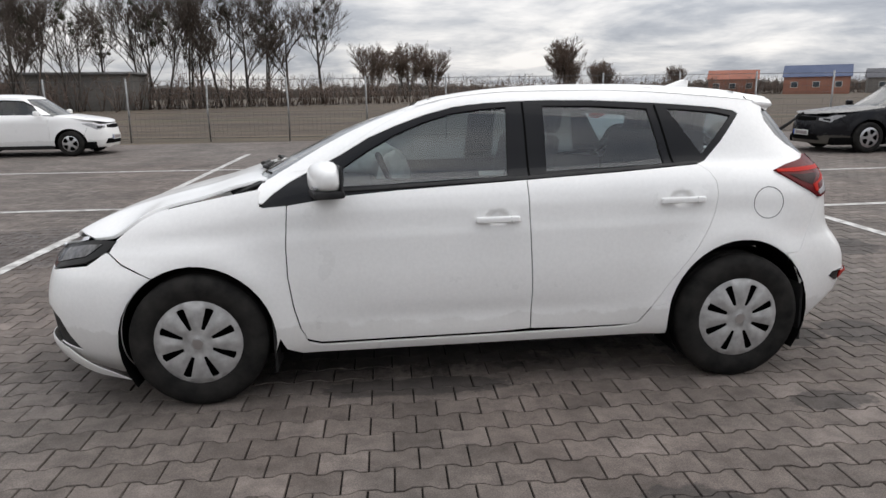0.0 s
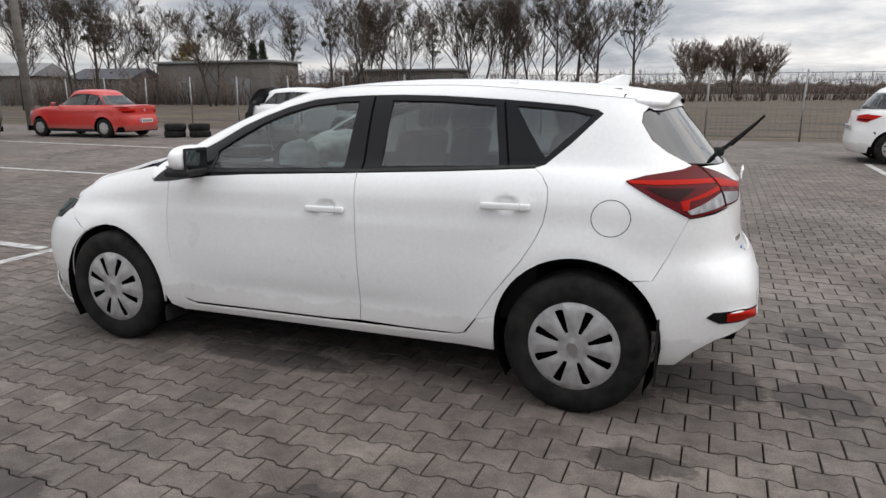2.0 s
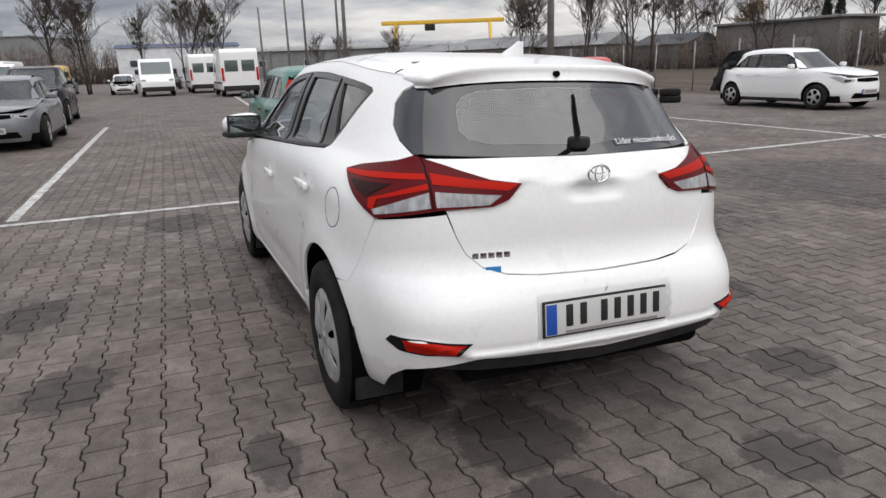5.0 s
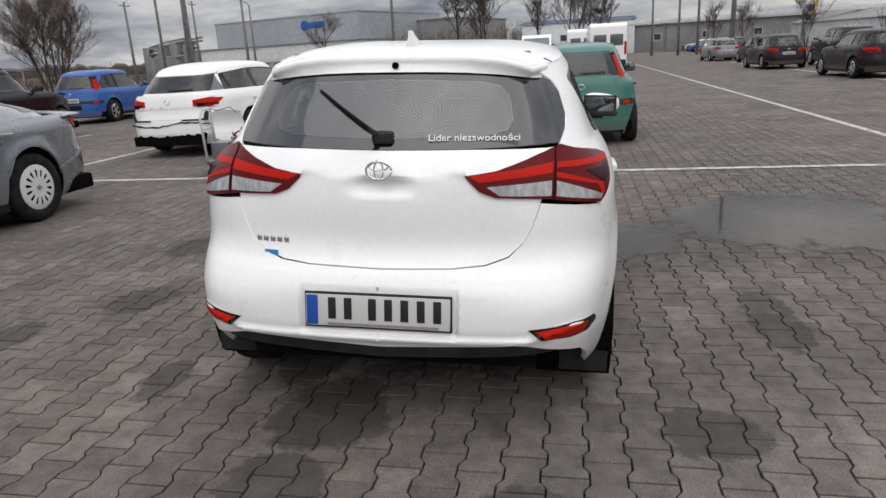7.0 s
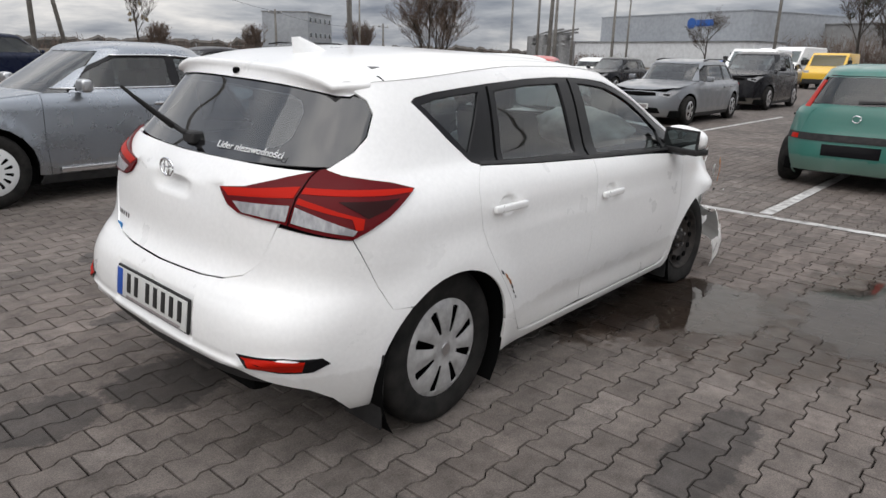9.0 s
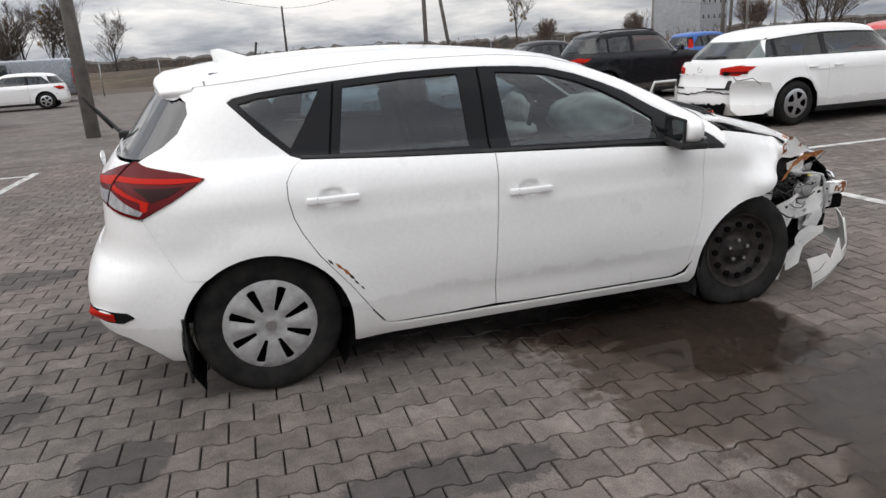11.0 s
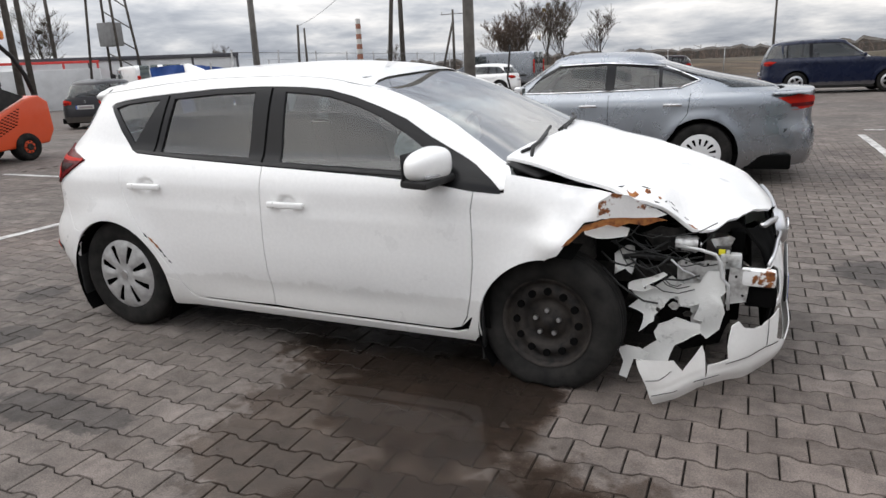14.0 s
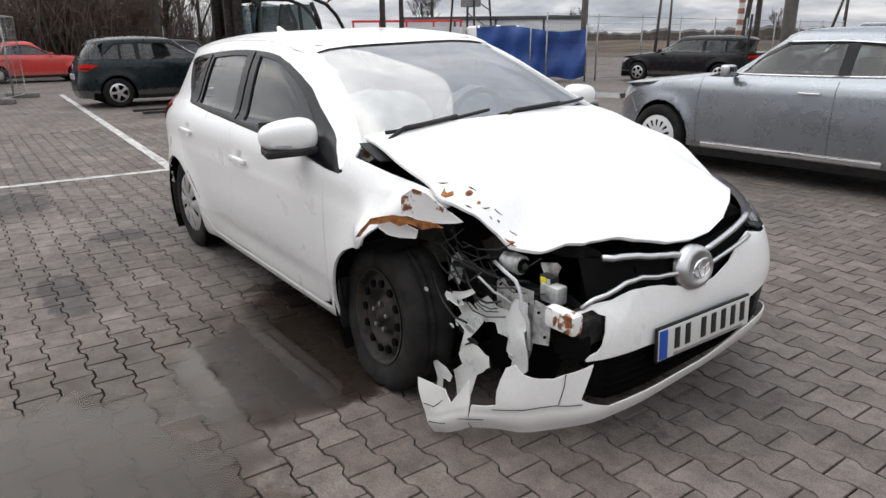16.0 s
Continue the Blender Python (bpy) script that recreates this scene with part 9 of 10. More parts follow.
far_ridge("hazy belt of leafless woods on the skyline", [(-260, 120, 0), (-150, 150, 0), (-40, 190, 0), (60, 230, 0), (160, 230, 0), (300, 200, 0)], 6.0, 2.0)
far_ridge("dark wooded skyline beyond the road", [(300, 120, 0), (300, -60, 0), (240, -190, 0), (120, -240, 0), (-20, -250, 0), (-160, -230, 0), (-290, -160, 0), (-330, -60, 0), (-300, 60, 0), (-260, 120, 0)], 7.5, 7.0)
bank = mesh_part("embankment", [(x, y + dy, z) for x in np.linspace(-90, 70, 33) for y in (-54 - 0.12 * abs(x),) for dy, z in ((3.5, -0.05), (0, 1.0 + 0.25 * math.sin(x * 0.3)), (-5, 1.1), (-9, -0.05))], [(4 * i + k, 4 * i + k + 1, 4 * i + k + 5, 4 * i + k + 4) for i in range(32) for k in range(3)], "field")
tagged(bank, "low grassy embankment along the road", "embankment", kind="structure")


# ---- fences ----
def fence(label, x0, y0, x1, y1, h, gap=2.5, mesh=0.14, wires=10):
    f = thing("fence", label, "fence")
    a, b = Vector((x0, y0, 0)), Vector((x1, y1, 0))
    L = (b - a).length
    n = max(1, round(L / gap))
    for i in range(n + 1):
        p = a.lerp(b, i / n)
        tube("post", [(p.x, p.y, -0.1), (p.x + 0.02 * math.sin(i * 3), p.y, h * 0.5), (p.x + 0.03 * math.sin(i * 5), p.y, h + 0.06)], 0.027, "galv", f, seg=8)
    items = []
    for k in range(wires):
        z = 0.08 + (h - 0.1) * k / (wires - 1)
        items.append(tube_data([a + Vector((0, 0, z)), b + Vector((0, 0, z))], 0.004 if 0 < k < wires - 1 else 0.009, 3))
    m = int(L / mesh)
    for k in range(m):
        p = a.lerp(b, (k + 0.5) / m)
        items.append(tube_data([(p.x, p.y, 0.06), (p.x, p.y, h)], 0.0022, 3))
    mesh_part("wire_mesh", *merge_data(items), "mesh_wire", f)
    return f


fence("grey galvanised wire fence between paving and field", -40.0, 20.5, 24.0, 16.0, 1.85)
fence("tall galvanised fence beside a black saloon", 12.3, -13.6, 13.4, -36.0, 2.1)
fence("galvanised wire fence along the scrub", 33.0, 8.0, 30.0, -12.0, 2.0)
fence("galvanised wire fence below the industrial hall", -118.0, 26.0, -40.0, 20.6, 2.0, 3.0, 0.4, 8)
fence("galvanised wire fence before the road", 13.4, -36.0, -60.0, -46.0, 1.7, 3.0, 0.3, 8)


def mobile_panel(x, y, deg, label):
    p = thing("mobile_fence", label, "fence", Matrix.Translation((x, y, 0)) @ Matrix.Rotation(radians(deg), 4, "Z"))
    tube("panel_frame", [(0, 0, 0.1), (0, 0, 2.0), (2.2, 0, 2.0), (2.2, 0, 0.1), (0, 0, 0.1)], 0.021, "galv", p, seg=8)
    tube("brace", [(1.1, 0, 0.1), (1.1, 0, 2.0)], 0.018, "galv", p)
    mesh_part("wire_mesh", *merge_data([tube_data([(k * 0.11, 0, 0.1), (k * 0.11, 0, 2.0)], 0.003, 3) for k in range(20)] + [tube_data([(0, 0, 0.1 + k * 0.2), (2.2, 0, 0.1 + k * 0.2)], 0.003, 3) for k in range(10)]), "galv", p)
    for x_ in (0.05, 2.15):
        part("foot_block", bm_box(0.24, 0.6, 0.12, (x_, 0, 0.06), 0.02), "pole", p, "concrete foot block")
    return p


mobile_panel(15.6, 0.9, -20, "galvanised mobile fence panel on concrete feet")
mobile_panel(16.9, 2.2, -60, "galvanised mobile fence panel standing askew")


# ---- poles and wires ----
def pole(label, x, y, h, r=0.14, mat="pole", arm=0.0, lamp=False, lean=(0, 0), second=None):
    p = thing("utility_pole", label, "utility pole", Matrix.Translation((x, y, 0)), "utility poles")
    tube("shaft", [(0, 0, -0.2), (lean[0] * 0.5, lean[1] * 0.5, h / 2), (lean[0], lean[1], h)], r, mat, p, seg=10, r2=r * 0.62)
    if second:
        tube("strut", [(second[0], second[1], -0.2), (lean[0], lean[1], h * 0.86)], r * 0.9, mat, p, seg=8, r2=r * 0.6)
    if arm:
        part("cross_arm", bm_box(arm, 0.08, 0.08, (lean[0], lean[1], h - 0.35), 0.01), "galv", p)
        for k in (-1, 0, 1):
            part("insulator", bm_cyl(0.04, 0.16, (lean[0] + k * arm * 0.45, lean[1], h - 0.22), "Z", 10), "plate", p)
    if lamp:
        tube("lamp_arm", [(lean[0], lean[1], h - 0.2), (lean[0] + 0.6, lean[1], h + 0.25), (lean[0] + 1.5, lean[1], h + 0.35)], 0.035, "galv", p)
        part("lamp_head", bm_box(0.55, 0.2, 0.12, (lean[0] + 1.65, lean[1], h + 0.34), 0.04), "galv", p)
    return p


pole("concrete pole rising behind parked cars", 4.2, -12.6, 9.5, 0.15)
pole("dark timber pole leaning beside parked cars", -21.0, 14.2, 11.0, 0.16, "pole", 0, lean=(-0.25, 0.1))
pole("tall concrete lamp pole", -45.4, 12.1, 12.0, 0.16, "pole", 0, False, (0.4, 0))
for x, y, h, kw in ((-70.0, 12.7, 9.5, {"arm": 1.6}), (-75.4, 10.8, 8.0, {"arm": 1.4}), (-69.7, 14.5, 14, {}), (-63.8, 16.5, 14, {}), (-35.3, -21.6, 13.0, {"lean": (-0.5, 0)}), (-39.5, -23.7, 6.6, {"lamp": True}), (-50.2, -24.7, 6.5, {"lamp": True}), (-54.3, -37.8, 7.4, {"arm": 1.5}), (-55.7, -35.6, 13, {}), (-66.1, -37.7, 8.2, {"arm": 1.5}), (-73.4, -34.6, 8.0, {"lamp": True}), (-54.8, -13.3, 13, {}),
                    (-37.0, -42.2, 12, {}), (-47.7, -52.7, 6.7, {}), (-49.5, -51.0, 4.4, {"arm": 1.5}), (-10.5, -36.7, 12.5, {"second": (-1.6, 0.3)}), (-38.2, -54.3, 5.2, {"arm": 1.6}), (-30.5, -35.1, 12, {"lean": (0.3, 0)}), (15.8, -30.6, 8.4, {"mat": "pole_wood", "arm": 1.2, "lean": (-0.8, 0)}), (32.5, -46.4, 5.3, {"mat": "pole_wood", "lean": (-0.3, 0)}), (-4.9, -66.1, 6.2, {"mat": "pole_wood"}),
                    (22.3, -13.8, 9.0, {"mat": "pole_wood"}), (15.2, -18.5, 9.0, {"mat": "pole"}), (37.1, -54.6, 5.6, {"mat": "pole_wood"}), (13.5, -27.9, 10.0, {"mat": "pole_wood"}), (20.4, -52.0, 6.0, {"mat": "pole_wood", "arm": 2.2, "second": (1.4, 0)}), (37.0, -27.0, 8.0, {"mat": "pole_wood", "arm": 1.4}), (28.0, -18.5, 9.5, {"mat": "pole_wood"})):
    pole("weathered pole carrying overhead wires" if not kw.get("lamp") else "grey street lamp on a tall pole", x, y, h, **kw)


def wire(a, b, sag=0.6, r=0.014):
    a, b = Vector(a), Vector(b)
    pts = [a.lerp(b, k / 14) - Vector((0, 0, sag * 4 * (k / 14) * (1 - k / 14))) for k in range(15)]
    return tagged(tube("overhead_wire", pts, r, "cable", seg=4), "thin black overhead wire between poles", "wire", "overhead wires")


for a, b in (((-45.0, 12.1, 11.8), (-21.2, 14.2, 10.8)), ((-45.0, 12.1, 11.3), (-70, 12.7, 9.2)), ((4.2, -12.6, 9.3), (15.0, -30.6, 8.2)), ((4.2, -12.6, 9.2), (-10.5, -36.7, 11.8)), ((15.0, -30.6, 8.2), (-4.9, -66.1, 6.0)), ((15.0, -30.6, 8.0), (37, -27, 7.8)), ((15.0, -30.6, 8.1), (32.2, -46.4, 5.2)), ((-10.5, -36.7, 11.5), (-30.2, -35.1, 11.6)), ((-30.2, -35.1, 11.2), (-37, -42.2, 11.6)),
             ((-37, -42.2, 11.2), (-55.7, -35.6, 12.4)), ((-10.5, -36.7, 8.0), (-38.2, -54.3, 5.0)), ((-38.2, -54.3, 5.0), (-49.5, -51.0, 4.2)), ((-35.8, -21.6, 12.4), (-54.8, -13.3, 12.6)), ((-35.8, -21.6, 11.0), (-54.3, -37.8, 7.2)), ((-10.5, -36.7, 6.2), (-4.9, -66.1, 6.0)), ((22.3, -13.8, 8.8), (15.2, -18.5, 8.8)), ((28, -18.5, 9.2), (15, -30.6, 8.1)), ((4.2, -12.6, 8.9), (22.3, -13.8, 8.6))):
    wire(a, b)

# lattice mast with a transformer, striped chimney, yellow gantry
mast = thing("lattice_mast", "steel lattice mast carrying a transformer box", "mast", Matrix.Translation((26.5, -22.0, 0)))
for sx, sy in ((-0.7, -0.4), (0.7, -0.4), (-0.7, 0.4), (0.7, 0.4)):
    tube("leg", [(sx * 1.7, sy * 1.7, -0.1), (sx * 0.7, sy * 0.7, 9.0)], 0.06, "pole_wood", mast)
for k in range(8):
    z = 0.8 + k
    w = 1.7 - k / 8
    tube("cross_brace", [(-0.7 * w, -0.4 * w, z), (0.7 * w, -0.4 * w, z + 1.0)], 0.03, "pole_wood", mast)
part("transformer_box", bm_box(0.9, 0.7, 1.1, (0, 0, 3.6), 0.05), "shed_roof", mast)
chim = thing("chimney", "tall red and white striped chimney", "chimney", Matrix.Translation((56.0, -98.6, 0)))
for k in range(12):
    part("chimney_band", bm_cyl(0.55 - k * 0.012, 0.80, (0, 0, 0.4 + k * 0.80), "Z", 16, 0.54 - k * 0.012), "plate" if k % 2 else "brick_red", chim)
gan = thing("gantry_crane", "yellow steel gantry crane beyond the sheds", "gantry crane", Matrix.Translation((-96.8, 42.0, 0)) @ Matrix.Rotation(radians(66), 4, "Z"))
part("girder", bm_box(19.0, 0.9, 0.6, (0, 0, 7.6), 0.06), "yellow", gan)
part("trolley_hoist", bm_box(1.6, 1.4, 0.9, (-2, 0, 6.8), 0.08), "plastic", gan)
for sx in (-7.6, 7.6):
    for sy in (-1.6, 1.6):
        tube("leg", [(sx, sy, 0), (sx * 0.96, sy * 0.25, 7.3)], 0.22, "yellow", gan)
    tube("cross_brace", [(sx, -1.1, 2.6), (sx, 0.8, 5.2)], 0.12, "yellow", gan)
    part("end_carriage", bm_box(0.6, 4.2, 0.5, (sx, 0, 0.3), 0.05), "yellow", gan)


# ---- buildings ----
def building(label, x, y, deg, L, D, h, wall="shed_wall", roof="shed_roof", pitch=0.0, windows=0, eave=0.3, doors=0, category="shed", floors=1, roof_h=None):
    b = thing("building", label, category, Matrix.Translation((x, y, -0.05)) @ Matrix.Rotation(radians(deg), 4, "Z"))
    part("wall", bm_box(L, D, h, (0, 0, h / 2), 0.02), wall, b)
    if pitch:
        rh = pitch
        v = [(-L / 2 - eave, -D / 2 - eave, h - 0.05), (L / 2 + eave, -D / 2 - eave, h - 0.05), (L / 2 + eave, D / 2 + eave, h - 0.05), (-L / 2 - eave, D / 2 + eave, h - 0.05), (-L / 2 - eave, 0, h + rh), (L / 2 + eave, 0, h + rh)]
        mesh_part("roof", v, [(0, 1, 5, 4), (2, 3, 4, 5), (1, 2, 5), (3, 0, 4), (0, 3, 2, 1)], roof, b, smooth=False)
    else:
        part("roof", bm_box(L + 2 * eave, D + 2 * eave, 0.22, (0, 0, h + 0.11), 0.02), roof, b)
    for fl in range(floors):
        for k in range(windows):
            wx = -L / 2 + L * (k + 0.5) / windows
            wz = h * (fl + 0.55) / floors
            for sy in (-1, 1):
                w = part("window", bm_box(1.2, 0.06, 1.1, (wx, sy * (D / 2 + 0.005), wz), 0.01), "plate", b)
                part("pane", bm_box(1.04, 0.03, 0.94, (wx, sy * (D / 2 + 0.03), wz), 0.005), "window_far", w)
    for k in range(doors):
        wx = -L / 2 + L * (k + 0.5) / doors
        part("door", bm_box(2.4, 0.06, min(2.6, h - 0.4), (wx, -(D / 2 + 0.01), min(2.6, h - 0.4) / 2), 0.02), "shed_roof", b)
    return b


building("long grey plastered shed behind bare trees", -45.3, 56.5, 0, 14.0, 5, 4.1, windows=0, doors=2)
building("long low shed with a pale roof edge", -29.0, 68.0, 4, 11.0, 6, 3.4, "shed_wall", "shed_roof")
building("grey gabled shed among trees", -66.0, 47.5, 20, 9, 7, 2.9, pitch=1.3, doors=1)
building("grey gabled workshop with a metal roof", -76.0, 42.0, 25, 12, 8, 3.0, pitch=1.4, doors=1)
building("low pale shed with a sheet roof", -90.0, 38.0, 20, 16, 8, 3.0, "hall_white", pitch=1.0)
building("low brown shed seen through bare twigs", -57.0, 53.0, 10, 7, 6, 2.6, pitch=1.1, roof="roof_dark")
building("brick house with a steep blue roof", 85.0, 121.0, -35, 11, 9, 3.2, "brick_red", "roof_blue", 2.2, 3, category="house", floors=1)
building("small brick house with a red tiled roof", 73.0, 130.0, -30, 9, 8, 3.0, "brick_red", "roof_red", 1.8, 3, category="house")
building("dark-roofed house on the skyline", 104.0, 124.0, -35, 10, 8, 3.0, "shed_wall", "roof_dark", 1.8, 2, category="house")
hall = building("large pale grey industrial hall with a blue sign", -148.0, -50.0, 68, 40, 30, 10.2, "hall", "hall", 0, 0, 0.1, category="industrial hall")
building("white low annex of the industrial hall", -132.0, -58.0, 68, 56, 8, 4.8, "hall_white", "hall", 0, 0, 0.4, category="industrial hall")
building("darker wing of the industrial hall", -158.0, -28.0, 68, 26, 24, 8.6, "shed_roof", "shed_roof", 0, 0, 0.2, category="industrial hall")
part("sign", bm_join(bm_cyl(1.0, 0.12, (6.4, -15.1, 8.4), "Y", 24), bm_box(4.2, 0.12, 1.2, (9.6, -15.1, 8.4), 0.05)), "blue", hall, "blue company sign as a plain shape")
building("flat office block on the skyline", -92.0, -120.0, 30, 14, 10, 9.0, "hall", "shed_roof", 0, 5, 0.1, category="office block", floors=3)
building("white depot wall beyond parked vans", -118.0, 4.0, 88, 18, 10, 5.4, "hall_white", "roof_blue", 0.6, 4, category="depot")
building("flat-roofed depot beyond the car rows", -112.0, 28.0, 70, 44, 8, 4.2, "shed_roof", "hall_white", 0, 6, 0.5, category="depot")
tank = thing("pipe_bridge", "long pale pipe bridge on trestles", "pipe bridge", Matrix.Translation((-98, 24, 0)) @ Matrix.Rotation(radians(62), 4, "Z"))
part("pipe_deck", bm_box(46, 0.8, 0.6, (0, 0, 4.3), 0.05), "hall_white", tank)
for k in range(8):
    part("trestle", bm_box(0.25, 0.6, 4.1, (-21 + k * 6, 0, 2.05), 0.03), "pole", tank)
plant = thing("factory_pipework", "tangle of grey factory pipes and tanks", "pipework", Matrix.Translation((-78, -48, 0)) @ Matrix.Rotation(radians(40), 4, "Z"))
prng = random.Random(8)
for k in range(9):
    part("vessel", bm_cyl(prng.uniform(0.6, 1.3), prng.uniform(2, 5.2), (-14 + k * 3.4, prng.uniform(-1, 1), 1.9), "Z", 16), "galv", plant)
for k in range(9):
    z = 2.2 + prng.random() * 2.6
    tube("pipe", [(-15, prng.uniform(-1, 1), z), (0, prng.uniform(-1, 1), z + prng.uniform(-0.3, 0.3)), (15, prng.uniform(-1, 1), z)], 0.13, "galv", plant)

# ---- site containers, tarpaulin, vans ----
con = thing("site_container", "pale site container with a dark steel frame", "container", Matrix.Translation((29.5, -30.0, 0)) @ Matrix.Rotation(radians(44), 4, "Z"))
part("wall", bm_box(6.0, 2.4, 2.5, (0, 0, 1.3), 0.03), "hall_white", con)
for sx in (-3.0, 3.0):
    for sy in (-1.2, 1.2):
        part("corner_post", bm_box(0.14, 0.14, 2.7, (sx, sy, 1.35), 0.02), "roof_dark", con)
part("roof_frame", bm_box(6.2, 2.6, 0.22, (0, 0, 2.66), 0.03), "roof_dark", con)
part("wall_post", bm_box(0.14, 2.46, 2.5, (-0.4, 0, 1.3), 0.02), "roof_dark", con)
con2 = copy_thing(con, Matrix.Translation((33.4, -25.9, 0)) @ Matrix.Rotation(radians(46), 4, "Z"))
hoard = thing("red_railing", "red and white painted railing and cabin wall", "railing", Matrix.Translation((33.5, -22.5, 0)) @ Matrix.Rotation(radians(48), 4, "Z"))
part("rail_top", bm_box(7.0, 0.10, 0.14, (0, 0, 2.5), 0.02), "red", hoard)
for k in range(5):
    part("rail_post", bm_box(0.12, 0.10, 2.5, (-3.4 + k * 1.7, 0, 1.25), 0.02), "red", hoard)
part("cabin_wall", bm_box(7.0, 2.0, 2.1, (0, 1.2, 1.05), 0.03), "hall_white", hoard)


def tarp_f(u, v):
    u, v = np.asarray(u, float), np.asarray(v, float)
    x = u
    z = v * (1.72 + 0.10 * np.sin(u * 1.9)) + 0.12 * (1 - v) * np.sin(u * 2.4) ** 2
    y = 0.10 * np.sin(u * 3.1 + v * 2) + 0.06 * np.sin(u * 8 + v * 5) + 0.10 * v + 0.05 * np.sin(v * 9 + u)
    return np.stack([x, y, z], -1)


tp = thing("tarpaulin", "creased blue tarpaulin stretched over a frame", "tarpaulin", Matrix.Translation((13.9, -14.6, 0)) @ Matrix.Rotation(radians(40), 4, "Z"))
P_, F_, N_ = sheet(tarp_f, [[(-1.75, 0.05), (-0.6, 0.0), (0.6, 0.03), (1.5, -0.01), (1.85, 0.35), (1.95, 1.05), (0.8, 0.98), (-0.5, 1.0), (-1.75, 0.97)]], 0.08, 0.05, 0.004)
mesh_part("sheet", P_, F_, "tarp", tp, normals=N_)
for x in (-1.75, 0.1, 1.95):
    tube("support_post", [(x, 0.12, 0), (x, 0.16, 1.85)], 0.03, "galv", tp)


def van(label, m, mat, L=5.2, W=1.0, H=2.4, group="parked vans"):
    v = thing("van", label, "van", m, group)
    prof_v = [(-L / 2, 0.35), (-L / 2, 0.95), (-L / 2 + 0.35, 1.12), (-L / 2 + 1.05, 1.30), (-L / 2 + 1.65, H - 0.18), (-L / 2 + 2.0, H), (L / 2 - 0.15, H), (L / 2, H - 0.15), (L / 2, 0.35)]
    bm = bmesh.new()
    a = [bm.verts.new((x, -W, z)) for x, z in prof_v]
    b = [bm.verts.new((x, W, z)) for x, z in prof_v]
    bm.faces.new(a), bm.faces.new(b[::-1])
    for i in range(len(a)):
        j = (i + 1) % len(a)
        bm.faces.new((a[j], a[i], b[i], b[j]))
    bmesh.ops.bevel(bm, geom=bm.edges[:], offset=0.09, segments=3, affect="EDGES", profile=0.6)
    part("body", bm, mat, v, angle=50)
    wsm = Matrix.Translation((-L / 2 + 1.36, 0, (1.30 + H - 0.18) / 2)) @ Matrix.Rotation(math.atan2(0.6, H - 1.48), 4, "Y")
    part("windscreen", bm_box(0.03, 2 * W - 0.26, 0.92, (-0.012, 0, 0), 0.01), "glass_dark", v, m=wsm)
    for s in (-1, 1):
        part("side_window", bm_box(0.75, 0.03, 0.55, (-L / 2 + 1.95, s * (W + 0.0), 1.55), 0.01), "glass_dark", v)
        part("door_seam", bm_box(0.012, 0.012, H - 0.8, (-L / 2 + 2.45, s * (W + 0.001), H / 2 + 0.05)), "void", v)
        part("side_moulding", bm_box(L - 1.2, 0.03, 0.10, (0.2, s * (W + 0.005), 0.75), 0.01), "plastic", v)
        part("tail_lamp", bm_box(0.05, 0.12, 0.7, (L / 2 - 0.0, s * (W - 0.09), 1.2), 0.015), "lamp_bright", v)
        part("head_lamp", bm_box(0.25, 0.3, 0.25, (-L / 2 + 0.14, s * (W - 0.2), 0.93), 0.06), "lamp_clear", v)
        part("rear_window", bm_box(0.03, 0.7, 0.6, (L / 2 + 0.003, s * 0.45, 1.65), 0.01), "glass_dark", v)
        part("door_mirror", bm_box(0.12, 0.22, 0.32, (-L / 2 + 1.4, s * (W + 0.14), 1.5), 0.04), "plastic", v)
        for x in (-L / 2 + 0.95, L / 2 - 1.05):
            wheel(v, (x, s * (W - 0.12), 0.34), s, "plain", 0.34, 0.22, 0.22, detail=0.6)
    part("bumper", bm_box(L + 0.06, 2 * W - 0.1, 0.28, (0, 0, 0.45), 0.05), "plastic", v)
    return v


v1 = van("white delivery van with red tail lamps", heading(-38.5, 3.4, 0), "white", 5.6, 1.02, 2.55)
v2 = van("white high-roofed delivery van", heading(-45.0, -0.8, 180), "white", 5.2, 1.0, 2.3)
v3 = van("yellow van among parked cars", heading(-43.1, -6.8, 180), "yellow", 5.0, 0.98, 2.05)
v4 = van("white minibus with a sloping nose", heading(-30.5, -7.4, 182), "white", 4.9, 0.95, 2.0)
v5 = van("silver grey panel van beyond the wrecks", heading(10.5, -33.5, 178), "silver", 5.0, 0.97, 2.0)
for x, y, a in ((-48, 2.3, 0), (-52, -11.0, 170), (-58, -14, 180)):
    copy_thing(v1, heading(x, y, a))
v6 = van("white panel van behind the tarpaulin", heading(21.5, -19.0, 150), "white", 4.8, 0.95, 1.95)


# ---- forklift ----
def prism(pts, y0, y1, bevel=0.0, seg=2):
    """A side outline (x, z) drawn out from y0 to y1."""
    bm = bmesh.new()
    a = [bm.verts.new((x, y0, z)) for x, z in pts]
    b = [bm.verts.new((x, y1, z)) for x, z in pts]
    bm.faces.new(a), bm.faces.new(b[::-1])
    for i in range(len(a)):
        j = (i + 1) % len(a)
        bm.faces.new((a[j], a[i], b[i], b[j]))
    bmesh.ops.recalc_face_normals(bm, faces=bm.faces[:])
    if bevel:
        bmesh.ops.bevel(bm, geom=bm.edges[:], offset=bevel, segments=seg, affect="EDGES", profile=0.6)
    return bm


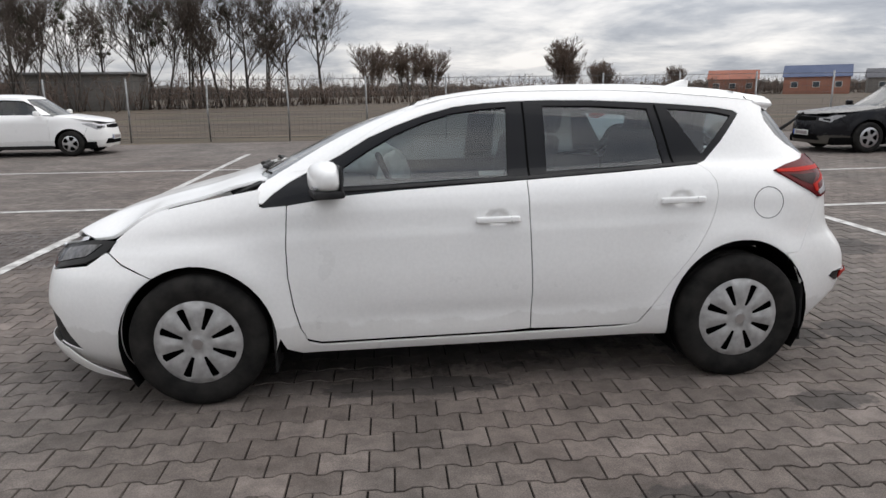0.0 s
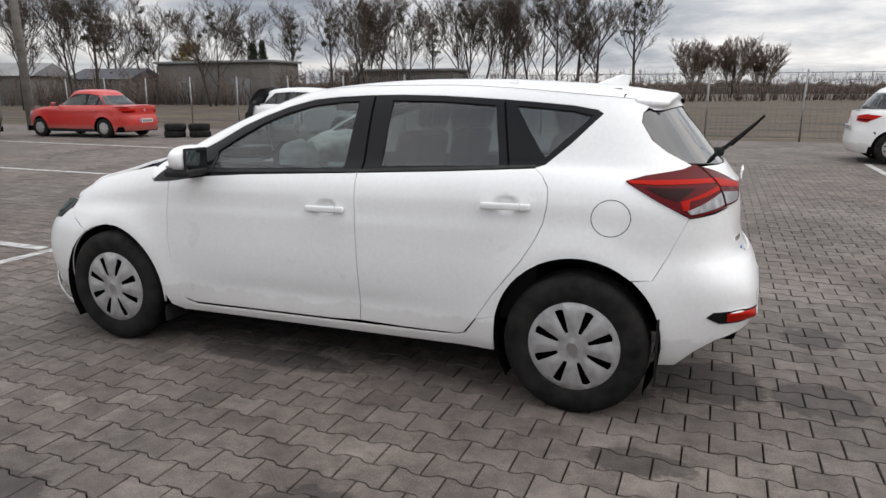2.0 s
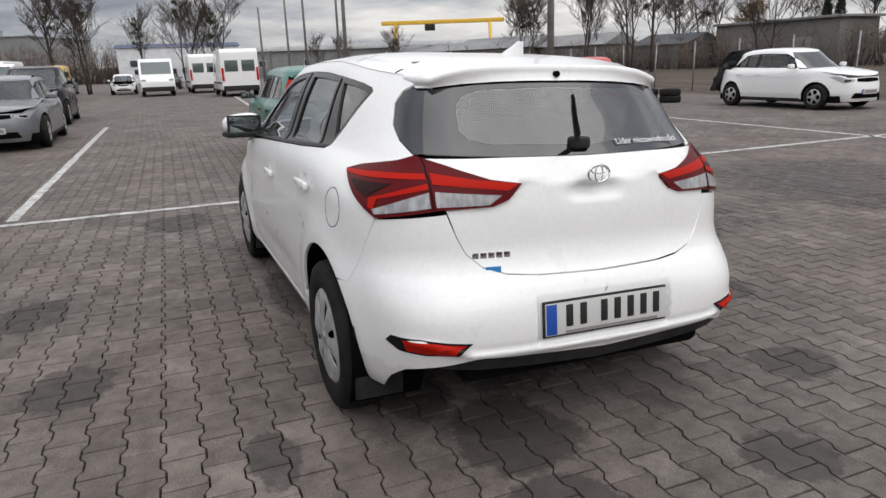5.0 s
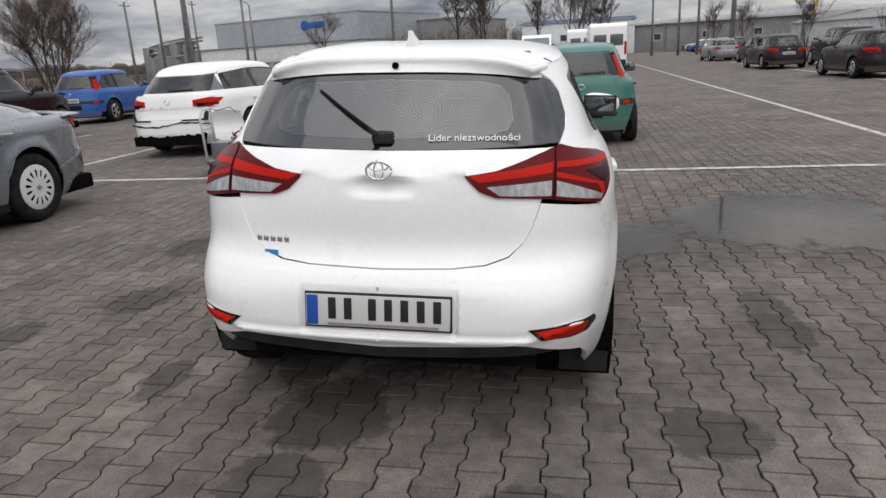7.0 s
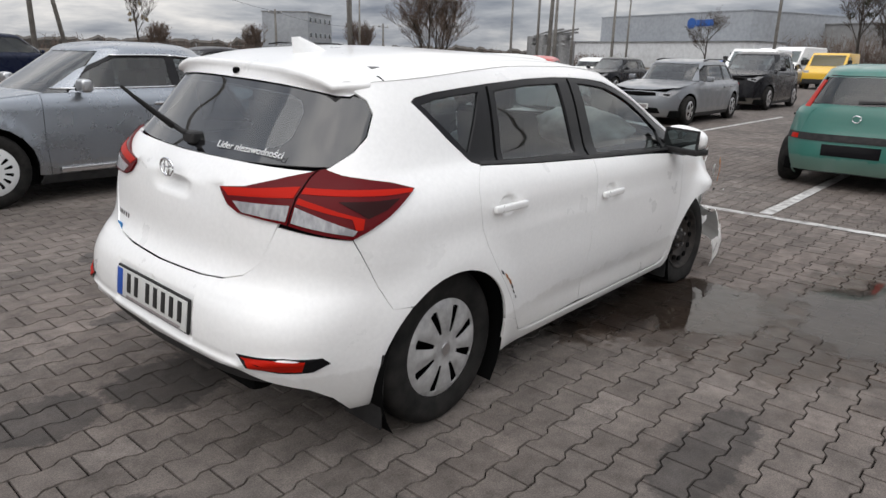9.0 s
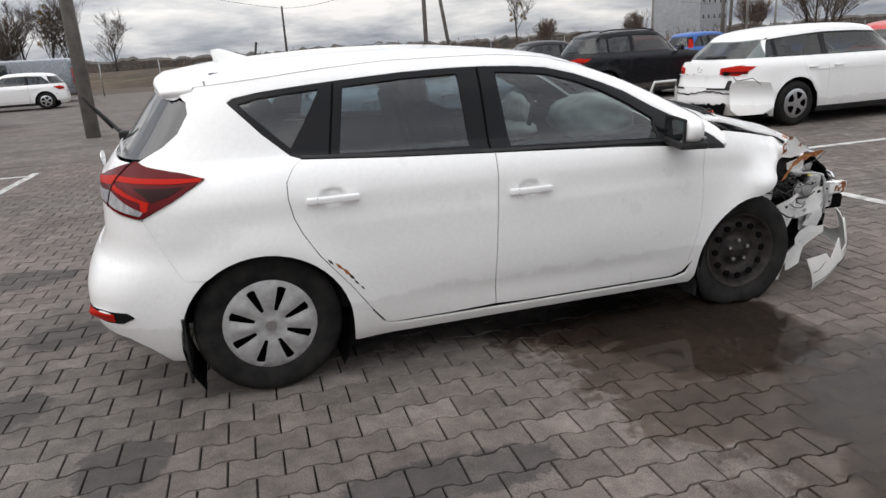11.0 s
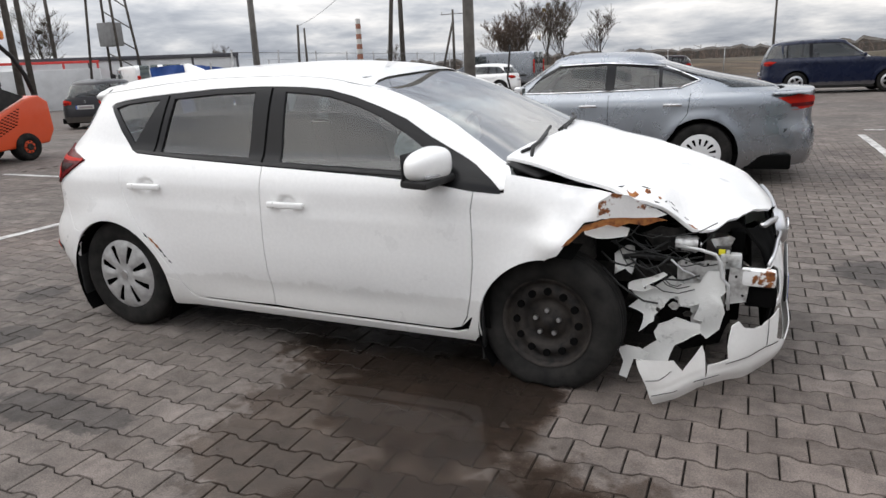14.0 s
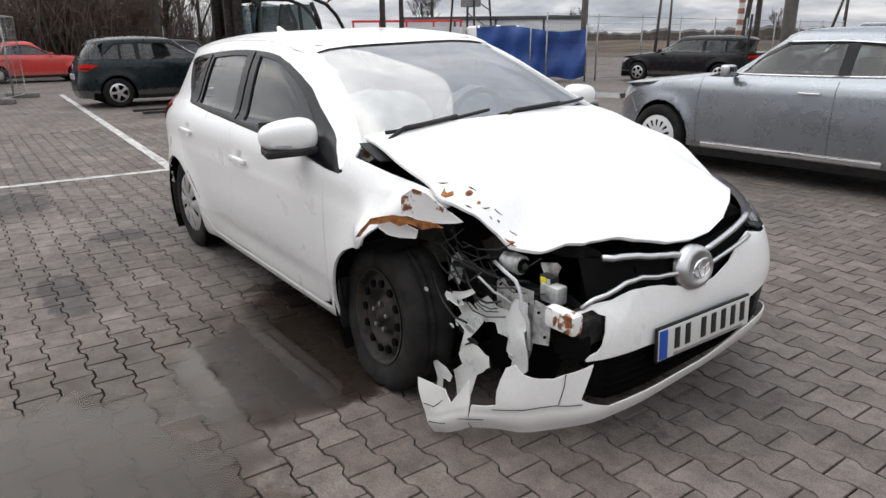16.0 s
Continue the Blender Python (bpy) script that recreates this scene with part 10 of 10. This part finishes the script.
def forklift(m):
    """Front axle at x = 0, mast towards -x."""
    f = thing("forklift", "orange and black forklift truck with a glazed black cab", "forklift", m)
    part("chassis", prism([(-0.42, 0.30), (-0.42, 0.70), (-0.25, 0.86), (0.62, 0.86), (0.62, 0.30)], -0.42, 0.42, 0.03), "plastic", f, "black chassis")
    cw = part("engine_cover", prism([(0.52, 0.20), (0.56, 0.60), (1.15, 0.86), (1.92, 1.20), (2.25, 1.26), (2.46, 1.12), (2.50, 0.55), (2.34, 0.30)], -0.57, 0.57, 0.05, 3), "orange", f, "orange engine cover and counterweight")
    for s in (-1, 1):
        for r in range(6):
            for k in range(7):
                part("vent_hole", bm_box(0.05, 0.012, 0.022, (1.18 + 0.075 * k + 0.02 * r, s * 0.572, 0.50 + 0.06 * r + 0.035 * k), 0.004), "void", cw)
        part("cab_side", prism([(0.20, 0.86), (0.36, 1.50), (1.42, 1.55), (1.50, 1.40), (1.94, 1.24), (1.15, 0.89), (0.56, 0.63), (0.48, 0.72)], s * 0.50, s * 0.56, 0.012), "plastic", f, "black cab side panel")
        part("mudguard", prism([(0.43 * math.cos(t), 0.36 + 0.45 * math.sin(t)) for t in np.linspace(-0.1, 3.2, 14)] + [(0.38 * math.cos(t), 0.36 + 0.40 * math.sin(t)) for t in np.linspace(3.2, -0.1, 14)], s * 0.36, s * 0.66), "plastic", f, "black mudguard")
        for pts, r in (([(-0.12, 0.80), (-0.10, 1.5), (-0.02, 2.24)], 0.035), ([(0.20, 0.86), (0.34, 1.45), (0.50, 2.20)], 0.05), ([(1.46, 1.45), (1.38, 1.9), (1.22, 2.26)], 0.05)):
            tube("cab_post", [(x, s * 0.53, z) for x, z in pts], r, "plastic", f)
        tube("roll_bar", [(-0.05, s * 0.50, 2.27), (0.6, s * 0.50, 2.36), (1.25, s * 0.50, 2.36), (1.62, s * 0.50, 2.24), (1.88, s * 0.51, 2.0), (2.08, s * 0.52, 1.66), (2.18, s * 0.53, 1.30)], 0.042, "plastic", f, "curved black roll bar", seg=10)
        part("cab_window", prism([(-0.06, 0.92), (0.16, 0.92), (0.44, 2.18), (0.02, 2.22)], s * 0.525, s * 0.535), "glass", f)
        part("cab_window", prism([(0.40, 1.50), (1.36, 1.55), (1.20, 2.22), (0.54, 2.20)], s * 0.525, s * 0.535), "glass_dark", f)
        part("door_pillar", prism([(0.92, 1.50), (0.99, 1.50), (0.93, 2.22), (0.86, 2.22)], s * 0.53, s * 0.55), "plastic", f)
        part("work_lamp", bm_box(0.10, 0.18, 0.13, (-0.12, s * 0.50, 2.20), 0.02), "plastic", f)
        part("rear_mirror", bm_box(0.04, 0.20, 0.16, (-0.28, s * 0.66, 2.10), 0.02), "plastic", f)
        for sx, r in ((0.0, 0.315), (1.80, 0.27)):
            vv, ff = lathe_data([(0.10, 0.10), (r * 0.48, 0.11), (r * 0.54, 0.13), (r * 0.92, 0.14), (r, 0.10), (r, -0.10), (r * 0.92, -0.14), (r * 0.3, -0.12)], 32)
            wm = Matrix.Translation((sx, s * 0.50, r)) @ (Matrix.Rotation(math.pi, 4, "Z") if s < 0 else Matrix.Identity(4))
            tyre = mesh_part("tyre", vv, ff, "rubber", f, m=wm)
            rim = part("rim", bm_cyl(r * 0.50, 0.05, (0, 0.095, 0), "Y", 28, bevel=0.012), "orange", tyre, "orange rim")
            part("hub_cap", bm_cyl(r * 0.26, 0.05, (0, 0.125, 0), "Y", 18, bevel=0.012), "steel_wheel", tyre)
            for k in range(8):
                part("wheel_nut", bm_cyl(0.014, 0.03, (r * 0.38 * math.cos(k * math.pi / 4), 0.125, r * 0.38 * math.sin(k * math.pi / 4)), "Y", 8), "steel_wheel", tyre)
        part("mast_rail", bm_box(0.20, 0.12, 3.9, (-0.50, s * 0.40, 2.12), 0.015), "steel_wheel", f, "greasy black mast rail")
        part("inner_rail", bm_box(0.16, 0.09, 3.9, (-0.66, s * 0.30, 2.20), 0.012), "steel_wheel", f)
        tube("lift_ram", [(-0.46, s * 0.20, 0.4), (-0.46, s * 0.20, 3.3)], 0.05, "steel_wheel", f)
        part("fork", bm_join(bm_box(1.7, 0.12, 0.05, (-1.78, s * 0.30, 0.10), 0.01), bm_box(0.06, 0.12, 0.70, (-0.93, s * 0.30, 0.42), 0.01)), "steel_wheel", f)
        tube("hydraulic_hose", [(-0.42, s * 0.10, 1.9), (-0.30, s * 0.14, 1.35), (-0.18, s * 0.20, 1.05), (-0.34, s * 0.22, 0.8)], 0.018, "cable", f)
    part("cab_roof", prism([(-0.10, 2.26), (0.6, 2.34), (1.24, 2.35), (1.24, 2.42), (0.6, 2.41), (-0.14, 2.32)], -0.50, 0.50, 0.015), "plastic", f, "black cab roof")
    part("cab_window", bm_box(0.012, 0.98, 1.25, (-0.06, 0, 1.56), 0.004), "glass", f)
    part("seat", bm_join(bm_box(0.45, 0.45, 0.15, (0.75, 0, 1.25), 0.05), bm_box(0.12, 0.45, 0.62, (0.98, 0, 1.55), 0.05)), "fabric", f)
    tube("steering_column", [(0.05, 0, 1.0), (0.25, 0, 1.45)], 0.03, "plastic", f)
    for z in (0.45, 1.5, 2.6, 3.9):
        part("mast_crossbar", bm_box(0.14, 0.92, 0.12, (-0.52, 0, z), 0.015), "steel_wheel", f)
    part("fork_carriage", bm_join(bm_box(0.06, 1.0, 0.10, (-0.86, 0, 0.36), 0.012), bm_box(0.06, 1.0, 0.10, (-0.86, 0, 0.90), 0.012), bm_box(0.05, 0.08, 0.72, (-0.86, -0.46, 0.66), 0.01), bm_box(0.05, 0.08, 0.72, (-0.86, 0.46, 0.66), 0.01)), "steel_wheel", f)
    bc = part("beacon", bm_cyl(0.075, 0.17, (1.80, -0.40, 2.41), "Z", 18, bevel=0.02), "lamp_amber", f, "amber warning beacon")
    tube("beacon_stalk", [(1.60, -0.49, 2.24), (1.74, -0.42, 2.30), (1.80, -0.40, 2.34)], 0.018, "plastic", f)
    return f


truck = forklift(Matrix.Translation((10.80, -3.46, 0)) @ Matrix.Rotation(radians(275), 4, "Z"))
truck.scale = (0.95, 0.95, 0.95)

# ---- battery trolley, tyres, foil on the smashed tail ----
tr = thing("battery_trolley", "battery starter trolley with a white push bar and coiled cables", "trolley", Matrix.Translation((-4.0, -3.40, 0)) @ Matrix.Rotation(radians(-80), 4, "Z"))
part("deck", bm_box(0.85, 0.46, 0.04, (0, 0, 0.20), 0.01), "darkgreen", tr, "green trolley deck")
for sx in (-0.36, 0.36):
    for s in (-1, 1):
        part("caster", bm_join(bm_cyl(0.065, 0.035, (sx, s * 0.20, 0.066), "Y", 18, bevel=0.006), bm_box(0.05, 0.06, 0.08, (sx, s * 0.20, 0.15), 0.008)), "rubber", tr)
part("battery", bm_box(0.46, 0.26, 0.22, (-0.12, 0, 0.335), 0.015), "shed_roof", tr, "grey battery with a blue label")
part("battery_label", bm_box(0.22, 0.004, 0.12, (-0.10, 0.132, 0.34)), "sticker", tr)
part("battery", bm_box(0.24, 0.22, 0.22, (0.25, 0, 0.335), 0.015), "greymet", tr)
tube("push_bar", [(0.40, -0.21, 0.2), (0.42, -0.21, 0.76), (0.40, -0.18, 0.86), (0.40, 0.18, 0.86), (0.42, 0.21, 0.76), (0.40, 0.21, 0.2)], 0.016, "plate", tr, "white push bar", seg=8)
tube("cross_bar", [(0.41, -0.21, 0.62), (0.41, 0.21, 0.62)], 0.012, "plate", tr)
crng = random.Random(3)
for k in range(7):
    c = (-0.1 + crng.uniform(-0.12, 0.12), crng.uniform(-0.06, 0.06), 0.50 + crng.uniform(0, 0.06))
    r = crng.uniform(0.10, 0.20)
    tube("cable", [(c[0] + r * math.cos(t), c[1] + r * 0.6 * math.sin(t), c[2] + 0.05 * math.sin(2 * t + k) - 0.02 * t) for t in np.linspace(0, 6.5, 22)], 0.009, "cable" if k % 3 else "cable_red", tr)
part("clamp", bm_box(0.04, 0.05, 0.20, (-0.15, 0.15, 0.42), 0.01), "hivis", tr, "yellow clamp")


def tyre_at(x, y, z, label):
    v, f = lathe_data([(0.20, 0.085), (0.29, 0.10), (0.315, 0.06), (0.315, -0.06), (0.29, -0.10), (0.20, -0.085), (0.22, 0.0)], 32, "Z", True)
    ob = mesh_part("tyre", v, f, "rubber", m=Matrix.Translation((x, y, z)))
    return tagged(ob, label, "tyre", "stacked tyres")


for k in range(2):
    tyre_at(-13.3 + 0.03 * k, 12.9, 0.10 + 0.2 * k, "worn black car tyre lying in a stack")
    tyre_at(-12.6 - 0.02 * k, 13.2, 0.10 + 0.2 * k, "worn black car tyre lying in a stack")


def foil_f(u, v):
    u, v = np.asarray(u, float), np.asarray(v, float)
    p = np.stack([1.42 + 0.60 * np.clip(1 - v, 0, 1) ** 0.8 + 0.08 * np.sin(u * 7 + v * 4), u, 0.34 + 1.12 * v], -1)
    q = p.reshape(-1, 3)
    q = q + np.stack([nz(q, 5, 3), nz(q, 6, 7), nz(q, 5, 9)], 1) * 0.07
    return q.reshape(p.shape)


P_, F_, N_ = sheet(foil_f, [[(-0.86, 0.0), (0.86, 0.03), (0.84, 0.55), (0.62, 1.0), (-0.62, 1.0), (-0.84, 0.55)]], 0.07, 0.05, 0.005)
fo = mesh_part("foil_wrap", P_, F_, "black_foil", i20, "crumpled black foil over the smashed tail", normals=N_)
# torn tail of the estate and the forced-up bonnet of the dark saloon
def tail_f(d):
    def f(y, z):
        y, z = np.asarray(y, float), np.asarray(z, float)
        return np.stack([2.47 + d - 0.17 * (np.abs(y) / 0.8) ** 3 - 0.05 * sstep(z, 0.55, 0.95), y, z], -1)
    return f


ragged = random.Random(8)
top_edge = [(y, 0.355 + 0.05 * (y + 0.2) ** 2 + ragged.uniform(-0.02, 0.02)) for y in np.linspace(0.60, -0.60, 25)]
low_gap = [(-0.56, 0.20), (0.56, 0.20)] + top_edge
crack = [(y, 0.515 + 0.03 * math.sin(y * 5) + ragged.uniform(-0.012, 0.012)) for y in np.linspace(-0.70, 0.70, 27)]
crack_loop = crack + [(y, z + 0.012 + ragged.uniform(0, 0.014)) for y, z in crack[::-1]]
# gap, crack and lamp holes are black sheets, their shade in the colour
for nm, lp, d, mt, lb in (("open_underside", low_gap, 0.014, "void", "dark gap where the bumper skin is missing"), ("crack", crack_loop, 0.013, "void", "ragged crack across the bumper"),
                          ("lamp_hole", [(-0.60, 0.79), (-0.50, 0.78), (-0.49, 0.83), (-0.58, 0.84)], 0.012, "void", ""), ("lamp_hole", [(0.50, 0.79), (0.58, 0.79), (0.59, 0.84), (0.49, 0.84)], 0.012, "void", ""),
                          ("bumper_bracket", [(-0.66, 0.70), (-0.60, 0.70), (-0.56, 0.61), (-0.30, 0.605), (-0.30, 0.58), (-0.62, 0.58)], 0.02, "plastic", "black bumper bracket"), ("bumper_bracket", [(0.66, 0.72), (0.60, 0.72), (0.57, 0.61), (0.24, 0.605), (0.24, 0.58), (0.64, 0.58)], 0.02, "plastic", "black bumper bracket"),
                          ("tailgate_strip", [(-0.50, 0.785), (0.42, 0.795), (0.42, 0.81), (-0.50, 0.80)], 0.02, "rusty", "bare strip where the trim came off")):
    P_, F_, N_ = sheet(tail_f(d), [lp], 0.03, 0.03, 0.004)
    if N_[:, 0].mean() < 0:
        P_, F_, N_ = sheet(tail_f(d), [lp], 0.03, 0.03, 0.004, flip=True)
    mesh_part(nm, P_, F_, mt, wagon, lb, normals=N_)


def loose_f(u, z):
    """Bumper corner swung out from the flank; u runs forwards along it."""
    u, z = np.asarray(u, float), np.asarray(z, float)
    return np.stack([2.44 - 0.62 * u - 0.05 * u * u, 0.72 + 0.30 * np.sin(np.clip(u, 0, 1) * 1.7) + 0.05 * np.sin(z * 9), z], -1)


P_, F_, N_ = sheet(loose_f, [[(0.0, 0.30), (0.12, 0.22), (0.55, 0.24), (0.80, 0.33), (0.86, 0.52), (0.70, 0.68), (0.40, 0.71), (0.08, 0.74), (0.0, 0.66), (0.03, 0.48)]], 0.05, 0.04, 0.006)
if N_[:, 1].mean() < 0:
    P_, F_, N_ = sheet(loose_f, [[(0.0, 0.30), (0.12, 0.22), (0.55, 0.24), (0.80, 0.33), (0.86, 0.52), (0.70, 0.68), (0.40, 0.71), (0.08, 0.74), (0.0, 0.66), (0.03, 0.48)]], 0.05, 0.04, 0.006, flip=True)
mesh_part("loose_bumper_corner", P_, F_, "white", wagon, "white bumper corner torn loose", normals=N_)
tube("dangling_wire", [(2.36, 0.62, 0.80), (2.42, 0.80, 0.72), (2.30, 0.98, 0.76), (2.16, 1.0, 0.66)], 0.006, "cable", wagon)
